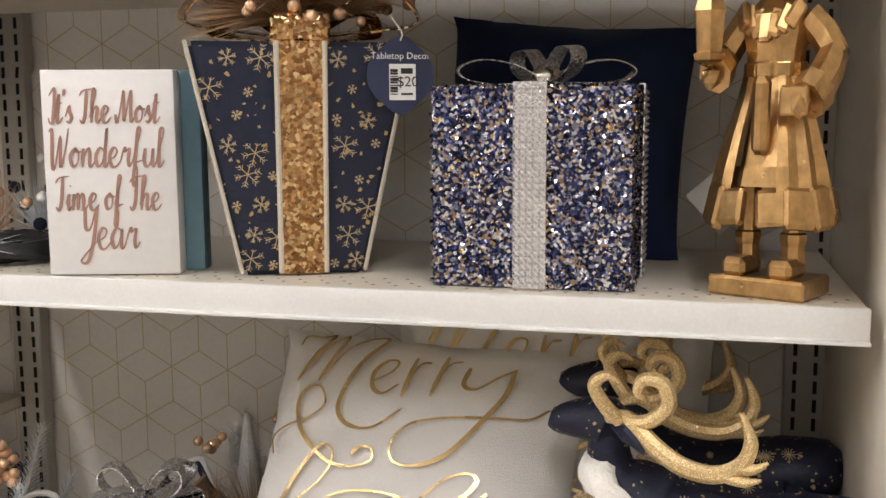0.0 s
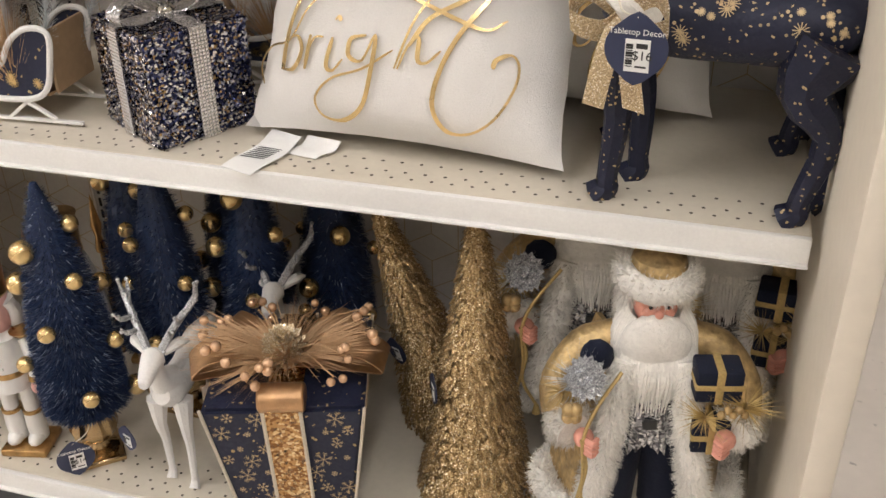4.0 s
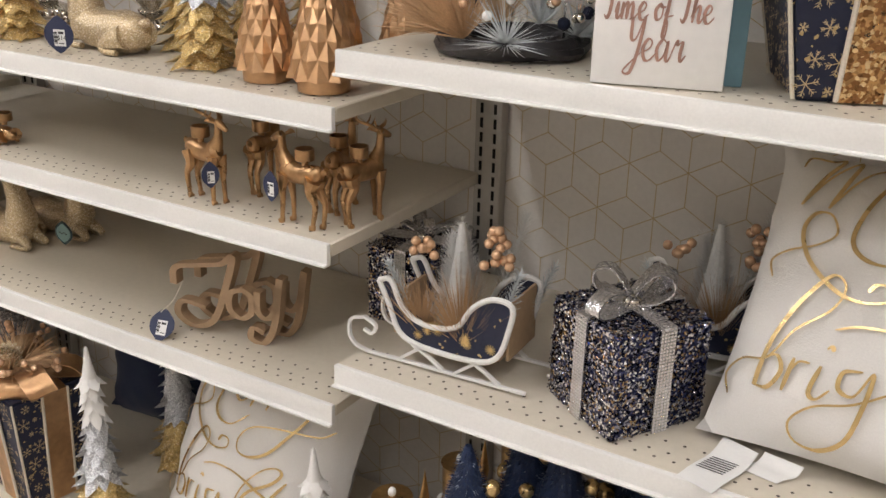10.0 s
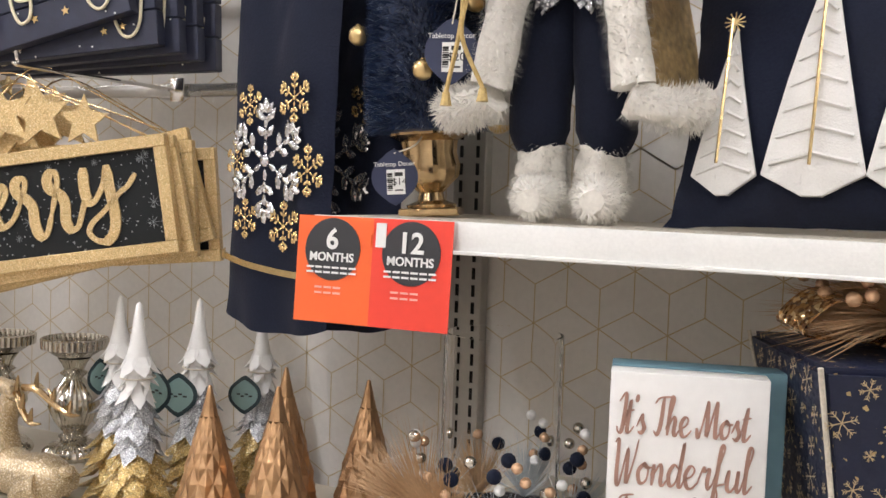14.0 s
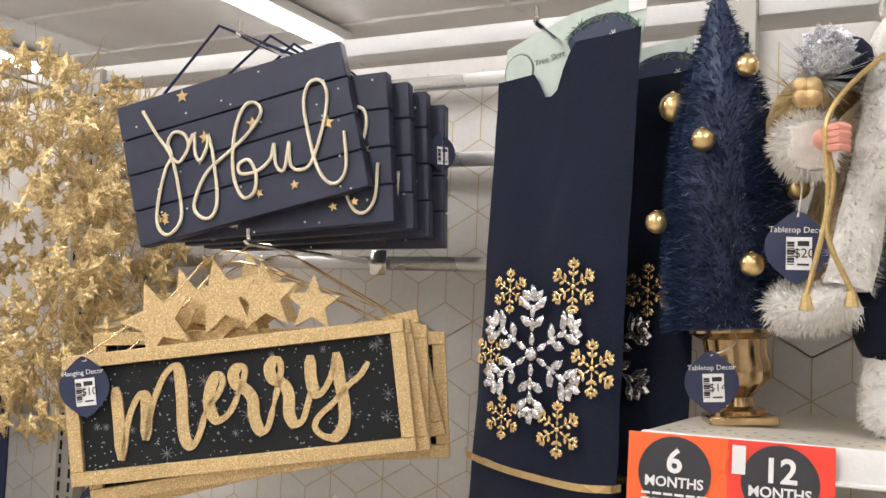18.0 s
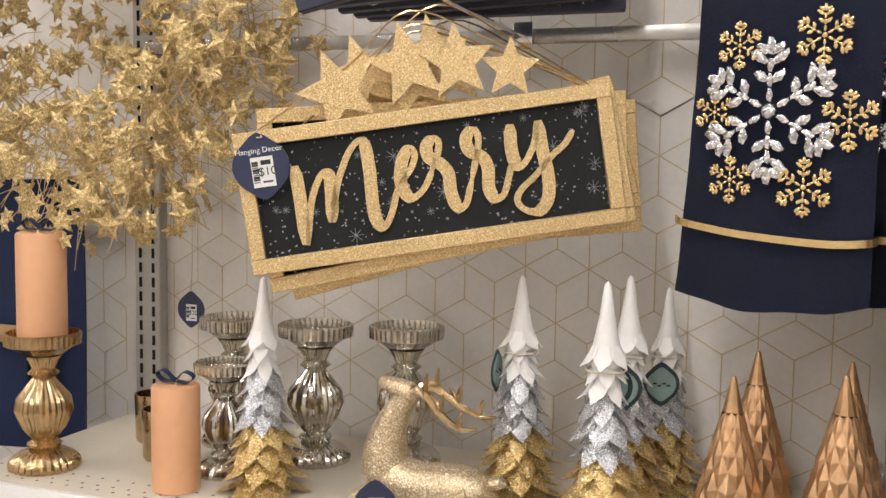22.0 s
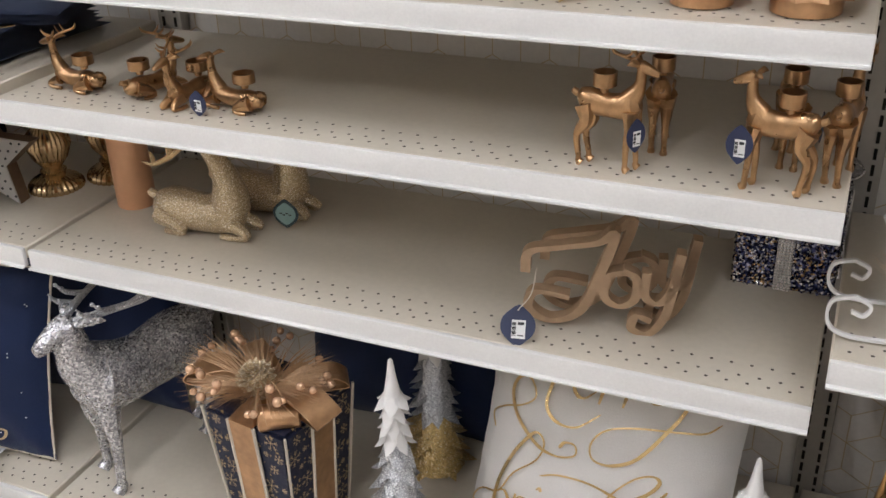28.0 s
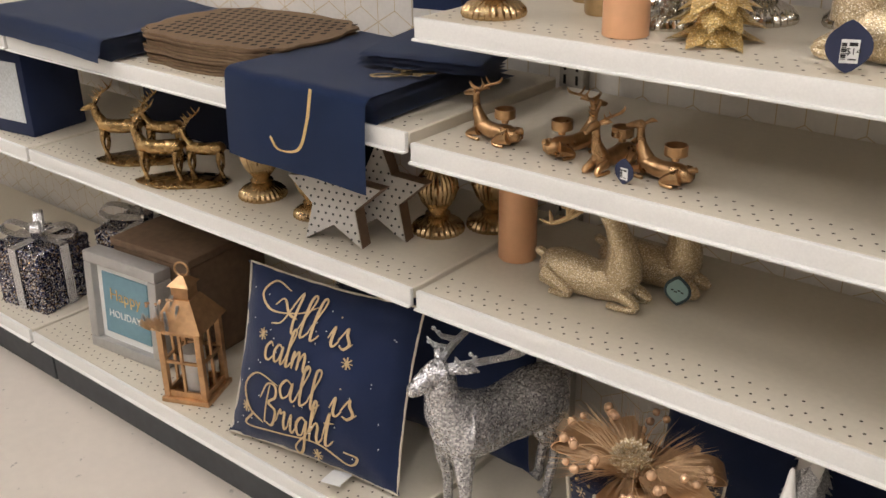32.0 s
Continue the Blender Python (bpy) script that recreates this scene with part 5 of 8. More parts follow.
    pelt(bm, [V(s * 0.075, 0.01, z) for s in (1,) for z in (0.94, 0.89, 0.84)], 0.03 * H, 200, 0.016 * H)
    pelt(bm, [V(-0.075, 0.01, z) for z in (0.94, 0.89, 0.84)], 0.03 * H, 200, 0.016 * H)
    lathe(bm, [(0.075 * H, 0.95 * H), (0.085 * H, 0.99 * H), (0.074 * H, 1.022 * H), (0.045 * H, 1.038 * H), (0, 1.043 * H)], 18, slot=2)
    ob = part("santa_doll", bm, [NAVY, FUR, BROCADE, SILVERSEQ, SKIN, GOLDCORD, SPRUCE, INK, SGLIT])
    return tagged(place(ob, m), label, "santa doll", "santa dolls")


def nutcracker(m, h, label):
    bm = bmnew()
    H = h
    box(bm, (0.26 * H, 0.22 * H, 0.035 * H), (0, 0, 0.0175 * H), 0.004, slot=1)
    for s in (-1, 1):
        ball(bm, (s * 0.06 * H, -0.03 * H, 0.065 * H), 0.05 * H, 2, 0, (0.9, 1.3, 0.7))
        lathe(bm, [(0.05 * H, 0.05 * H), (0.055 * H, 0.12 * H), (0.05 * H, 0.2 * H), (0.052 * H, 0.205 * H)], 14, pose(s * 0.06 * H, 0, 0), 0)
        lathe(bm, [(0.055 * H, 0.195 * H), (0.055 * H, 0.21 * H)], 14, pose(s * 0.06 * H, 0, 0), 1)
        lathe(bm, [(0.042 * H, 0.2 * H), (0.042 * H, 0.36 * H)], 12, pose(s * 0.06 * H, 0, 0), 0)
        tube(bm, [(s * 0.13 * H, 0, 0.58 * H), (s * 0.16 * H, -0.01 * H, 0.48 * H), (s * 0.15 * H, -0.03 * H, 0.37 * H)], [0.045 * H, 0.042 * H, 0.036 * H], 10, 0, smooth=3)
        tube(bm, [(s * 0.152 * H, -0.026 * H, 0.40 * H), (s * 0.15 * H, -0.03 * H, 0.375 * H)], 0.041 * H, 10, 1)
        ball(bm, (s * 0.15 * H, -0.035 * H, 0.345 * H), 0.035 * H, 2, 2)
        lathe(bm, [(0.06 * H, 0), (0.07 * H, 0.015 * H), (0.02 * H, 0.03 * H)], 14, pose(s * 0.13 * H, 0, 0.6 * H), 1)
    lathe(bm, [(0.11 * H, 0.34 * H), (0.1 * H, 0.42 * H), (0.115 * H, 0.5 * H), (0.12 * H, 0.6 * H), (0.06 * H, 0.62 * H)], 18, slot=0)
    lathe(bm, [(0.107 * H, 0.41 * H), (0.107 * H, 0.435 * H)], 18, slot=1)
    for k in range(3):
        for s in (-1, 1):
            ball(bm, (s * 0.03 * H, -0.112 * H, (0.47 + 0.045 * k) * H), 0.009 * H, 1, 3)
    lathe(bm, [(0.05 * H, 0.6 * H), (0.085 * H, 0.64 * H), (0.09 * H, 0.7 * H), (0.09 * H, 0.79 * H)], 16, slot=2)
    furry(bm, [(-0.085 * H, 0, 0.76 * H), (-0.1 * H, 0.03 * H, 0.68 * H), (-0.08 * H, 0.05 * H, 0.6 * H)], 0.04 * H, 0, smooth=3)
    furry(bm, [(0.085 * H, 0, 0.76 * H), (0.1 * H, 0.03 * H, 0.68 * H), (0.08 * H, 0.05 * H, 0.6 * H)], 0.04 * H, 0, smooth=3)
    ball(bm, (0, -0.09 * H, 0.64 * H), 0.045 * H, 2, 0, (1, 0.7, 1.3))
    ball(bm, (0, -0.1 * H, 0.715 * H), 0.018 * H, 1, 2, (1, 1.2, 1.2))
    for s in (-1, 1):
        ball(bm, (s * 0.035 * H, -0.084 * H, 0.745 * H), 0.011 * H, 1, 4)
        tube(bm, [(0, -0.1 * H, 0.69 * H), (s * 0.045 * H, -0.095 * H, 0.688 * H), (s * 0.06 * H, -0.085 * H, 0.705 * H)], [0.012 * H, 0.01 * H, 0.003 * H], 6, 4, smooth=3)
        tube(bm, [(s * 0.02 * H, -0.09 * H, 0.77 * H), (s * 0.05 * H, -0.084 * H, 0.775 * H)], 0.006 * H, 5, 4)
    lathe(bm, [(0.095 * H, 0.78 * H), (0.1 * H, 0.79 * H), (0.095 * H, 0.8 * H), (0.1 * H, 0.95 * H), (0.108 * H, 0.965 * H), (0.02 * H, 0.97 * H)], 18, slot=1)
    ball(bm, (0, 0, 0.985 * H), 0.022 * H, 2, 3)
    tube(bm, [(-0.19 * H, -0.05 * H, 0.04 * H), (-0.19 * H, -0.05 * H, 0.85 * H)], 0.014 * H, 8, 1)
    lathe(bm, [(0.03 * H, 0.62 * H), (0.034 * H, 0.64 * H), (0.02 * H, 0.7 * H), (0.034 * H, 0.76 * H), (0.02 * H, 0.82 * H), (0, 0.92 * H)], 10, pose(-0.19 * H, -0.05 * H, 0), 1)
    ob = part("nutcracker", bm, [WHITEPL, GOLD, mat("pink_paint", (0.75, 0.42, 0.38), 0.5) if "pink_paint" not in MATS else MATS["pink_paint"], PAPER, INK])
    return tagged(place(ob, m @ Matrix.Diagonal((0.76, 0.8, 1, 1))), label, "nutcracker", "white nutcrackers")


def holder(m, h, material, label, group):
    t = thing("candle_holder", m, label, "candle holder", group)
    bm = bmnew()
    lathe(bm, [(h * 0.24, 0), (h * 0.25, h * 0.02), (h * 0.24, h * 0.06), (h * 0.2, h * 0.1), (h * 0.1, h * 0.15)], 112, flute=0.035, nflute=28)
    part("foot", bm, material, t)
    bm = bmnew()
    lathe(bm, [(h * 0.09, h * 0.14), (h * 0.12, h * 0.18), (h * 0.08, h * 0.21), (h * 0.15, h * 0.3), (h * 0.2, h * 0.43), (h * 0.185, h * 0.52), (h * 0.1, h * 0.63), (h * 0.07, h * 0.67), (h * 0.11, h * 0.7), (h * 0.075, h * 0.73), (h * 0.1, h * 0.79), (h * 0.13, h * 0.83)], 112, flute=0.03, nflute=28)
    part("stem", bm, material, t)
    bm = bmnew()
    lathe(bm, [(h * 0.1, h * 0.82), (h * 0.15, h * 0.85), (h * 0.22, h * 0.9), (h * 0.26, h * 0.91), (h * 0.265, h * 0.99), (h * 0.25, h), (h * 0.24, h * 0.93), (0, h * 0.925)], 120, flute=0.022, nflute=40)
    part("cup", bm, material, t)
    return t


def candle(m, r, h, label, bow=True):
    t = thing("pillar_candle", m, label, "candle", "copper pillar candles")
    bm = bmnew()
    lathe(bm, [(r * 0.96, 0), (r, h * 0.01), (r, h * 0.97), (r * 0.96, h * 0.99), (r * 0.85, h), (0, h * 0.985)], 32)
    part("wax", bm, WAX, t)
    bm = bmnew()
    tube(bm, [(0, 0, h * 0.98), (0.001, 0, h * 0.98 + 0.008)], 0.0012, 5)
    part("wick", bm, PAPER, t)
    if bow:
        bm = bmnew()
        for s in (-1, 1):
            ribbon(bm, [(0, 0, h + 0.004), (s * r * 0.5, -0.003, h + 0.018), (s * r * 0.9, 0, h + 0.012), (s * r * 0.6, 0, h + 0.003), (0, 0, h + 0.004)], 0.008, 0.001, (0, 1, 0.2))
        part("bow", bm, NAVYCLOTH, t, "small navy ribbon bow")
    return t


def sprig(bm, p, d, length, n, slot=0, wide=0.0008, spread=0.8, leaf=0.02):
    """A twig set densely with short needles."""
    p, d = Vector(p), Vector(d).normalized()
    tube(bm, [p, p + d * length * 0.5, p + d * length * 0.97], [leaf * 0.08, leaf * 0.08, leaf * 0.04], 6, slot)
    for k in range(n):
        f = k / n
        c = p + d * length * f
        o = (d.orthogonal().normalized() @ Matrix.Rotation(2.4 * k, 3, d))
        q = c + (d * 0.75 + o * spread).normalized() * leaf * (1.05 - 0.35 * f**3) * RNG.uniform(0.8, 1.15)
        w = d.cross(o).normalized() * wide
        fc = bm.faces.new([bm.verts.new(c + w), bm.verts.new(c - w), bm.verts.new(q)])
        fc.material_index = slot


def greenery(t, c, w, d, h, berries=10):
    """Frosted twigs, dried grass and berries at c, as parts of t."""
    for k in range(5):
        bm = bmnew()
        x = (-0.4, 0.42, -0.1, 0.5, 0.2)[k] * w
        sprig(bm, (c[0] + x * 0.8, c[1] + d * (-0.25, -0.2, 0.1, 0.3, 0.35)[k], c[2] - 0.02), (x * 5, (-0.25, -0.2, 0, 0.2, 0.3)[k], 1), h * (0.72, 0.85, 0.86, 0.75, 1.05)[k], (190, 190, 520, 190, 520)[k], 0, (0.0013, 0.0013, 0.0009, 0.0013, 0.0009)[k], (0.8, 0.8, 1.1, 0.8, 1.1)[k], h * (0.13, 0.13, 0.17, 0.13, 0.17)[k])
        tagged(part("frosted_sprig", bm, (SPRUCE, SPRUCE, WHITEPL, SPRUCE, WHITEPL)[k], t, "frosted silver twig", False), kind="stuff")
    for x, ln in ((-0.3, 0.6), (0.08, 0.75)):
        bm = bmnew()
        for _ in range(220):
            p = Vector((c[0] + x * w, c[1] - d * 0.3, c[2] - 0.02))
            dd = Vector((RNG.gauss(x * 0.6, 0.4), RNG.gauss(-0.25, 0.3), 1)).normalized()
            q, e = p + dd * h * ln * RNG.uniform(0.7, 1.1), dd.orthogonal().normalized() * 0.0008
            bm.faces.new([bm.verts.new(p + e), bm.verts.new(p - e), bm.verts.new(q)])
        tagged(part("dried_grass", bm, STRAW, t, "bronze dried grass", False), kind="stuff")
    bb = None
    for k in range(berries):
        cl = ((-0.36, -0.1, 0.62), (0.3, 0.05, 0.8), (0.34, -0.2, 0.66))[k % 3]
        mm = pose(c[0] + cl[0] * w + RNG.uniform(-0.018, 0.018), c[1] + cl[1] * d + RNG.uniform(-0.012, 0.012), c[2] + h * cl[2] + RNG.uniform(-0.012, 0.014))
        if bb is None:
            bm = bmnew()
            ball(bm, (0, 0, 0), min(0.0075, h * 0.06), 2)
            bb = o = part("berry", bm, BERRY, t)
        else:
            o = bb.copy()
            scene.collection.objects.link(o)
        o.parent, o.matrix_basis = t, mm


# ---- the things on the shelves ----
D, S2, S3, S4, B1, B2, B3, C2 = 0.1645, 0.7015, 1.1555, 1.5175, 0.6255, 0.8845, 1.0755, 0.8975

# top shelf of the end bay
brush_tree(pose(0.064, 0.2, S4, 0, -4, 20), 0.485, "navy bottle brush tree with gold baubles in a gold urn", 12, 6000, girth=1.2)
santa(pose(0.254, 0.172, S4, 0, 0, 6), 0.49, "santa doll in navy trousers and fur-edged gold coat")
tg = thing("hanging_price_tag", pose(0.136, 0.095, 1.703, 0, 0, 12), "dark oval price tag marked $20 on a gold cord", "price tag")
bm = bmnew()
tube(bm, [(0, 0, 0.03), (0.004, 0.004, 0.06), (0.006, 0.02, 0.1)], 0.001, 5, smooth=3)
part("cord", bm, ROPE, tg)
swing(tg, (0, 0, 0), "$20", "Tabletop Decor", 0.031)


def tree_pillow():
    t = pillow(pose(0.575, 0.163, S4, -14, 0, -4), 0.42, 0.31, 0.09, NAVY, "navy pillow with four quilted white fir trees, leaning on the panel", "", None, False)
    for x, z, h, w in ((-0.15, 0.052, 0.16, 0.07), (-0.06, 0.052, 0.235, 0.1), (0.03, 0.052, 0.19, 0.08), (0.12, 0.052, 0.15, 0.07)):
        bm = bmnew()
        n = 9
        prof = [(x - w / 2, z), (x - w * 0.1, z), (x - w * 0.1, z - 0.02), (x + w * 0.1, z - 0.02), (x + w * 0.1, z), (x + w / 2, z), (x, z + h)]
        slab(bm, prof, 0.006)
        bmesh.ops.triangulate(bm, faces=bm.faces[:])
        bmesh.ops.subdivide_edges(bm, edges=bm.edges[:], cuts=4, use_grid_fill=True)
        for k in range(1, n):
            f = k / n
            ww = w / 2 * (1 - f)
            for s in (-1, 1):
                tube(bm, [(x, -0.001, z + h * f - 0.006), (x + s * ww * 0.95, -0.001, z + h * f - 0.016)], 0.0022, 5)
        for v in bm.verts:
            u, q = 2 * v.co.x / 0.42, 2 * v.co.z / 0.31 - 1
            v.co.y -= 0.045 * max((1 - u * u) * (1 - q * q), 0) ** 0.58 + 0.012
        tr = part("applique_tree", bm, LINEN, t, "quilted white fir tree")
        bm = bmnew()
        tube(bm, [(x, -0.059, z + 0.005), (x, -0.059, z + h)], 0.0018, 5)
        part("trunk_cord", bm, FOIL, tr)
        bm = bmnew()
        for a in range(0, 180, 30):
            dx, dz = 0.011 * math.cos(radians(a)), 0.011 * math.sin(radians(a))
            tube(bm, [(x - dx, -0.05, z + h - dz), (x + dx, -0.05, z + h + dz)], 0.0008, 4)
        part("tree_topper", bm, FOIL, tr)


tree_pillow()


def sale_sign():
    t = thing("sale_sign", pose(-0.004, 0.008, 1.402, -4, 0, 3), "red and orange sale sign with 6 months and 12 months offers", "sale sign")
    w, h = 0.186, 0.116
    for nm, x, material in (("orange_half", w / 4, ORANGE), ("red_half", 3 * w / 4, RED)):
        bm = bmnew()
        box(bm, (w / 2, 0.0015, h), (x, 0, h / 2))
        part(nm, bm, material, t, "", False)
    for x, num, cx in ((w * 0.24, "6", 0), (w * 0.75, "12", 0)):
        bm = bmnew()
        lathe(bm, [(0.034, 0), (0.034, 0.001)], 40, pose(x, -0.001, h - 0.036, 90, 0, 0))
        d = part("disc", bm, CHARCOAL, t, "dark grey disc with white offer text")
        words("number", num, 0.031, PAPER, d, pose(x, -0.003, h - 0.026, 90), bold=0.022)
        words("caption", "MONTHS", 0.0132, PAPER, d, pose(x, -0.003, h - 0.045, 90), bold=0.022)
        for k in range(2):
            bm = bmnew()
            for j in range(6):
                box(bm, (0.0085, 0.0006, 0.0022), (x - 0.026 + 0.0105 * j, -0.0026, h - 0.056 - 0.0055 * k))
            part("small_print", bm, PAPER, d)
    mat("pink_print", (0.85, 0.45, 0.38), 0.6)
    for x in (w * 0.16, w * 0.66):
        bm = bmnew()
        for k in range(2):
            for j in range(3):
                box(bm, (0.009, 0.0006, 0.0022), (x + 0.0115 * j, -0.002, h * 0.33 - 0.006 * k))
        part("fine_print", bm, MATS["pink_print"], t)
    bm = bmnew()
    box(bm, (0.012, 0.0008, 0.022), (w * 0.46, -0.002, h - 0.02), 0)
    box(bm, (0.014, 0.0008, 0.008), (w * 0.47, -0.0026, h - 0.014), 0)
    part("logo_shape", bm, ORANGE, t, "plain orange logo shape")
    bm = bmnew()
    box(bm, (0.012, 0.0008, 0.026), (w * 0.555, -0.002, h - 0.018), 0, m=None)
    part("bag_shape", bm, PAPER, t)


sale_sign()

# middle shelf of the end bay


def berry_ring():
    t = thing("candle_ring", pose(0.193, 0.14, S3), "twig candle ring with frosted greenery, berries and a glass cylinder", "candle ring")
    bm = bmnew()
    for k in range(5):
        ring = [(0.085 * math.cos(a) * (1 + 0.05 * noise.noise((a, k, 0))), 0.085 * math.sin(a), 0.014 + 0.006 * math.sin(3 * a + k * 1.3)) for a in np.linspace(0, 2 * math.pi, 25)]
        tube(bm, [(x * (0.88 + 0.06 * k), y * (0.88 + 0.06 * k), z) for x, y, z in ring], 0.008, 6)
    part("twig_ring", bm, mat("dark_twig", (0.03, 0.028, 0.03), 0.35, 0.1, 120, 0.4, 0.6), t, "dark woven twigs")
    for ang, lean, n, ln, material, note in ((205, 0.5, 320, 0.125, STRAW, "bronze dried grass"), (250, 0.9, 280, 0.105, STRAW, "bronze dried grass"), (292, 0.2, 120, 0.085, SPRUCE, "silver needle fan"), (170, 0.7, 160, 0.09, SPRUCE, "silver needles"), (20, 0.6, 160, 0.08, SPRUCE, "silver needles"), (90, 0.8, 200, 0.09, SPRUCE, "silver needles"), (130, 0.7, 200, 0.09, STRAW, "bronze dried grass")):
        bm = bmnew()
        out = Vector((math.cos(radians(ang)), math.sin(radians(ang)), 0))
        root = out * 0.083 + Vector((0, 0, 0.024))
        for _ in range(n):
            d = (out * RNG.uniform(0.1, 0.9) + Vector((RNG.gauss(0, 0.4), RNG.gauss(0, 0.4), lean + RNG.gauss(0, 0.35)))).normalized()
            if d.z < -0.1:
                d.z = 0.05
            q, e = root + d * ln * RNG.uniform(0.6, 1.0), d.orthogonal().normalized() * 0.001
            bm.faces.new([bm.verts.new(root + e), bm.verts.new(root - e), bm.verts.new(q)])
        tagged(part("needle_tuft", bm, material, t, note, False), kind="stuff")
    bm = bmnew()
    for k in range(5):
        sprig(bm, (-0.08, -0.01 + 0.012 * k, 0.03), (-0.9 - 0.1 * k, -0.35 + 0.16 * k, 0.75), 0.07, 110, 0, 0.0006, 0.8, 0.016)
    tagged(part("frosted_plume", bm, WHITEPL, t, "white frosted plume", False), kind="stuff")
    kinds = [BERRY, MATS["white_resin"], NAVY, SILVER]
    for j, material in enumerate(kinds):
        base = None
        for k in range(13):
            a = RNG.uniform(0, 6.28)
            mm = pose(0.09 * math.cos(a) * RNG.uniform(0.85, 1.15), 0.09 * math.sin(a) * RNG.uniform(0.85, 1.15), RNG.uniform(0.035, 0.125))
            if base is None:
                bm = bmnew()
                ball(bm, (0, 0, 0), (0.0065, 0.0065, 0.0085, 0.007)[j], 2)
                base = o = part("berry", bm, material, t)
            else:
                o = base.copy()
                scene.collection.objects.link(o)
            o.parent, o.matrix_basis = t, mm
    bm = bmnew()
    lathe(bm, [(0.068, 0.003), (0.068, 0.235), (0.0645, 0.235), (0.0645, 0.006), (0, 0.006)], 36)
    c = part("glass_cylinder", bm, GLASS, t, "clear glass cylinder")
    c.visible_shadow = False


berry_ring()
ws = thing("wooden_sign", pose(0.428, 0.036, S3, 0, 0, 16), "white block sign reading it's the most wonderful time of the year", "sign")
bm = bmnew()
box(bm, (0.146, 0.03, 0.228), (0, 0.015, 0.115), 0.0015)
part("board", bm, WHITE, ws)
bm = bmnew()
for txt, z, sz, wd in (("It's The Most", 0.171, 0.0185, 0.122), ("Wonderful", 0.122, 0.0215, 0.128), ("Time of The", 0.074, 0.019, 0.118), ("Year", 0.03, 0.024, 0.066)):
    script(bm, txt, sz, 0.0032, 0.0008, (-0.005, -0.0012, z), 0.08, fit=wd, press=0.85)
part("lettering", bm, BROWNINK, ws, "brown brush lettering")
ws = thing("wooden_sign", pose(0.416, 0.071, S3, 0, 0, 16), "dusty blue block sign standing behind the white one", "sign")
bm = bmnew()
box(bm, (0.166, 0.036, 0.23), (0.012, 0.018, 0.115), 0.0015)
part("board", bm, TEAL, ws)
gift_flare(pose(0.606, 0.153, S3, 0, 0, 24), 0.137, 0.237, 0.255, "navy snowflake gift box with a wide gold sequin ribbon", GOLDSEQ, GOLDSEQ, True, True)
np_ = pillow(pose(0.884, 0.296, S3, -10, 4, 0), 0.31, 0.30, 0.09, NAVYCLOTH, "plain navy pillow leaning on the back panel", "", None, False)
bm = bmnew()
box(bm, (0.06, 0.0008, 0.06), (0, 0, 0), 0, m=pose(0.2, -0.06, 0.085, 0, 45, 0))
part("paper_tag", bm, PAPER, np_, "blank pale paper tag")
sequin_box(pose(0.898, 0.152, S3), 0.206, "cube gift box in navy and bronze sequins with rhinestone bow", 0.76)


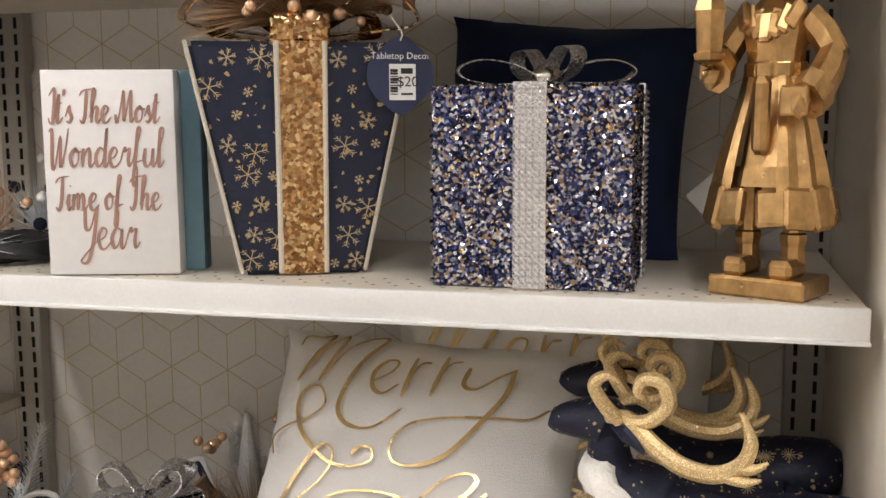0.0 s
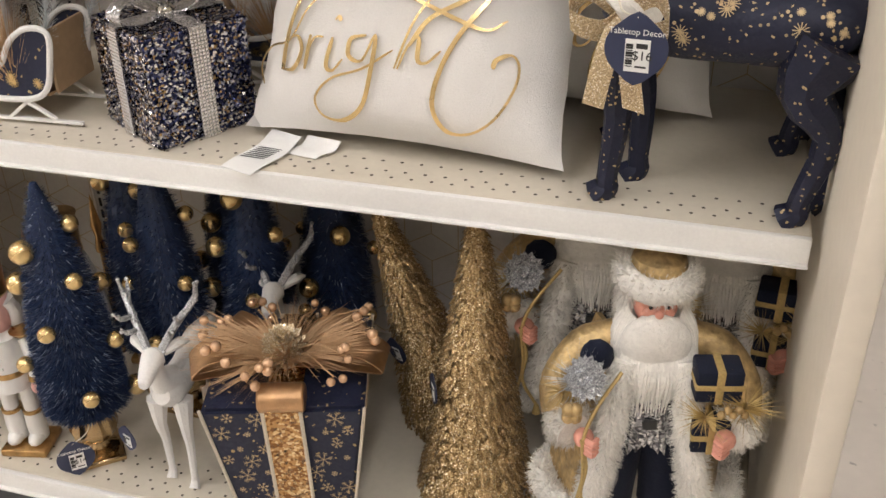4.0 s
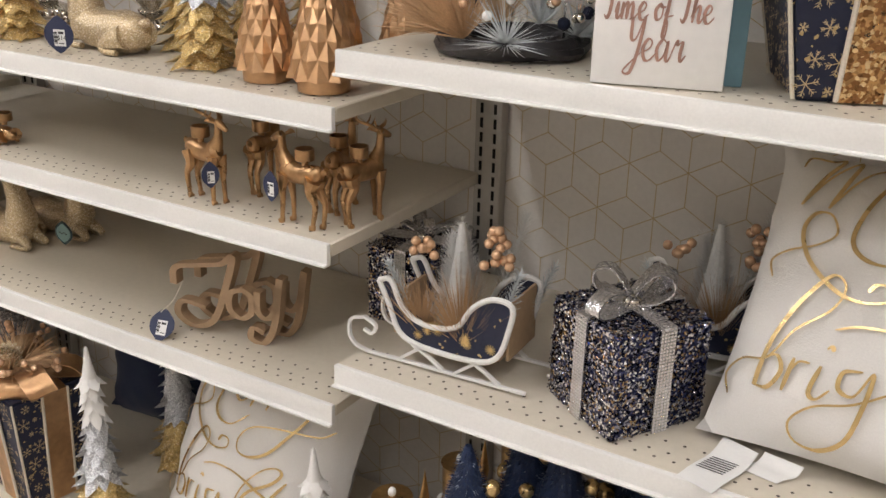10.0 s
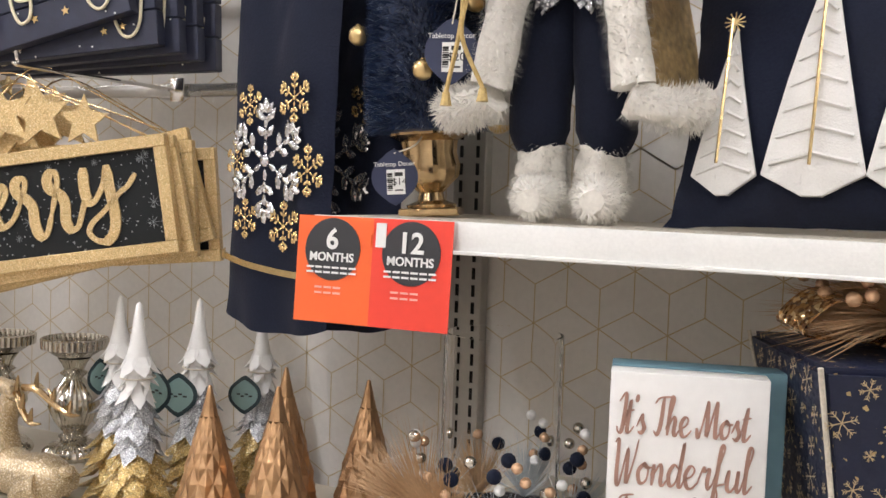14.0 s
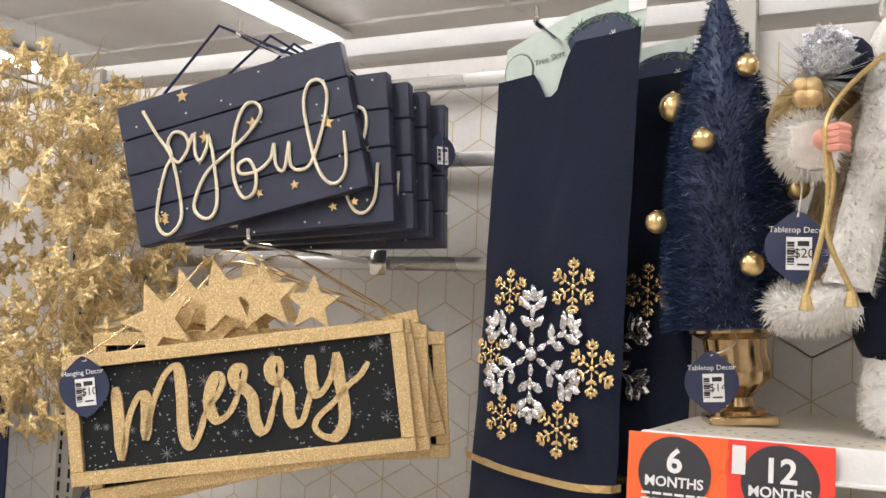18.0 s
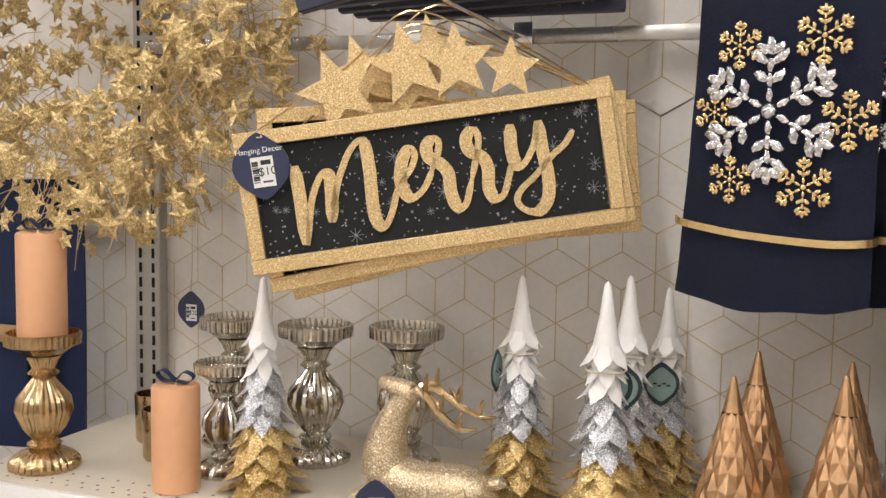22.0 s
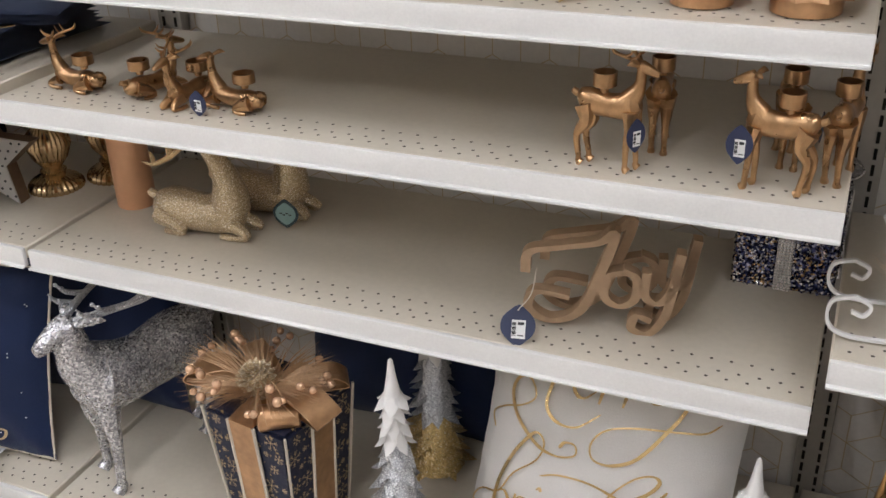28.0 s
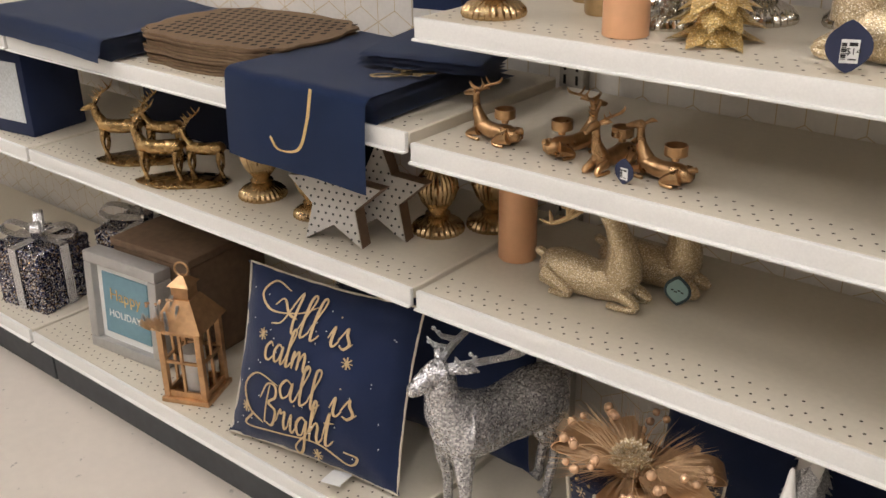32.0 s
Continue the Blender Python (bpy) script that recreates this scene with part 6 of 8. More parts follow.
def carol_singer():
    """A carved gilt figure in a flared coat on a base; one plain mesh."""
    bm = bmnew()
    box(bm, (0.127, 0.09, 0.02), (0, 0, 0.01), 0.003, seg=1)
    for s in (-1, 1):
        box(bm, (0.032, 0.058, 0.02), (s * 0.03, -0.016, 0.029), 0.006, seg=1)
        lathe(bm, [(0.017, 0.03), (0.015, 0.05), (0.0175, 0.056), (0.0175, 0.062), (0.014, 0.064), (0.017, 0.12)], 8, pose(s * 0.03, 0.002, 0))

    def cloth(rows, seg, flute, gap):
        rings = []
        for z, rx, ry in rows:
            ring = []
            for i in range(seg):
                a = 2 * math.pi * i / seg - math.pi / 2
                k = 1 + flute * (rx / 0.07) * (0.5 * math.cos(7 * a + 1) + 0.5 * math.cos(11 * a) + 0.5 * (i % 2))
                ring.append(bm.verts.new((rx * k * math.cos(a), ry * k * math.sin(a), z)))
            rings.append(ring)
        for j, (a, b) in enumerate(zip(rings, rings[1:])):
            for i in range(seg):
                if min(i, seg - 1 - i) >= gap(j):
                    bm.faces.new((a[i], a[(i + 1) % seg], b[(i + 1) % seg], b[i]))

    # skirt of the coat, open in front, over an inner skirt
    cloth([(0.098, 0.074, 0.064), (0.13, 0.066, 0.057), (0.165, 0.055, 0.047), (0.195, 0.044, 0.037), (0.223, 0.037, 0.03)], 30, 0.09, lambda j: (2, 1, 1, 0)[j])
    cloth([(0.11, 0.062, 0.052), (0.16, 0.05, 0.042), (0.22, 0.034, 0.028)], 24, 0.07, lambda j: 0)
    for k in range(13):
        a = -math.pi / 2 + 2 * math.pi * (k + 0.75) / 13.5
        q = Matrix.Translation((0.073 * math.cos(a), 0.063 * math.sin(a), 0.09)) @ Matrix.Rotation(a, 4, "Z")
        box(bm, (0.016, 0.037 + 0.004 * (k % 2), 0.036 + 0.004 * (k % 3)), (0, 0, 0), 0.004, m=q @ pose(0, 0, 0, 4 * (-1) ** k, -14, 0), seg=1)
    # body, belt, buckle, collar
    lathe(bm, [(0.036, 0.218), (0.038, 0.24), (0.044, 0.262), (0.044, 0.275), (0.02, 0.292)], 10, Matrix.Diagonal((1, 0.82, 1, 1)))
    lathe(bm, [(0.0375, 0.214), (0.0395, 0.216), (0.0395, 0.228), (0.0375, 0.23)], 16, Matrix.Diagonal((1, 0.85, 1, 1)))
    box(bm, (0.02, 0.006, 0.016), (0, -0.035, 0.222), 0.002, seg=1)
    box(bm, (0.02, 0.02, 0.075), (-0.004, -0.034, 0.185), 0.006, m=pose(0, 0, 0, 8, 4, 0), seg=1)
    for k in range(7):
        box(bm, (0.017, 0.01, 0.03), (0, 0, 0), 0.003, m=pose((k - 3) * 0.011, -0.034 + 0.003 * abs(k - 3), 0.274 - 0.004 * (3 - abs(k - 3)), -20, (k - 3) * 12, (k - 3) * 9), seg=1)
    # arms: one lifts a lantern, the other holds a book
    tube(bm, [(-0.04, 0, 0.272), (-0.064, -0.006, 0.24), (-0.062, -0.034, 0.222)], [0.016, 0.018, 0.019], 7, smooth=2)
    tube(bm, [(-0.061, -0.03, 0.228), (-0.06, -0.046, 0.218)], [0.022, 0.021], 8)
    ball(bm, (-0.06, -0.056, 0.216), 0.013, 1)
    lathe(bm, [(0.005, 0.225), (0.02, 0.232), (0.022, 0.238), (0.017, 0.24), (0.02, 0.275), (0.022, 0.279), (0.013, 0.3), (0.005, 0.315), (0.006, 0.32), (0, 0.328)], 6, pose(-0.062, -0.06, 0))
    tube(bm, [(0.04, 0, 0.272), (0.07, 0.004, 0.238), (0.062, -0.03, 0.2)], [0.016, 0.019, 0.02], 7, smooth=2)
    tube(bm, [(0.063, -0.026, 0.204), (0.058, -0.042, 0.192)], [0.024, 0.022], 8)
    box(bm, (0.034, 0.01, 0.028), (0.048, -0.056, 0.192), 0.002, m=None, seg=1)
    ball(bm, (0.054, -0.054, 0.188), 0.014, 1)
    # head and top hat
    ball(bm, (0, -0.004, 0.305), 0.02, 2, 0, (0.9, 1, 1.1))
    lathe(bm, [(0.036, 0.313), (0.038, 0.316), (0.023, 0.319), (0.022, 0.334), (0, 0.335)], 12)
    return tagged(place(part("carol_singer_statue", bm, GOLD, None, "", False), pose(1.132, 0.075, S3, 0, 0, -26) @ Matrix.Diagonal((0.76, 0.78, 0.98, 1))), "carved gilt carol singer statue in a flared coat", "statue")


carol_singer()

# lower shelf of the end bay


def sleigh(m, label):
    t = thing("sleigh", m, label, "sleigh", "navy sleighs")
    top = [(-0.105, 0.125), (-0.085, 0.128), (-0.065, 0.09), (-0.03, 0.072), (0.02, 0.08), (0.045, 0.115), (0.075, 0.135), (0.105, 0.13)]
    bot = [(0.1, 0.09), (0.085, 0.05), (0.05, 0.035), (-0.03, 0.036), (-0.07, 0.05), (-0.088, 0.09)]
    for y, nm in ((-0.05, "side"), (0.044, "side")):
        bm = bmnew()
        slab(bm, top + bot, 0.006, pose(0, y, 0))
        sd = part(nm, bm, STARRY, t, "navy side panel with gold snowflakes")
        bm = bmnew()
        for k in range(9):
            cx, cz, r = RNG.uniform(-0.06, 0.08), RNG.uniform(0.05, 0.075), 0.008
            for a in range(0, 180, 30):
                dx, dz = r * math.cos(radians(a)), r * math.sin(radians(a))
                tube(bm, [(cx - dx, y - 0.001, cz - dz), (cx + dx, y - 0.001, cz + dz)], 0.0007, 4)
        part("snowflake_print", bm, FOIL, sd)
        bm = bmnew()
        loop = [(x, y - 0.001, z) for x, z in top + bot]
        tube(bm, loop + loop[:1], 0.0042, 8, smooth=4)
        part("rope_edge", bm, mat("white_rope", (0.78, 0.77, 0.75), 0.9, 0, 300, 0.1, 0.6) if "white_rope" not in MATS else MATS["white_rope"], sd, "white fluffy cord edge")
        bm = bmnew()
        sc = [(-0.125 + 0.016 * math.cos(a), y, 0.04 + 0.016 * math.sin(a)) for a in np.linspace(-4.4, 1.2, 12)]
        ribbon(bm, [(-0.13, y, 0.06), (-0.155, y, 0.05), (-0.155, y, 0.02), (-0.13, y, 0.006), (-0.06, y, 0.006), (0.06, y, 0.006), (0.13, y, 0.006)], 0.006, 0.004, (0, 1, 0))
        ribbon(bm, [(-0.13, y, 0.06), (-0.112, y, 0.05), (-0.118, y, 0.036), (-0.132, y, 0.04)], 0.006, 0.004, (0, 1, 0))
        for x in (-0.04, 0.05):
            ribbon(bm, [(x - 0.03, y, 0.008), (x, y, 0.03), (x + 0.02, y, 0.038)], 0.006, 0.004, (0, 1, 0))
            ribbon(bm, [(x + 0.04, y, 0.008), (x + 0.015, y, 0.024), (x - 0.01, y, 0.036)], 0.006, 0.004, (0, 1, 0))
        part("runner", bm, WHITEPL, t, "pale scrolled runner")
    bm = bmnew()
    box(bm, (0.16, 0.09, 0.004), (0.005, 0, 0.042))
    box(bm, (0.004, 0.09, 0.085), (0.098, 0, 0.088), m=None)
    box(bm, (0.004, 0.09, 0.06), (-0.082, 0, 0.075))
    part("tub", bm, WOOD, t, "tan wooden tub")
    bm = bmnew()
    shape = lambda f: (0.04 * (1 - f) ** 0.7 + 0.005, 0.05 + 0.175 * f)
    for k in range(4200):
        f = 1 - math.sqrt(RNG.random())
        r, z = shape(f)
        a = 2.399 * k
        d = Vector((math.cos(a), math.sin(a), 0.55))
        p, w = Vector((0, 0, z)), Vector((-math.sin(a), math.cos(a), 0)) * 0.001
        fc = bm.faces.new([bm.verts.new(p + w), bm.verts.new(p - w), bm.verts.new(p + d * r * RNG.uniform(0.8, 1.2))])
        fc.material_index = 1 if f > 0.15 else 0
    lathe(bm, [(0.02, 0.05), (0.022, 0.09), (0.013, 0.15), (0.004, 0.215)], 10, slot=1)
    part("frosted_tree", bm, [SPRUCE, WHITEPL], t, "small frosted white tree", False)
    greenery(t, (0.005, 0.0, 0.06), 0.17, 0.09, 0.175, 24)
    return t


sleigh(pose(0.146, 0.103, S2, 0, 0, 3), "navy sleigh with white edging filled with frosted greenery and berries")
sleigh(pose(0.45, 0.31, S2, 0, 0, 8), "navy sleigh with frosted greenery behind the gift box")
sequin_box(pose(0.398, 0.117, S2, 0, 0, 58), 0.147, "cube gift box in navy sequins with a silver rhinestone bow")
merry_pillow(pose(0.722, 0.075, S2 + 0.014, -32, 0, -4), "white pillow with gold merry and bright handwriting and a care label")
merry_pillow(pose(0.881, 0.272, S2 + 0.012, -8, 0, 0), "white gold-lettered pillow standing behind another pillow")


def navy_deer(m, label, tag):
    L = 0.27
    t = stag(m, L, STARRYDEER, label, "navy reindeer", antlers=False, fat=1.12, face=0.82, chin=0.25, drop=0.11, limb=1.2, skull=1.25)
    for s in (-1, 1):
        bm = bmnew()
        y = s * 0.045
        # main beam, brow curl, inner curl and tines
        tube(bm, [(0.118, y * 0.5, 0.312), (0.09, y * 0.9, 0.318), (0.055, y * 1.3, 0.292), (0.02, y * 1.6, 0.274), (-0.02, y * 1.8, 0.27), (-0.05, y * 1.9, 0.286), (-0.062, y * 1.9, 0.315), (-0.05, y * 1.8, 0.35)], [0.008, 0.011, 0.012, 0.012, 0.0115, 0.0105, 0.009, 0.003], 8, smooth=5)
        tube(bm, [(0.1, y * 0.9, 0.315), (0.118, y * 1.1, 0.335), (0.132, y * 1.2, 0.362), (0.118, y * 1.2, 0.376), (0.1, y * 1.2, 0.37)], [0.01, 0.01, 0.009, 0.007, 0.003], 8, smooth=5)
        tube(bm, [(0.085, y * 1.0, 0.315), (0.06, y * 1.2, 0.322), (0.038, y * 1.3, 0.345), (0.045, y * 1.3, 0.372), (0.068, y * 1.3, 0.376), (0.076, y * 1.3, 0.36), (0.068, y * 1.3, 0.352)], [0.01, 0.01, 0.0105, 0.01, 0.009, 0.007, 0.004], 8, smooth=5)
        tube(bm, [(-0.045, y * 1.9, 0.283), (-0.066, y * 2, 0.285), (-0.082, y * 2.1, 0.296)], [0.009, 0.007, 0.002], 8, smooth=4)
        tube(bm, [(-0.03, y * 1.9, 0.272), (-0.055, y * 2, 0.268), (-0.075, y * 2.1, 0.274)], [0.009, 0.007, 0.002], 8, smooth=4)
        root = Vector((0.12, y * 0.5, 0.305))
        for v in bm.verts:
            v.co = root + (v.co - root) * 0.78 + Vector((0, 0, 0.014))
        part("antler", bm, GGLIT, t, "curled gold glitter antler")
    bm = bmnew()
    for k in range(90):
        x, phi, r, side = RNG.uniform(-0.12, 0.1), RNG.uniform(-0.6, 0.9), RNG.choice((0.0016, 0.0016, 0.002, 0.0045, 0.0085)), RNG.choice((1, 1, -1))
        nrm = Vector((0, side * math.cos(phi), math.sin(phi)))
        c, e1 = Vector((x, 0, 0.777 * L)) + nrm * 0.176 * L, Vector((1, 0, 0))
        e2 = nrm.cross(e1)
        for a in range(0, 180, 30):
            d = e1 * math.cos(radians(a)) + e2 * math.sin(radians(a))
            wv = d.cross(nrm) * 0.0005
            bm.faces.new([bm.verts.new(c + v) for v in (d * r - wv, d * r + wv, -d * r + wv, -d * r - wv)])
    tagged(part("snowflake_print", bm, GOLDPRINT, t, "gold printed snowflakes", False), kind="stuff")
    bm = bmnew()
    furry(bm, [(0.1 + 0.034 * math.cos(a), 0.05 * math.sin(a), 0.238 + 0.026 * math.cos(a)) for a in np.linspace(0, 2 * math.pi, 13)], 0.018, 0, smooth=2)
    part("fur_collar", bm, FUR, t, "white fur collar")
    bm = bmnew()
    for s in (-1, 1):
        ribbon(bm, [(0.1, 0.05, 0.22), (0.1 + s * 0.035, 0.07, 0.25), (0.1 + s * 0.05, 0.075, 0.22), (0.1 + s * 0.02, 0.06, 0.205), (0.1, 0.05, 0.22)], 0.028, 0.0015, (0, 0.4, 1))
        ribbon(bm, [(0.1, 0.055, 0.22), (0.1 + s * 0.012, 0.07, 0.18), (0.1 + s * 0.022, 0.07, 0.125)], 0.024, 0.0015, (1, 0, 0.2))
    part("bow", bm, CGLIT, t, "gold mesh bow")
    if tag:
        swing(t, (0.075, 0.105, 0.205), "$16", "Tabletop Decor", 0.032, rz=180, cord=(0.1, 0.08, 0.245))
    return t


STARRYDEER = glitter("navy_snowflake_velvet", [(0, (0.009, 0.012, 0.034)), (0.92, (0.010, 0.013, 0.038)), (0.975, (0.5, 0.36, 0.18))], 0.0026, 0.5, 0.25, 0.2)
navy_deer(pose(1.1, 0.062, S2, 0, 0, 176), "navy velvet reindeer with gold snowflakes, gold antlers and a bow", True)
navy_deer(pose(1.088, 0.236, S2, 0, 0, 183), "navy velvet reindeer standing behind its twin", False)

# base shelf of the end bay
nutcracker(pose(0.112, -0.02, D, 0, 0, 12), 0.372, "white and gold nutcracker with a sceptre on a gold base")
nutcracker(pose(0.145, 0.119, D, 0, 0, 12), 0.365, "white and gold nutcracker behind the first one")
nutcracker(pose(0.181, 0.247, D, 0, 0, 12), 0.365, "white and gold nutcracker at the back")
brush_tree(pose(0.23, -0.008, D, 0, 0, 40), 0.48, "navy bottle brush tree with gold baubles standing in a gold urn", 14, 5200)
for k, (x, y) in enumerate(((0.31, 0.14), (0.235, 0.181), (0.436, 0.194), (0.355, 0.292), (0.526, 0.297))):
    brush_tree(pose(x, y, D, 0, 0, 50 * k), 0.465, "navy bottle brush tree with gold baubles in the back rows", 10, 2200, False)


def white_deer(m, label):
    t = stag(m, 0.212, FURSMOOTH, label, "white reindeer", horn=SGLIT, hs=0.85, fat=0.78, face=0.8, drop=0.1)
    swing(t, (0.09, -0.07, 0.09), "", "", 0.02, rz=60)
    return t


FURSMOOTH = mat("white_flock", (0.78, 0.77, 0.75), 0.95, 0, 260, 0.06, 0.4, 10, sheen=0.3)
white_deer(pose(0.377, 0.047, D, 0, 0, -80), "white flocked reindeer with sparkling silver antlers")
white_deer(pose(0.468, 0.245, D, 0, 0, -80), "white flocked reindeer behind the gift box")
gift_flare(pose(0.567, 0.026, D, 0, 0, 17), 0.162, 0.22, 0.225, "navy gift box with gold ribbon, pine cone and dried grass", GOLDSEQ, COPPER, crest=0.24)


def cone_tree(m, h, label):
    t = thing("cone_tree", m, label, "ornament tree", "gold tinsel cones")
    bm = bmnew()
    lathe(bm, [(h * 0.165, 0), (h * 0.17, h * 0.02), (h * 0.1, h * 0.45), (h * 0.012, h)], 24)
    for _ in range(2600):
        f = RNG.random() ** 1.4
        r, a = h * (0.168 * (1 - f) + 0.012), RNG.uniform(0, 6.28)
        p = Vector((r * math.cos(a), r * math.sin(a), h * f))
        d = Vector((math.cos(a) * 0.5, math.sin(a) * 0.5, -1)).normalized()
        e = Vector((-math.sin(a), math.cos(a), RNG.uniform(-0.4, 0.4))) * h * 0.011
        q = p + d * h * RNG.uniform(0.03, 0.055)
        bm.faces.new([bm.verts.new(v) for v in (p + d * 0.004, p.lerp(q, 0.5) + e, q + Vector((math.cos(a), math.sin(a), 0)) * 0.004, p.lerp(q, 0.5) - e)])
    part("tinsel_cone", bm, CONEGLIT, t, "", False)
    bm = bmnew()
    tube(bm, [(h * 0.088 * math.cos(a), h * 0.088 * math.sin(a), h * 0.52 + 0.006 * math.sin(a)) for a in np.linspace(0, 2 * math.pi, 25)], 0.0012, 5)
    part("tag_cord", bm, ROPE, t)
    swing(t, (-h * 0.12, -h * 0.07, h * 0.42), "", "", 0.022, rz=-60)
    return t


CONEGLIT = glitter("bronze_gold_tinsel", [(0, (0.26, 0.165, 0.07)), (0.35, (0.44, 0.30, 0.14)), (0.75, (0.66, 0.49, 0.26)), (0.93, (1, 0.85, 0.6))], 0.0018, 0.35, 0.6)
cone_tree(pose(0.822, 0.088, D), 0.455, "tall gold glitter tinsel cone tree with a cord")
cone_tree(pose(0.74, 0.228, D + 0.004, -4, -14, 30), 0.40, "gold glitter tinsel cone tree leaning over")
santa(pose(1.06, 0.02, D, 0, 0, 14) @ Matrix.Diagonal((0.88, 0.9, 0.985, 1)), 0.475, "white-bearded santa doll holding a parcel and a posy")
santa(pose(0.962, 0.228, D, 0, 0, 8), 0.47, "santa doll standing in the back row")
santa(pose(1.145, 0.243, D, 0, 0, -6), 0.468, "santa doll at the back of the base shelf")

# shelf with candle holders and trees, second bay
for x, y, h, note in ((-0.196, 0.1, 0.217, "shiny copper faceted ornament tree near the shelf front"), (-0.083, 0.092, 0.23, "shiny copper faceted ornament tree at the shelf end"), (-0.178, 0.24, 0.222, "copper faceted tree in the second row"), (-0.07, 0.285, 0.21, "copper faceted tree near the back panel")):
    facet_tree(pose(x, y, B3, 0, 0, 100 * x), h, note)
for x, y, h, g, note in ((-0.793, 0.117, 0.29, False, "resin fir tree shading from white to silver to gold"), (-0.471, 0.22, 0.3, 3, "white, silver and gold resin fir tree with a green tag"), (-0.341, 0.123, 0.309, 1, "white-topped resin fir tree with silver and gold branches"), (-0.335, 0.24, 0.305, 2, "white, silver and gold resin fir tree behind its twin"), (-0.3, 0.345, 0.28, 2, "white, silver and gold fir tree at the back")):
    snow_tree(pose(x, y, B3, 0, 0, 12), h, note, g)
stag(pose(-0.566, 0.125, B3, 0, 0, 176), 0.165, CGLIT, "champagne glitter reindeer lying down, tagged $14", "glitter reindeer", True, tag=((0.029, 0.076, 0.032), "$14", 0.026, 206), fat=1.1, bent=True, horn=GHOLD)
candle(pose(-0.91, 0.089, B3), 0.032, 0.143, "copper pillar candle tied with a navy bow")
for x, y, h in ((-0.887, 0.172, 0.16), (-0.8, 0.278, 0.205), (-0.673, 0.32, 0.205), (-0.958, 0.31, 0.2)):
    holder(pose(x, y, B3), h, SILVER, "silver mercury glass candle holder with fluted body", "silver candle holders")
holder(pose(-1.138, 0.096, B3), 0.195, GHOLD, "gold mercury glass candle holder carrying a candle", "gold candle holders")
candle(pose(-1.138, 0.096, B3 + 0.182), 0.034, 0.155, "copper pillar candle on a gold holder")
vt = thing("votive_glass", pose(-1.082, 0.273, B3), "smoky gold mottled votive glass", "votive glass", "votive glasses")
bm = bmnew()
lathe(bm, [(0.026, 0), (0.028, 0.004), (0.03, 0.075), (0.027, 0.075), (0.025, 0.006), (0, 0.006)], 28)
part("cup", bm, GHOLD, vt)
copy_thing(vt, pose(-1.011, 0.197, B3))

# copper deer, second shelf
for x, y, rz, note in ((-1.122, 0.078, 175, "small copper reindeer candle holder lying down"), (-0.994, 0.1, 72, "small copper reindeer lying with a candle cup"), (-0.916, 0.083, 262, "small copper reindeer lying, turned to the aisle"), (-0.834, 0.077, 172, "small copper reindeer lying with a price tag")):
    stag(pose(x, y, B2, 0, 0, rz), 0.087, AGED, note, "lying copper reindeer", True, "tag" not in note, hs=0.45, cup=True, fat=0.8, tag=((0.03, 0.045, 0.018), "", 0.016, 180) if "tag" in note else None)
for x, y, rz, tg_, note in ((-0.281, 0.046, -8, ((0.05, -0.03, 0.05), "", 0.016, 60), "standing copper deer with a candle cup and green tag"), (-0.089, 0.04, 176, ((0.045, 0.028, 0.052), "", 0.018, 180), "standing copper deer with a price tag at its neck"), (-0.086, 0.135, 100, None, "standing copper deer facing the panel"), (-0.024, 0.105, 80, ((0.0, 0.03, 0.05), "", 0.015, 180), "standing copper reindeer at the shelf end"), (-0.24, 0.136, 100, None, "standing copper deer in the second row")):
    stag(pose(x, y, B2, 0, 0, rz) @ Matrix.Diagonal((0.84, 0.84, 1.1, 1)), 0.092, AGED, note, "standing copper reindeer", False, note.endswith("end") or "green" in note or "panel" in note or "second" in note, cup=True, tag=tg_, hs=0.45, fat=1.1, limb=1.2)

# joy signs and glitter deer, first shelf


def joy_sign(m, label, tag):
    t = thing("joy_sign", m, label, "word sign", "joy signs")
    bm = bmnew()
    stroke(bm, [(-0.105, 0.085), (-0.10, 0.115), (-0.06, 0.125), (-0.01, 0.135), (0.012, 0.15), (-0.005, 0.09), (-0.03, 0.03), (-0.07, 0.012), (-0.10, 0.03), (-0.09, 0.055), (-0.045, 0.05)], 0.0115, 0.02)
    part("letter_j", bm, WOOD, t, "wooden letter J")
    bm = bmnew()
    stroke(bm, [(0.03, 0.095), (0.005, 0.085), (0.002, 0.055), (0.022, 0.042), (0.042, 0.055), (0.042, 0.085), (0.024, 0.096)], 0.0108, 0.02)
    part("letter_o", bm, WOOD, t)
    bm = bmnew()
    stroke(bm, [(0.055, 0.095), (0.055, 0.06), (0.072, 0.05), (0.088, 0.07), (0.098, 0.125)], 0.0108, 0.02)
    stroke(bm, [(0.095, 0.11), (0.085, 0.04), (0.065, 0.004), (0.04, 0.008), (0.045, 0.028), (0.065, 0.022)], 0.0108, 0.02)
    part("letter_y", bm, WOOD, t)
    if tag:
        swing(t, (-0.11, -0.035, 0.022), "", "", 0.024, rx=60, cord=(-0.09, 0.005, 0.09))
    return t


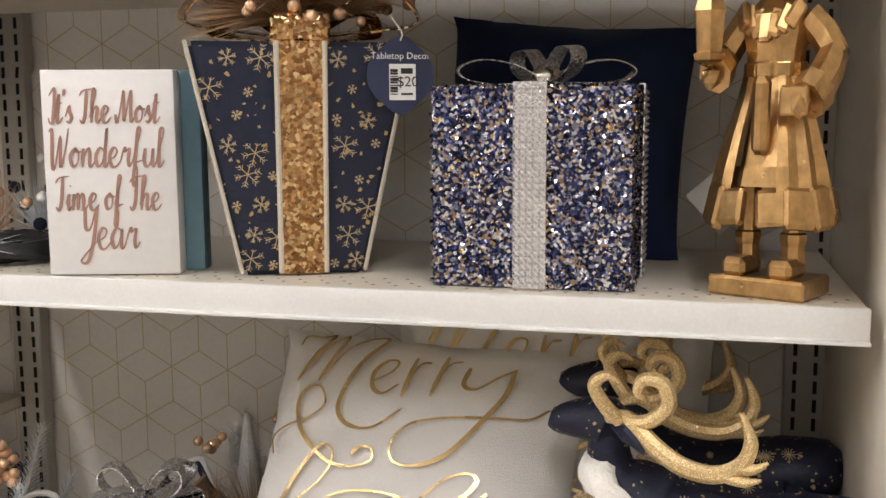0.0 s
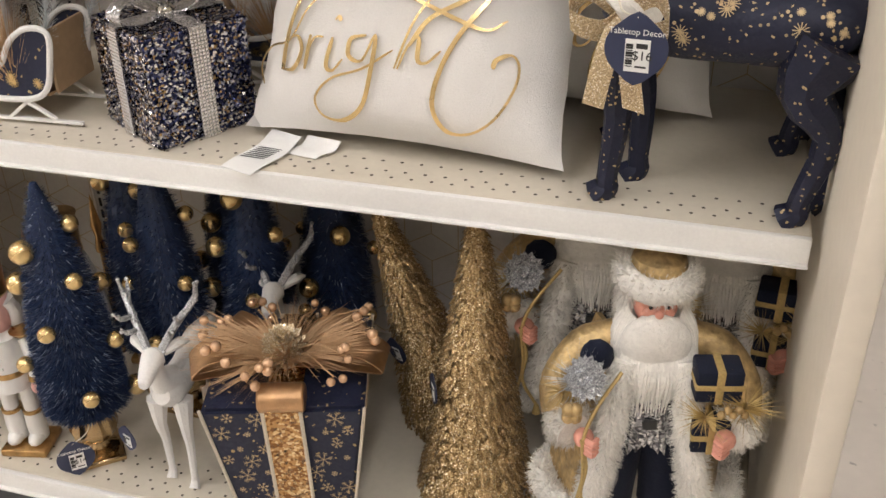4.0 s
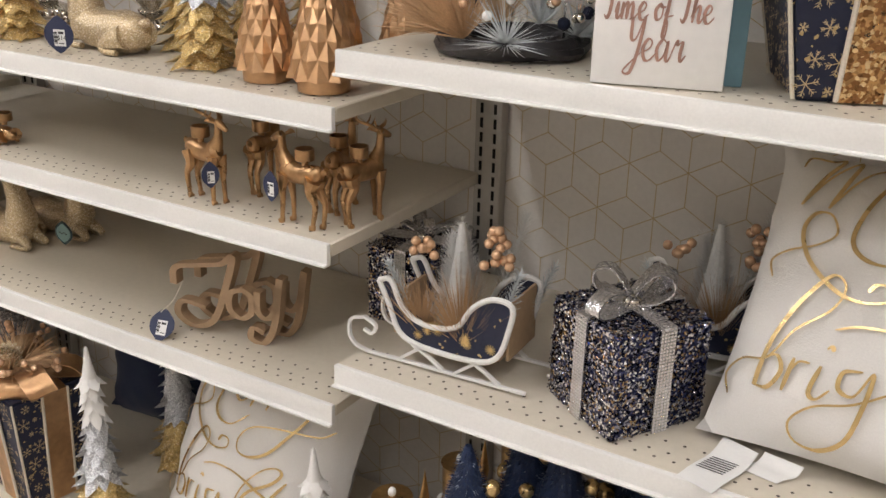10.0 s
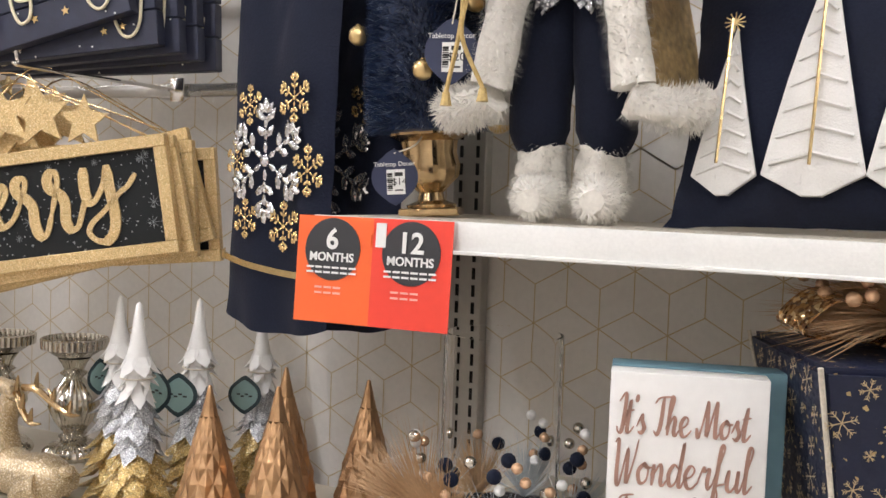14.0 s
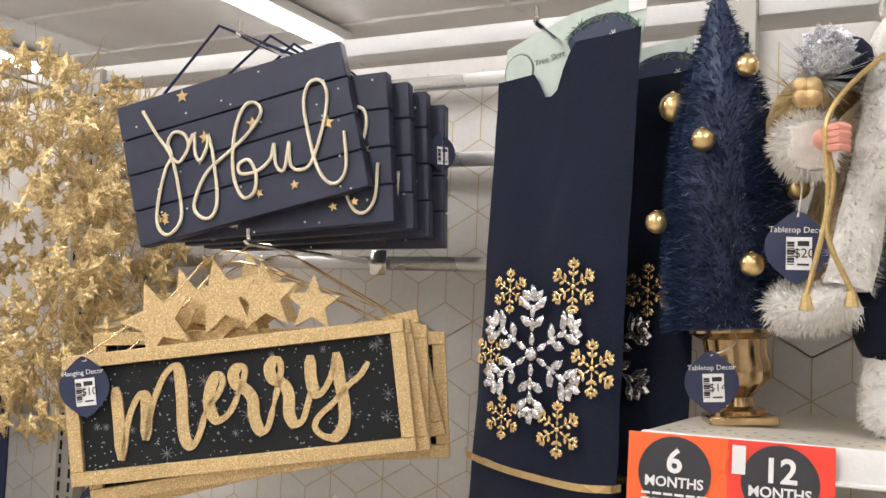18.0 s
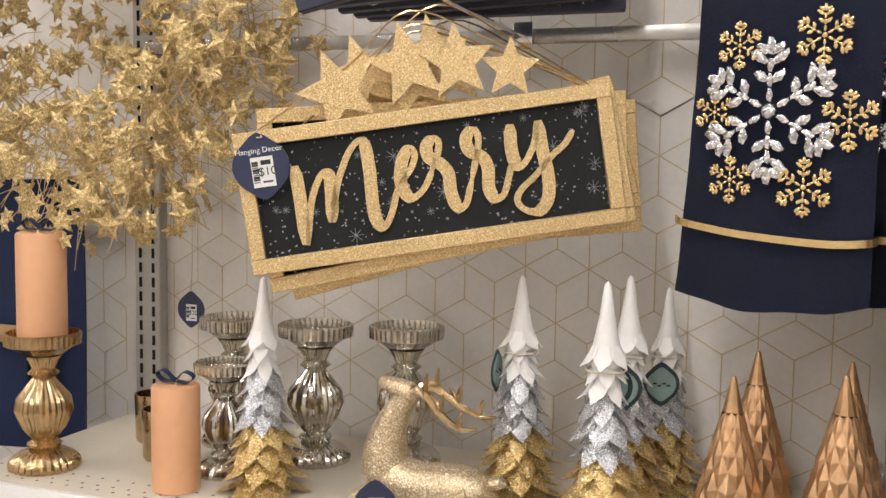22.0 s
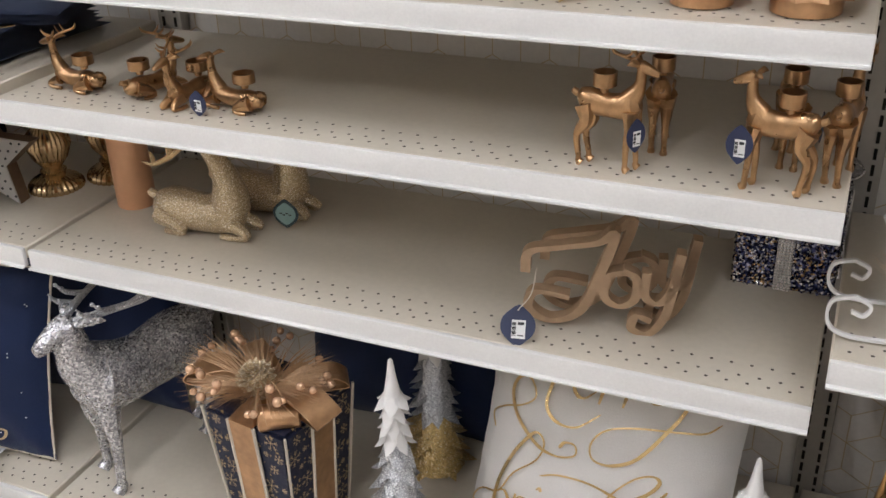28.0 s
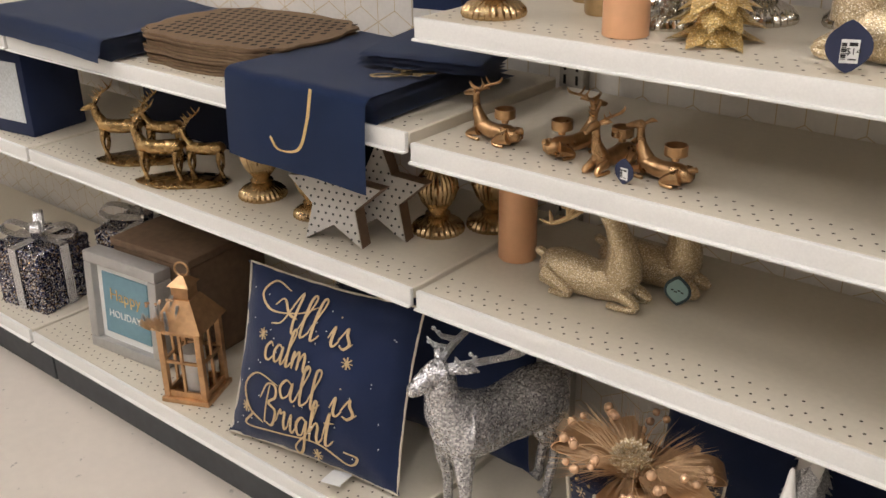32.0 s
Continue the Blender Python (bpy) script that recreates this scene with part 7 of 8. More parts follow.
joy_sign(pose(-0.287, 0.08, B1, 0, 0, 12), "carved wooden word sign reading joy with a price tag", True)
joy_sign(pose(-0.274, 0.125, B1, 0, 0, 13), "carved wooden joy sign standing behind the first one", False)
for x, y, note in ((-0.986, 0.162, "champagne glitter reindeer lying near the shelf front"), (-0.933, 0.263, "champagne glitter reindeer lying in the second row")):
    gd = stag(pose(x, y, B1, 0, 0, 2), 0.165, CGLIT, note, "glitter reindeer", True, tag=None, fat=1.1, bent=True, horn=GHOLD)
    if "second" in note:
        swing(gd, (0.078, -0.066, 0.034), "", "", 0.022, True, 8)
candle(pose(-1.171, 0.212, B1), 0.034, 0.21, "tall copper pillar candle with no bow", False)
sequin_box(pose(-0.075, 0.351, B1), 0.14, "navy sequin gift box at the back of the shelf")

# base shelf, second bay
stag(pose(-1.128, 0.096, D, 0, 0, 254), 0.265, SILVERFLAKE, "standing silver glitter reindeer under the shelf", "silver reindeer", False, True, horn=SGLIT, hs=0.15, fat=1.5, face=0.85, limb=0.66, skull=1.15)
gift_flare(pose(-0.803, 0.045, D, 0, 0, -9), 0.138, 0.172, 0.25, "navy gift box with copper bow, dried grass and berries", COPPER, COPPER, faces=(0, 1, 2, 3), knot=42, crest=0.25)
np2 = pillow(pose(-0.722, 0.337, D, -8, 0, 0), 0.42, 0.38, 0.1, NAVYCLOTH, "plain navy pillow behind the gift box", "", None, False)
snow_tree(pose(-0.577, 0.01, D, 0, 0, 30), 0.395, "tall resin fir tree shading white to silver to gold", False, (3, 8), 0.74, 11, 0.79)
snow_tree(pose(-0.622, 0.258, D, 0, 0, 10), 0.39, "tall white, silver and gold fir tree at the back", False, (3, 8), 0.78, 11, 0.79)
snow_tree(pose(-0.058, 0.011, D, 0, 0, 60), 0.365, "white, silver and gold fir tree beside the pillow", False, (3, 8), 0.78, 11, 0.79)
merry_pillow(pose(-0.296, 0.075, D + 0.012, -25, 0, -4), "white pillow with gold merry and bright script, half shaded")



def fallen_tip(m, material, label):
    """The tip of a resin tree lying on its side."""
    t = thing("broken_ornament", m, label, "broken ornament", "broken tree pieces")
    bm = bmnew()
    lathe(bm, [(0.011, 0), (0.008, 0.02), (0.004, 0.042), (0, 0.05)], 10)
    for i in range(5):
        petal(bm, Matrix.Rotation(2 * math.pi * i / 5, 4, "Z"), 0.006, 0.03, 0.022, -0.014, 0.011, 0.4)
    part("tree_tip", bm, material, t)
    return t


fallen_tip(pose(-0.355, -0.005, D + 0.022, -48, 14, 20), WHITEPL, "small white broken tree tip in front of the pillow")
fallen_tip(pose(-0.505, 0.07, D + 0.022, -60, -20, -30), SGLIT, "small silver broken tree piece beside the pillow")

# hanging goods, second bay
for z in (1.703, 1.863, 1.985):
    r = thing("hang_bar", pose(-0.61, 0.412, z), "grey steel cross bar fixed between the posts", "cross bar", "cross bars", "structure")
    bm = bmnew()
    box(bm, (1.17, 0.012, 0.022), (0, 0, 0), 0.003)
    part("bar", bm, BARSTEEL, r)



def hook(x, z, y0, y1, label):
    t = thing("peg_hook", pose(x, 0, z), label, "peg hook", "peg hooks")
    bm = bmnew()
    tube(bm, [(0, y0, 0), (0, y1 + 0.02, 0), (0, y1, 0.006), (0, y1 - 0.004, 0.02)], 0.003, 8, smooth=4)
    part("wire", bm, CHROME, t)
    bm = bmnew()
    box(bm, (0.03, 0.004, 0.04), (0, y0, 0), 0.002)
    part("plate", bm, CHROME, t)


hook(-0.53, 1.703, 0.4, 0.08, "chrome peg hook holding wooden signs")
hook(-0.58, 1.985, 0.4, 0.1, "chrome peg hook holding joyful signs")
hook(-0.16, 1.965, 0.4, 0.12, "chrome peg hook holding navy tree skirts")
hook(-1.12, 1.99, 0.4, 0.08, "chrome peg hook holding a star wreath")


MERRYWORD = penned((
    "-160,38 -159,-2 -160,-57",
    "-158,-58 -146,-7 -130,23 -121,22 -121,0 -125,-35",
    "-125,-35 -112,10 -92,47 -75,56 -72,23 -74,-19 -72,-41 -63,-48 -52,-32 -42,-5",
    "-40,-2 -24,14 -16,30 -21,40 -31,28 -37,5 -33,-14 -23,-19 -9,-9 3,11",
    "1,8 12,30 14,43 8,47 -1,39 1,25 13,16 21,3 21,-19 26,-37 37,-36 48,-8",
    "48,-8 61,32 61,48 54,50 47,40 50,26 63,18 69,3 67,-21 73,-34 84,-31 93,-10 98,4",
    "102,51 100,21 104,2 114,3 128,24 135,48",
    "136,51 137,16 140,-18 136,-44 123,-57 107,-53 99,-41 106,-28 126,-13 149,8 164,18 177,34"))


def merry_sign(m, label, tag):
    w, h = 0.455, 0.17
    t = thing("merry_sign", m, label, "wall sign", "merry signs")
    bm = bmnew()
    box(bm, (w - 0.03, 0.008, h - 0.03), (0, 0.004, 0))
    part("panel", bm, BLACKSTAR, t, "black starry panel")
    for nm, sx, sz, x, z in (("frame_rail", w, 0.018, 0, h / 2 - 0.009), ("frame_rail", w, 0.018, 0, -h / 2 + 0.009), ("frame_stile", 0.018, h - 0.036, -w / 2 + 0.009, 0), ("frame_stile", 0.018, h - 0.036, w / 2 - 0.009, 0)):
        bm = bmnew()
        box(bm, (sx, 0.016, sz), (x, 0, z), 0.001, seg=1)
        part(nm, bm, GGLIT, t, "gold glitter frame")
    bm = bmnew()
    for k in range(64):
        cx, cz, r = RNG.uniform(-0.2, 0.2), RNG.uniform(-0.06, 0.06), RNG.choice((0.001, 0.002, 0.005, 0.009))
        for a in range(0, 180, 45):
            dx, dz = r * math.cos(radians(a)), r * math.sin(radians(a))
            tube(bm, [(cx - dx, -0.0006, cz - dz), (cx + dx, -0.0006, cz + dz)], 0.0004, 4)
    tagged(part("star_print", bm, mat("grey_print", (0.22, 0.24, 0.25), 0.5) if "grey_print" not in MATS else MATS["grey_print"], t, "", False), kind="stuff")
    bm = bmnew()
    for pts in MERRYWORD:
        stroke(bm, pts, 0.0134, 0.004, 0, 0.75)
    for v in bm.verts:
        v.co.y -= 0.003
    part("lettering", bm, GGLIT, t, "gold glitter word merry")
    bm = bmnew()
    tube(bm, [(-w / 2 + 0.03, 0, h / 2), (-0.08, 0.0, h / 2 + 0.06), (0.0, 0.0, h / 2 + 0.115), (0.09, 0, h / 2 + 0.07), (w / 2 - 0.03, 0, h / 2)], 0.0012, 5, smooth=5)
    part("hanging_wire", bm, GHOLD, t, "thin gold hanging wire")
    for k, (x, z, r) in enumerate(((-0.095, 0.026, 0.052), (-0.008, 0.046, 0.052), (0.05, 0.04, 0.047), (0.112, 0.024, 0.038))[: 4 if tag else 2]):
        bm = bmnew()
        slab(bm, star_outline(r, 0.45), 0.004, pose(x, -0.004 + 0.003 * (k % 2), h / 2 + z + 0.008, 0, 8 * k - 15, 0))
        part("star", bm, GGLIT, t, "gold glitter star")
    if tag:
        swing(t, (-w / 2 + 0.03, -0.012, h / 2 - 0.042), "$10", "Hanging Decor", 0.034, cord=(-w / 2 + 0.03, -0.006, h / 2))
    return t


face = pose(0, 0, 0, 0, 0, 23) @ pose(0, 0, 0, 0, -9, 0)
for k, (turn, sx, sz) in enumerate(((0, 0, 0), (-3, 0.015, -0.012), (5, 0.02, 0.012), (-7, 0.03, -0.012), (4, 0.045, 0.0))):
    back = 0.024 * k
    merry_sign(pose(-0.555 - 0.39 * back + sx, 0.106 + 0.92 * back, 1.498 + sz) @ face @ pose(0, 0, 0, 0, turn, 0), ("black and gold framed sign reading merry, tagged $10", "black and gold merry sign hanging behind another")[k > 0], k == 0)


JOYFULWORD = penned((
    "-133,84 -119,48 -102,11 -99,-32 -103,-78 -127,-96 -141,-80 -134,-47 -114,-6 -101,10 -103,30 -90,42 -75,34 -73,16 -90,-1 -100,6",
    "-73,16 -61,32 -64,4 -58,-7 -44,10 -40,24 -38,-8 -44,-67 -59,-88 -76,-81 -79,-62 -52,-26 -10,-5 21,12 44,33 41,48 25,51 6,29 -8,-9 -13,-46 -5,-73 12,-70 20,-48 14,-25 -2,-27 -2,-40 21,-43 44,-33 55,-12",
    "55,-12 52,-42 62,-51 77,-15",
    "77,-15 73,-47 85,-57 103,-51 129,-9 144,30 140,53 123,55 109,31 107,-18 110,-59 121,-83 137,-86 151,-68 158,-22"))


def joyful_sign(m, label, tag):
    w, h = 0.342, 0.205
    t = thing("joyful_sign", m, label, "wall sign", "joyful signs")
    for k in range(4):
        bm = bmnew()
        box(bm, (w, 0.022, h / 4 - 0.0015), (0, 0.011, -h / 2 + (k + 0.5) * h / 4), 0.0015, seg=1)
        part("board", bm, SIGNNAVY, t)
    bm = bmnew()
    for pts in JOYFULWORD:
        tube(bm, [(x * 0.97, -0.004, z) for x, z in pts], 0.0025, 6, smooth=5)
    part("cord_lettering", bm, mat("pale_gold_cord", (0.74, 0.67, 0.49), 0.45, 0.3, 400, 0.2, 0.6) if "pale_gold_cord" not in MATS else MATS["pale_gold_cord"], t, "pale gold cord spelling joyful")
    for k in range(9):
        bm = bmnew()
        slab(bm, star_outline(0.010 if k % 2 else 0.007), 0.001, pose(RNG.uniform(-0.15, 0.15), -0.0015, RNG.uniform(-0.09, 0.09), 0, RNG.uniform(-20, 20), 0))
        part("star", bm, FOIL, t, "small gold star")
    bm = bmnew()
    for k in range(26):
        ball(bm, (RNG.uniform(-0.16, 0.16), -0.0005, RNG.uniform(-0.1, 0.1)), 0.0016, 1)
    tagged(part("dot_print", bm, PAPER, t), kind="stuff")
    bm = bmnew()
    tube(bm, [(-w * 0.3, 0.01, h / 2), (0.0, 0.012, h / 2 + 0.075), (w * 0.3, 0.01, h / 2)], 0.0022, 6)
    part("hanging_cord", bm, NAVYCLOTH, t)
    if tag:
        swing(t, (w / 2 + 0.012, 0.03, 0.02), "", "", 0.024, rz=50)
    return t


SIGNNAVY = mat("navy_stain", (0.022, 0.026, 0.052), 0.5, 0, 50, 0.25, 0.2, 5)
face = pose(0, 0, 0, 0, 0, 13) @ pose(0, 0, 0, 0, -15, 0)
for k, (turn, sx, sz) in enumerate(((0, 0, 0), (9, 0.04, -0.014), (10, 0.06, -0.018), (11, 0.075, -0.022), (13, 0.09, -0.028))):
    back = 0.034 * k
    joyful_sign(pose(-0.595 - 0.2 * back + sx, 0.125 + 0.975 * back, 1.842 + sz) @ face @ pose(0, 0, 0, 0, turn, 0), ("navy plank sign spelling joyful in gold cord", "navy plank joyful sign hanging in the row behind")[k > 0], k in (3,))


def flake(r, material, parent, at, label):
    """A snowflake of oval beads sewn on cloth."""
    bm = bmnew()

    def bead(c, d, ln, wd):
        side = Vector((-d.z, 0, d.x))
        q = Matrix(((d.x * ln, 0, side.x * wd, c.x), (0, wd * 0.6, 0, 0), (d.z * ln, 0, side.z * wd, c.z), (0, 0, 0, 1)))
        add_geo(bm, bmesh.ops.create_icosphere(bm, subdivisions=1, radius=1)["verts"], q)

    for k in range(6):
        a = radians(60 * k + 90)
        d, n2 = Vector((math.cos(a), 0, math.sin(a))), Vector((-math.sin(a), 0, math.cos(a)))
        for e in (0.22, 0.42, 0.62):
            bead(d * r * e, d, r * 0.11, r * 0.05)
        bead(d * r * 0.88, d, r * 0.14, r * 0.075)
        for e, ln in ((0.38, 0.13), (0.62, 0.16), (0.76, 0.12)):
            for s in (-1, 1):
                o = (d * 0.75 + n2 * s).normalized()
                bead(d * r * e + o * r * ln * 1.15, o, r * ln, r * 0.07)
    ball(bm, (0, 0, 0), r * 0.11, 2, scale=(1, 0.6, 1))
    o = part("snowflake", bm, material, parent, label)
    o.matrix_basis = pose(*at)
    return o


CARDGREEN = mat("card_green", (0.47, 0.54, 0.48), 0.5)
LEAFGREEN = mat("print_green", (0.10, 0.17, 0.11), 0.6)
GOLDBEAD = mat("gold_bead", (0.66, 0.48, 0.23), 0.22, 0.85, 200, 0.25, 0.2)


def tree_skirt(m, label, front):
    t = thing("tree_skirt", m, label, "tree skirt", "navy tree skirts")
    n, rows = 22, 34
    bm = bmnew()
    prev = {}
    for side in (-1, 1):
        for j in range(rows + 1):
            f = j / rows
            w = 0.21 + 0.02 * (1 - f) - 0.01 * math.sin(math.pi * f)
            for i in range(n + 1):
                u = 2 * i / n - 1
                step = min(max((u + 0.02) / 0.22, 0), 1)
                top = (0.566 if front else 0.53) + 0.024 * step * step * (3 - 2 * step) + 0.008 * u - 0.034 * math.exp(-(((u + 0.2) / 0.17) ** 4))
                y = side * 0.011 * max(0, 1 - u**4) * (0.35 + 0.65 * math.sin(math.pi * min(1, f + 0.15))) + 0.005 * math.sin(u * 5 + f * 4) * (1 - f * 0.5) + 0.003 * noise.noise((u * 2.5, f * 9, 1)) + 0.0025 * math.sin(u * 9) * (1 - f) ** 4
                hem = -0.016 * (1 - u * u) * (1 - f) ** 8 + 0.0012 * math.sin(u * 7) * (1 - f) ** 10
                if side == 1 and (i in (0, n) or j in (0, rows)):
                    prev[(side, i, j)] = prev[(-1, i, j)]
                else:
                    prev[(side, i, j)] = bm.verts.new((u * w / 2 - 0.022 * (1 - f), y, top * f + hem))
        for j in range(rows):
            for i in range(n):
                q = [prev[(side, i, j)], prev[(side, i + 1, j)], prev[(side, i + 1, j + 1)], prev[(side, i, j + 1)]]
                bm.faces.new(q if side == -1 else list(reversed(q)))
    part("cloth", bm, NAVY, t)
    bm = bmnew()
    ribbon(bm, [(-0.137, 0.0, 0.088), (-0.118, -0.016, 0.084), (-0.05, -0.02, 0.074), (0.04, -0.019, 0.068), (0.085, -0.012, 0.07), (0.096, 0.0, 0.072)], 0.0085, 0.0015, (0, 0, 1))
    part("gold_trim", bm, FOIL, t, "gold sequin trim")
    flake(0.083, RHINE, t, (-0.022, -0.02, 0.215), "large crystal snowflake")
    for x, z, r in ((0.045, 0.295, 0.033), (0.06, 0.20, 0.033))[: 1] if not front else ((0.036, 0.296, 0.034), (0.066, 0.203, 0.034), (0.02, 0.13, 0.034), (-0.058, 0.29, 0.028), (-0.085, 0.215, 0.026), (-0.064, 0.137, 0.028)):
        flake(r, GOLDBEAD, t, (x, -0.02, z), "gold bead snowflake")
    top = 0.566 if front else 0.53
    bm = bmnew()
    slab(bm, [(-0.104, top - 0.05), (0.1, top - 0.02), (0.112, top + 0.075), (0.005, top + 0.066), (-0.098, top + 0.036)], 0.001, pose(0, 0.004, 0))
    c = part("header_card", bm, CARDGREEN, t, "pale green header card")
    bm = bmnew()
    lathe(bm, [(0.0235, 0), (0.0235, 0.001)], 28, pose(-0.076, 0.0035, top + 0.004, 90, 0, 0))
    bd = part("card_badge", bm, LEAFGREEN, c, "dark green ring")
    bm = bmnew()
    lathe(bm, [(0.0215, 0), (0.0215, 0.001)], 28, pose(-0.076, 0.0028, top + 0.004, 90, 0, 0))
    part("badge_disc", bm, CARDGREEN, bd)
    words("card_title", "Tree Skirt", 0.0115, LEAFGREEN, c, pose(-0.028, 0.0028, top + 0.014, 90, -8, 0), 0.0002)
    bm = bmnew()
    slab(bm, [(0.05 + 0.05 * math.cos(q), top + 0.03 + 0.027 * math.sin(q)) for q in np.linspace(0, 2 * math.pi, 30)[:-1]], 0.001, pose(0, 0.0028, 0))
    oval = part("picture_oval", bm, TAGBLUE, c, "dark oval picture with snowflakes")
    bm = bmnew()
    for x, z in ((0.022, 0.024), (0.044, 0.016), (0.066, 0.03), (0.08, 0.026)):
        for k in range(3):
            d = Vector((math.cos(k * math.pi / 3), 0, math.sin(k * math.pi / 3))) * 0.005
            tube(bm, [Vector((x, 0.0014, top + z)) - d, Vector((x, 0.0014, top + z)) + d], 0.0006, 4)
    tagged(part("flake_print", bm, PAPER, oval), kind="stuff")
    bm = bmnew()
    for k in range(60):
        q = RNG.uniform(0, math.pi)
        p = Vector((0.05 + 0.05 * math.cos(q), 0.0016, top + 0.03 + 0.027 * math.sin(q) * RNG.uniform(0.7, 1.0)))
        d = Vector((RNG.uniform(-1, 1), 0, RNG.uniform(-1, 0.4))).normalized() * 0.007
        tube(bm, [p, p + d], [0.001, 0.0003], 4)
    tagged(part("garland_print", bm, LEAFGREEN, oval), kind="stuff")
    bm = bmnew()
    box(bm, (0.024, 0.0006, 0.02), (0.098, 0.0024, top + 0.062), 0)
    part("price_sticker", bm, PAPER, c, "white price sticker")
    return t


tree_skirt(pose(-0.149, 0.19, 1.366, 0, 0, -16), "folded navy velvet tree skirt with crystal and gold snowflakes", True)
tree_skirt(pose(-0.09, 0.255, 1.368, 0, 0, -12), "folded navy velvet tree skirt hanging behind its twin", False)


def star_wreath(m, label, stars, inner=0.12):
    t = thing("star_wreath", m, label, "wreath", "gold star wreaths")
    bm = bmnew()
    for _ in range(300):
        a, rr = RNG.uniform(0, 6.28), RNG.uniform(0.13, 0.27)
        p = Vector((rr * math.cos(a), RNG.uniform(-0.03, 0.05), rr * math.sin(a)))
        b = a + RNG.uniform(-0.9, 0.9)
        q = p + Vector((math.cos(b), RNG.uniform(-0.7, 0.3), math.sin(b))) * RNG.uniform(0.05, 0.12)
        tube(bm, [p, p.lerp(q, 0.5) + Vector((0, 0, 0.006)), q], 0.0008, 4)
    for k in range(4):
        tube(bm, [((0.19 + 0.012 * k) * math.cos(a), 0.02 * math.sin(3 * a + k), (0.19 + 0.012 * k) * math.sin(a)) for a in np.linspace(0, 2 * math.pi, 40)], 0.0013, 5)
    tagged(part("twig_frame", bm, TWIGGOLD, t, "thin gold wire twigs", False), kind="stuff")
    meshes = []
    for r in (0.015, 0.02, 0.026):
        bm = bmnew()
        o5 = star_outline(r, 0.5)
        rim = [bm.verts.new((x, 0, z)) for x, z in o5]
        c1, c2 = bm.verts.new((0, -r * 0.22, 0)), bm.verts.new((0, r * 0.22, 0))
        for i in range(10):
            bm.faces.new((rim[i], rim[(i + 1) % 10], c1)), bm.faces.new((rim[(i + 1) % 10], rim[i], c2))
        meshes.append(bm)
    made = [part("star", b, STARGOLD, t, "gold glitter star", False) for b in meshes]
    for k in range(stars):
        a, rr = RNG.uniform(0, 6.28), 0.125 + 0.2 * RNG.random() ** 0.9
        src = made[RNG.choice((0, 0, 1, 1, 1, 2))]
        o = src.copy()
        scene.collection.objects.link(o)
        o.parent = t
        o.matrix_basis = pose(rr * math.cos(a), RNG.uniform(-0.09, 0.04), rr * math.sin(a), RNG.uniform(-26, 26), RNG.uniform(0, 72), RNG.uniform(-32, 32))
    bm = bmnew()
    for k in range(300):
        a, rr, r = RNG.uniform(0, 6.28), inner + (0.34 - inner) * RNG.random(), RNG.choice((0.014, 0.017, 0.022))
        q = pose(rr * math.cos(a), RNG.uniform(-0.04, 0.16), rr * math.sin(a), RNG.uniform(-35, 35), RNG.uniform(0, 72), RNG.uniform(-40, 40))
        rim = [bm.verts.new(q @ Vector((x, 0, z))) for x, z in star_outline(r, 0.5)]
        c1 = bm.verts.new(q @ Vector((0, -r * 0.22, 0)))
        for i in range(10):
            bm.faces.new((rim[i], rim[(i + 1) % 10], c1))
    tagged(part("inner_foliage", bm, STARGOLD, t, "smaller gold stars deeper in the wreath", False), kind="stuff")
    for o, (x, z) in zip(made, ((0.2, 0.02), (0.1, 0.2), (-0.15, -0.16))):
        o.matrix_basis = pose(x, -0.06, z)


STARGOLD = glitter("star_gold", [(0, (0.42, 0.30, 0.12)), (0.4, (0.58, 0.43, 0.20)), (0.8, (0.8, 0.64, 0.34))], 0.0016, 0.4, 0.45, 0.4)
TWIGGOLD = mat("twig_gold", (0.46, 0.33, 0.15), 0.45, 0.4)
star_wreath(pose(-1.14, 0.15, 1.715, 0, 0, 14), "large wreath of gold wire twigs and glitter stars", 270)
star_wreath(pose(-1.165, 0.29, 1.735, 0, 0, 14), "large gold star wreath hanging behind its twin", 120, 0.05)
ht = thing("hanging_price_tag", pose(-1.08, 0.37, 1.27), "navy oval price tag hanging on a long cord", "price tag")
bm = bmnew()
tube(bm, [(0, 0, 0.03), (0.003, 0, 0.09), (-0.003, 0.01, 0.25), (0, 0.034, 0.446)], 0.001, 5, smooth=4)
part("cord", bm, ROPE, ht)
swing(ht, (0, 0, 0), "$20", "", 0.026)

# ---- third bay ----
w, h, d = 0.42, 0.365, 0.11
cp = pillow(pose(-1.497, -0.03, D + 0.008, -18, 0, 8), w, h, d, NAVYCLOTH, "navy pillow embroidered all is calm all is bright", "", ROPE, False)
bm = bmnew()
for txt, x, z, sz, ls in (("All is", 0.0, 0.258, 0.04, 0.1), ("calm", -0.05, 0.194, 0.037, 0.1), ("all is", 0.03, 0.128, 0.04, 0.1), ("Bright", -0.015, 0.062, 0.042, 0.1)):
    script(bm, txt, sz, 0.0052, 0.001, (x, 0, z), ls, fit=len(txt) * 0.03, press=0.6)
for x, z in ((-0.12, 0.24), (0.09, 0.235), (-0.15, 0.08), (0.04, 0.035)):
    for a in range(0, 180, 45):
        dx, dz = 0.012 * math.cos(radians(a)), 0.012 * math.sin(radians(a))
        stroke(bm, [(x - dx, z - dz), (x, z), (x + dx, z + dz)], 0.003, 0.001)
stroke(bm, [(-0.075, 0.335), (-0.12, 0.345), (-0.145, 0.315), (-0.11, 0.29), (-0.04, 0.3), (0.0, 0.32)], 0.0045, 0.001, 0, 0.6)
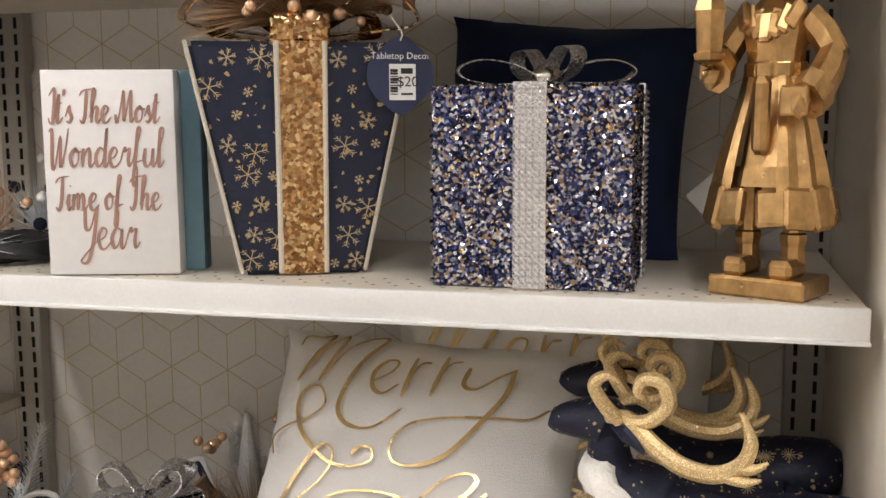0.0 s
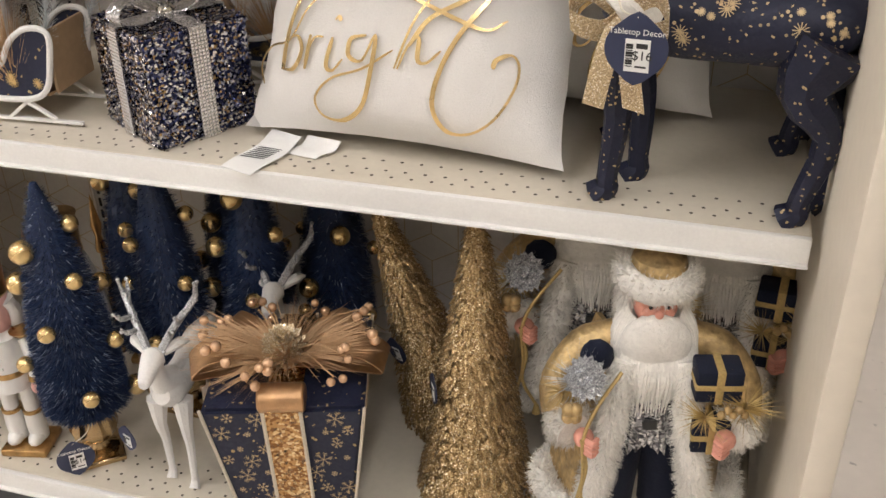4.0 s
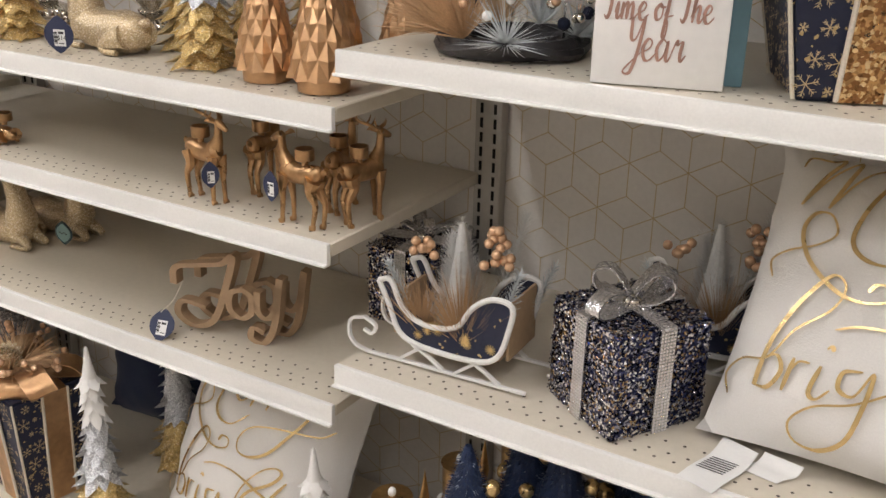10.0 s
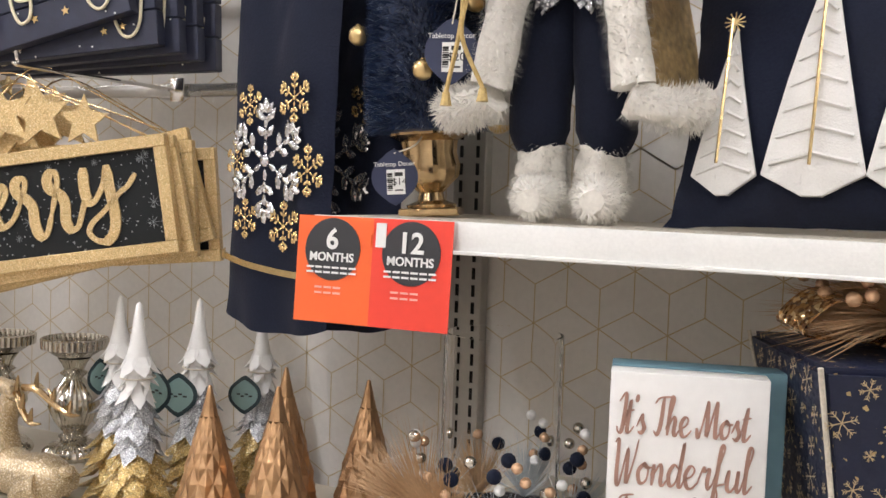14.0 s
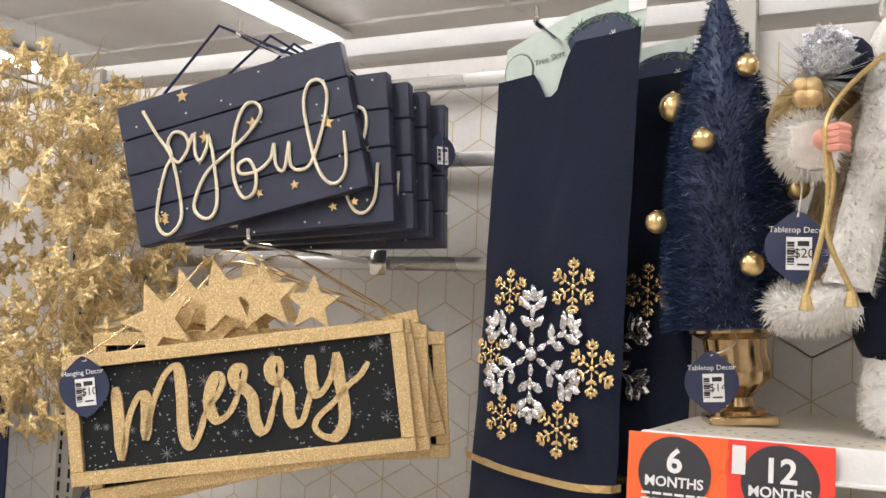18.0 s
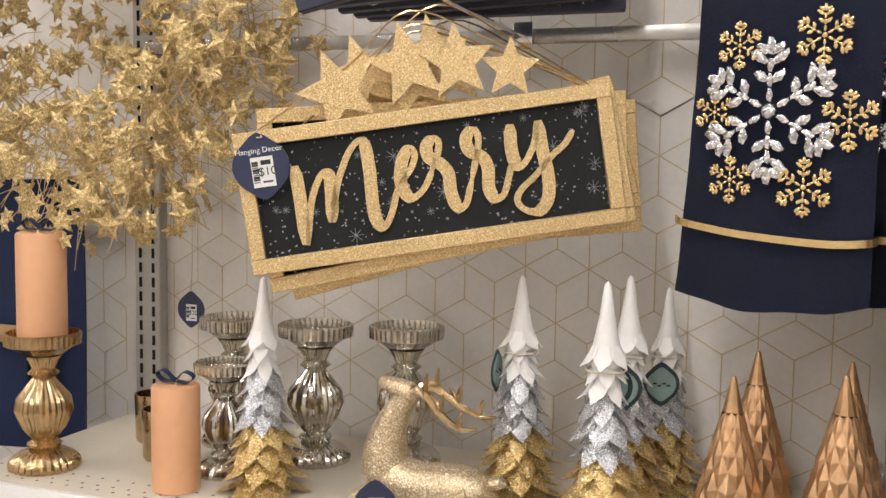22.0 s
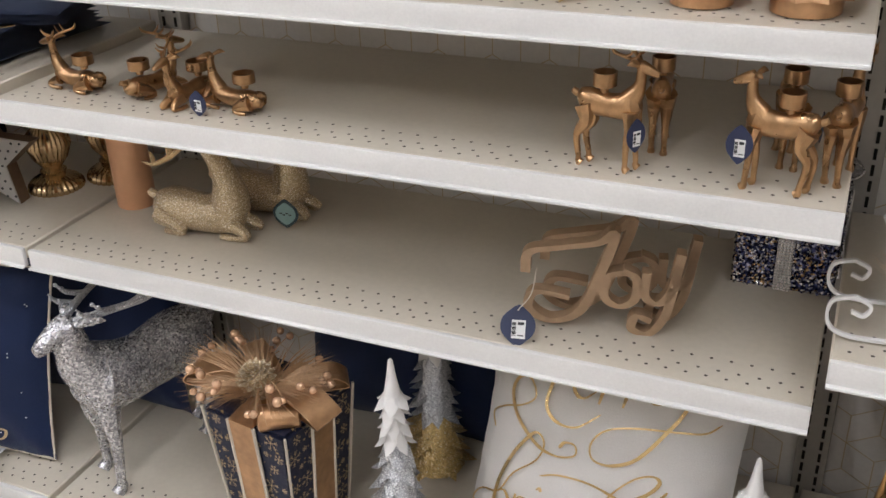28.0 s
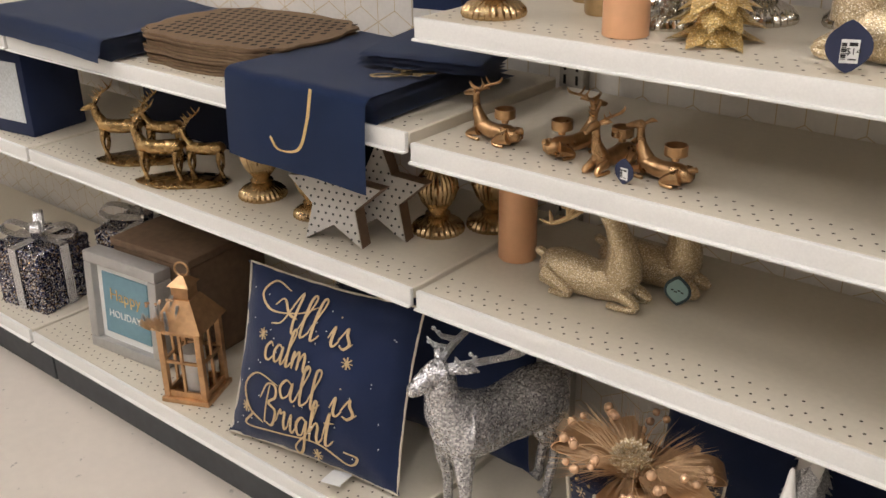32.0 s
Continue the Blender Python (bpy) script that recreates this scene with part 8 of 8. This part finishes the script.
stroke(bm, [(-0.06, 0.15), (-0.12, 0.16), (-0.155, 0.125), (-0.14, 0.08), (-0.1, 0.06)], 0.0045, 0.001, 0, 0.6)
stroke(bm, [(-0.13, 0.07), (-0.15, 0.04), (-0.06, 0.05), (0.04, 0.06), (0.11, 0.035), (0.13, 0.055), (0.1, 0.06)], 0.005, 0.001)
on_pillow(w, h, d, bm)
part("embroidery", bm, mat("gold_thread", (0.62, 0.46, 0.26), 0.5, 0.3, 400, 0.2, 0.6), cp, "gold thread lettering all is calm all is bright")
bm = bmnew()
ribbon(bm, [(0.085, -0.005, 0.006), (0.09, -0.04, 0.002), (0.095, -0.06, 0.0)], 0.04, 0.0008, (1, 0.2, 0))
part("care_label", bm, PAPER, cp, "white fabric care label")
bm = bmnew()
for k in range(40):
    ball(bm, (RNG.uniform(-0.19, 0.19), 0, RNG.uniform(0.03, 0.33)), 0.0014, 1)
on_pillow(w, h, d, bm)
tagged(part("star_print", bm, PAPER, cp), kind="stuff")
pillow(pose(-1.342, 0.204, D, -10, 0, 4), 0.4, 0.38, 0.11, NAVYCLOTH, "plain navy pillow behind the embroidered one", "", None, False)

ln = thing("lantern", pose(-1.895, -0.0, D, 0, 0, 24), "copper lantern with windows, a white candle and a berry bow", "lantern")
bm = bmnew()
box(bm, (0.115, 0.115, 0.012), (0, 0, 0.006), 0.002)
part("base", bm, COPPER, ln)
for sx in (-1, 1):
    for sy in (-1, 1):
        bm = bmnew()
        box(bm, (0.014, 0.014, 0.17), (sx * 0.045, sy * 0.045, 0.097), 0.001, seg=1)
        part("corner_post", bm, COPPER, ln)
for k in range(4):
    bm = bmnew()
    box(bm, (0.08, 0.006, 0.014), (0, -0.046, 0.02))
    box(bm, (0.08, 0.006, 0.014), (0, -0.046, 0.175))
    box(bm, (0.006, 0.006, 0.16), (0, -0.046, 0.098))
    box(bm, (0.08, 0.006, 0.006), (0, -0.046, 0.1))
    wf = part("window_frame", bm, COPPER, ln)
    wf.matrix_basis = pose(0, 0, 0, 0, 0, 90 * k)
    bm = bmnew()
    box(bm, (0.078, 0.001, 0.15), (0, -0.044, 0.098))
    part("pane", bm, GLASS, wf)
bm = bmnew()
frustum(bm, 0.122, 0.122, 0.05, 0.05, 0.06, 0.182)
frustum(bm, 0.04, 0.04, 0.04, 0.04, 0.03, 0.242)
frustum(bm, 0.052, 0.052, 0.01, 0.01, 0.02, 0.272)
part("roof", bm, COPPER, ln)
bm = bmnew()
tube(bm, [(0.016 * math.cos(a), 0, 0.305 + 0.016 * math.sin(a)) for a in np.linspace(0, 2 * math.pi, 17)], 0.0025, 6)
part("ring", bm, COPPER, ln)
bm = bmnew()
lathe(bm, [(0.027, 0.012), (0.027, 0.11), (0, 0.112)], 20)
part("candle", bm, WHITEPL, ln, "white candle")
greenery(ln, (-0.03, -0.06, 0.21), 0.06, 0.05, 0.06, 8)

fr = thing("framed_sign", pose(-2.15, -0.015, D, -4, 0, 6), "silver framed pale blue sign reading happy holidays", "framed sign")
for nm, sx, sz, x, z in (("frame_rail", 0.25, 0.028, 0, 0.236), ("frame_rail", 0.25, 0.028, 0, 0.014), ("frame_stile", 0.028, 0.194, -0.111, 0.125), ("frame_stile", 0.028, 0.194, 0.111, 0.125)):
    bm = bmnew()
    box(bm, (sx, 0.05, sz), (x, 0.025, z), 0.004)
    part(nm, bm, mat("pewter_frame", (0.45, 0.44, 0.43), 0.35, 0.5) if "pewter_frame" not in MATS else MATS["pewter_frame"], fr)
bm = bmnew()
box(bm, (0.2, 0.004, 0.2), (0, 0.02, 0.125))
part("mount", bm, PAPER, fr)
bm = bmnew()
box(bm, (0.155, 0.004, 0.155), (0, 0.016, 0.125))
part("print", bm, TEAL, fr)
words("title", "Happy", 0.042, FOIL, fr, pose(0, 0.013, 0.15, 90))
words("subtitle", "HOLIDAYS", 0.026, PAPER, fr, pose(0, 0.013, 0.1, 90))
bx = thing("storage_box", pose(-2.121, 0.183, D, 0, 0, 6), "brown wooden box behind the framed sign", "box")
bm = bmnew()
box(bm, (0.26, 0.24, 0.25), (0, 0, 0.125), 0.004)
part("body", bm, DARKWOOD, bx)
bm = bmnew()
box(bm, (0.268, 0.248, 0.02), (0, 0, 0.262), 0.004)
part("lid", bm, DARKWOOD, bx)
sequin_box(pose(-2.6, 0.054, D, 0, 0, 10), 0.17, "silver and navy sequin gift box by the next post")
sequin_box(pose(-2.434, 0.272, D, 0, 0, 20), 0.19, "sequin gift box in the back row")
hb = thing("wooden_heart", pose(-1.732, 0.104, D, -12, 0, 12), "copper-toned carved leaf plaque standing on the shelf", "plaque")
bm = bmnew()
slab(bm, [(0.075 * math.sin(a) * (1.0 + 0.25 * math.cos(a)), 0.11 + 0.11 * math.cos(a)) for a in np.arange(28) * math.pi / 14], 0.012)
part("plaque", bm, COPPER, hb)
bm = bmnew()
for k in range(5):
    box(bm, (0.07 - 0.012 * abs(k - 2), 0.001, 0.008), (0, -0.001, 0.06 + 0.024 * k))
part("lettering_bars", bm, DARKWOOD, hb)
brush_tree(pose(-1.658, 0.284, D), 0.4, "navy bottle brush tree behind the plaque", 8, 1800, False)


BRONZE = mat("old_bronze", (0.36, 0.24, 0.11), 0.27, 1.0, 90, 0.45, 0.5, 40)


def stag_group(m, label):
    t = thing("stag_sculpture", m, label, "stag sculpture", "gold stag sculptures")
    bm = bmnew()
    lathe(bm, [(0.12, 0), (0.125, 0.006), (0.1, 0.014), (0.0, 0.016)], 22, flute=0.06, nflute=5)
    bmesh.ops.scale(bm, vec=(1, 0.45, 1), verts=bm.verts[:])
    part("base", bm, BRONZE, t)
    for x, y, k in ((-0.06, -0.01, 0.105), (0.05, 0.012, 0.12)):
        L = k
        bm = bmnew()
        P = lambda *q: (x + L * q[0], y + L * q[1], 0.014 + L * q[2])
        tube(bm, [P(-0.5, 0, 0.66), P(-0.4, 0, 0.72), P(0, 0, 0.7), P(0.4, 0, 0.74)], [L * v for v in (0.07, 0.17, 0.16, 0.15)], 10, smooth=3)
        tube(bm, [P(0.34, 0, 0.76), P(0.46, 0, 1.0), P(0.5, 0, 1.16), P(0.66, 0, 1.12), P(0.78, 0, 1.08)], [L * v for v in (0.14, 0.1, 0.085, 0.06, 0.03)], 10, smooth=3)
        for lx, s in ((0.32, 1), (0.36, -1), (-0.4, 1), (-0.36, -1)):
            tube(bm, [P(lx, s * 0.1, 0.66), P(lx + 0.05 * s, s * 0.1, 0.34), P(lx - 0.06 * s, s * 0.1, 0)], [L * 0.09, L * 0.045, L * 0.045], 7, smooth=3)
        for s in (-1, 1):
            tube(bm, [P(0.46, s * 0.05, 1.2), P(0.36, s * 0.18, 1.4), P(0.2, s * 0.28, 1.5), P(0.1, s * 0.3, 1.66)], [L * v for v in (0.035, 0.03, 0.025, 0.01)], 6, smooth=3)
            for f in (0.3, 0.6, 0.85):
                p = Vector(P(0.46 - 0.3 * f, s * (0.06 + 0.23 * f), 1.2 + 0.36 * f))
                tube(bm, [p, p + Vector((L * 0.12, s * L * 0.03, L * 0.16))], [L * 0.022, L * 0.006], 5)
        part("stag", bm, BRONZE, t)
    return t


stag_group(pose(-2.16, 0.12, B1, 0, 0, 218) @ Matrix.Scale(0.86, 4), "antique gold sculpture of two leaping stags")
stag_group(pose(-1.965, 0.085, B1, 0, 0, 214) @ Matrix.Scale(0.84, 4), "antique gold sculpture of two stags near the front")
holder(pose(-1.766, 0.136, B1), 0.2, GHOLD, "gold mercury glass candle holder under the cloth", "gold candle holders")
holder(pose(-1.605, 0.127, B1), 0.16, GHOLD, "short gold mercury glass candle holder", "gold candle holders")
holder(pose(-1.36, 0.218, B1), 0.2, GHOLD, "gold mercury glass candle holder by the post", "gold candle holders")
holder(pose(-1.291, 0.298, B1), 0.2, GHOLD, "gold candle holder at the back of the shelf", "gold candle holders")


def dotted_star(m, label):
    t = thing("wooden_star", m, label, "wooden star", "dotted wooden stars")
    o = star_outline(0.105, 0.46)
    bm = bmnew()
    slab(bm, o, 0.03, pose(0, 0, 0.085))
    part("star_block", bm, DARKWOOD, t, "brown wooden star edge")
    bm = bmnew()
    slab(bm, [(x * 0.985, z * 0.985) for x, z in o], 0.003, pose(0, -0.003, 0.085))
    f = part("face", bm, mat("grey_whitewash", (0.50, 0.48, 0.45), 0.7, 0, 60, 0.12, 0.2) if "grey_whitewash" not in MATS else MATS["grey_whitewash"], t, "grey whitewashed face")
    bm = bmnew()
    for i in range(-6, 7):
        for j in range(-6, 7):
            x, z = i * 0.016 + (j % 2) * 0.008, j * 0.014
            if math.hypot(x, z) < 0.055 or (math.hypot(x, z) < 0.09 and abs((math.degrees(math.atan2(z, x)) - 90 + 36) % 72 - 36) < 8):
                lathe(bm, [(0.0025, 0), (0.0025, 0.0006)], 8, pose(x, -0.0035, 0.085 + z, 90, 0, 0))
    tagged(part("dots", bm, INK, f), kind="stuff")
    return t


dotted_star(pose(-1.473, 0.053, B1, -6, 0, 12), "grey wooden star block with black dots under the cloth")
dotted_star(pose(-1.429, 0.123, B1, -6, 0, 12), "brown wooden star block behind the dotted one")

# linens on the upper shelf


def cloth_stack(m, w, deep, layers, hang, label, lettering=False):
    t = thing("table_runner", m, label, "table runner", "navy table linens")
    for k in range(layers):
        bm = bmnew()
        n, rows = 12, 16
        g = []
        z = 0.004 + 0.0085 * k
        path = [(deep - 0.006 * k, z), (deep * 0.5, z + 0.002), (0.02, z), (-0.008 - 0.002 * k, z - 0.004)]
        if k == layers - 1 and hang:
            path += [(-0.016 - 0.002 * k, z - 0.03), (-0.02 - 0.002 * k, z - hang * 0.6), (-0.022 - 0.002 * k, z - hang)]
        line = smooth_line([(0, y, zz) for y, zz in path], 4)
        for p in line:
            row = []
            for i in range(n + 1):
                u = i / n - 0.5
                wob = 0.003 * noise.noise((u * 5, p.y * 9, k))
                row.append(bm.verts.new((u * (w - 0.006 * (k % 3)) + 0.01 * noise.noise((k, p.y * 4, 0)), p.y + wob, p.z + wob + 0.002)))
            g.append(row)
        for a, b in zip(g, g[1:]):
            for i in range(n):
                bm.faces.new((a[i], a[i + 1], b[i + 1], b[i]))
        top = bmesh.ops.solidify(bm, geom=bm.faces[:], thickness=0.005)
        bmesh.ops.recalc_face_normals(bm, faces=bm.faces[:])
        part("folded_layer", bm, RUNNERBLUE, t)
    if lettering:
        bm = bmnew()
        zt = 0.0085 * layers
        stroke(bm, [(0.07, zt + 0.0), (0.055, zt - 0.06), (0.03, zt - 0.11), (-0.02, zt - 0.12), (-0.04, zt - 0.1)], 0.006, 0.001)
        for v in bm.verts:
            v.co.y -= 0.045
        part("stitched_stroke", bm, FOIL, t, "gold stitched stroke")
        bm = bmnew()
        script(bm, "erry", 0.05, 0.007, 0.001, (0.02, 0, 0), 0.2)
        o = part("stitched_word", bm, FOIL, t, "gold stitched letters")
        o.matrix_basis = pose(0.06, 0.13, zt + 0.006, -90, 0, -20)
    return t


RUNNERBLUE = mat("royal_blue_cloth", (0.008, 0.031, 0.108), 0.75, 0, 500, 0.12, 0.4, 8, sheen=0.3)
cloth_stack(pose(-1.476, 0.005, C2), 0.36, 0.36, 6, 0.16, "folded royal blue table runner hanging over the shelf edge", True)
cloth_stack(pose(-2.3, 0.012, C2, 0, 0, -3), 0.56, 0.36, 6, 0.045, "folded royal blue tablecloths in a stack")
cloth_stack(pose(-1.329, 0.145, C2 + 0.056, 0, 0, 14), 0.24, 0.24, 3, 0.0, "folded navy napkins lying on the table runner")

PLACEMAT = mat("woven_placemat", (0.19, 0.125, 0.075), 0.7, 0, 120, 0.2, 0.5, 10)
pm = thing("placemat", pose(-1.835, 0.195, C2, 0, 0, 4), "tan cut-out placemat with scalloped edge on a stack", "placemat", "stacked placemats")
outl = [(0.21 * math.copysign(abs(math.cos(a)) ** 0.6, math.cos(a)) * (1 + 0.03 * math.cos(12 * a)), 0.155 * math.copysign(abs(math.sin(a)) ** 0.6, math.sin(a)) * (1 + 0.03 * math.cos(12 * a))) for a in np.arange(72) * math.pi / 36]
bm = bmnew()
slab(bm, outl, 0.0045, pose(0, 0, 0.0045, -90))
part("mat", bm, PLACEMAT, pm)
bm = bmnew()
for i in range(-7, 8):
    for j in range(-5, 6):
        x, y = i * 0.0235 + (j % 2) * 0.0117, j * 0.0235
        v = [bm.verts.new((x + dx, y + dy, 0.0052)) for dx, dy in ((0.0075, 0), (0, 0.0095), (-0.0075, 0), (0, -0.0095))]
        bm.faces.new(v)
tagged(part("cutwork", bm, DARK, pm, "dark diamond cut-outs", False), kind="stuff")
for k in range(1, 11):
    copy_thing(pm, pose(-1.838 + RNG.uniform(-0.006, 0.006), 0.2 + RNG.uniform(-0.006, 0.006), C2 + 0.0056 * k, 0, 0, 4 + RNG.uniform(-1.5, 1.5)))

# made-up navy boxes that stand in for the dark depth of this shelf
for x, wide, high in ((-2.2, 0.34, 0.2), (-1.84, 0.34, 0.22)):
    bx = thing("gift_carton", pose(x, 0.345, B1, 0, 0, 1), "dark navy box added to darken the back of the shelf", "carton", "navy cartons")
    bm = bmnew()
    box(bm, (wide, 0.13, high), (0, 0, high / 2), 0.003)
    part("carton", bm, NAVY, bx)
    bm = bmnew()
    box(bm, (wide + 0.003, 0.133, 0.03), (0, 0, high - 0.014), 0.003)
    part("lid", bm, NAVYCLOTH, bx)

# boxed goods of the fourth bay and hanging cloth above
bx = thing("gift_carton", pose(-2.68, 0.112, B1, 0, 0, 8), "navy carton with a pale printed deer shape", "carton")
bm = bmnew()
box(bm, (0.3, 0.16, 0.22), (0, 0, 0.11), 0.003)
part("carton", bm, NAVYCLOTH, bx)
bm = bmnew()
box(bm, (0.14, 0.001, 0.15), (0.06, -0.0815, 0.11), 0)
part("printed_picture", bm, SPRUCE, bx, "pale grey print")
tw = thing("hanging_towel", pose(-1.36, 0.3, 1.02), "navy towel with a copper band hanging in the next bay", "towel")
for k in range(3):
    bm = bmnew()
    ribbon(bm, [(-0.06 + 0.045 * k, 0.0 + 0.02 * k, 0.46), (-0.06 + 0.045 * k, 0.004 + 0.02 * k, 0.25), (-0.06 + 0.045 * k, 0.02 * k, 0.0)], 0.1, 0.006, (1, 0.2, 0))
    part("cloth", bm, NAVYCLOTH, tw)
bm = bmnew()
box(bm, (0.2, 0.006, 0.03), (-0.01, -0.014, 0.2), 0.002)
part("band", bm, COPPER, tw, "copper woven band")
hk = thing("peg_hook", pose(-1.36, 0, 1.48), "chrome peg hook holding towels", "peg hook", "peg hooks")
bm = bmnew()
tube(bm, [(0, 0.44, 0), (0, 0.28, 0), (0, 0.27, 0.012)], 0.003, 8)
part("wire", bm, CHROME, hk)
r = thing("hang_bar", pose(-1.83, 0.408, 1.42), "dark slotted cross bar of the third bay", "cross bar", "cross bars", "structure")
bm = bmnew()
box(bm, (1.17, 0.012, 0.03), (0, 0, 0), 0.003)
part("bar", bm, POST, r)
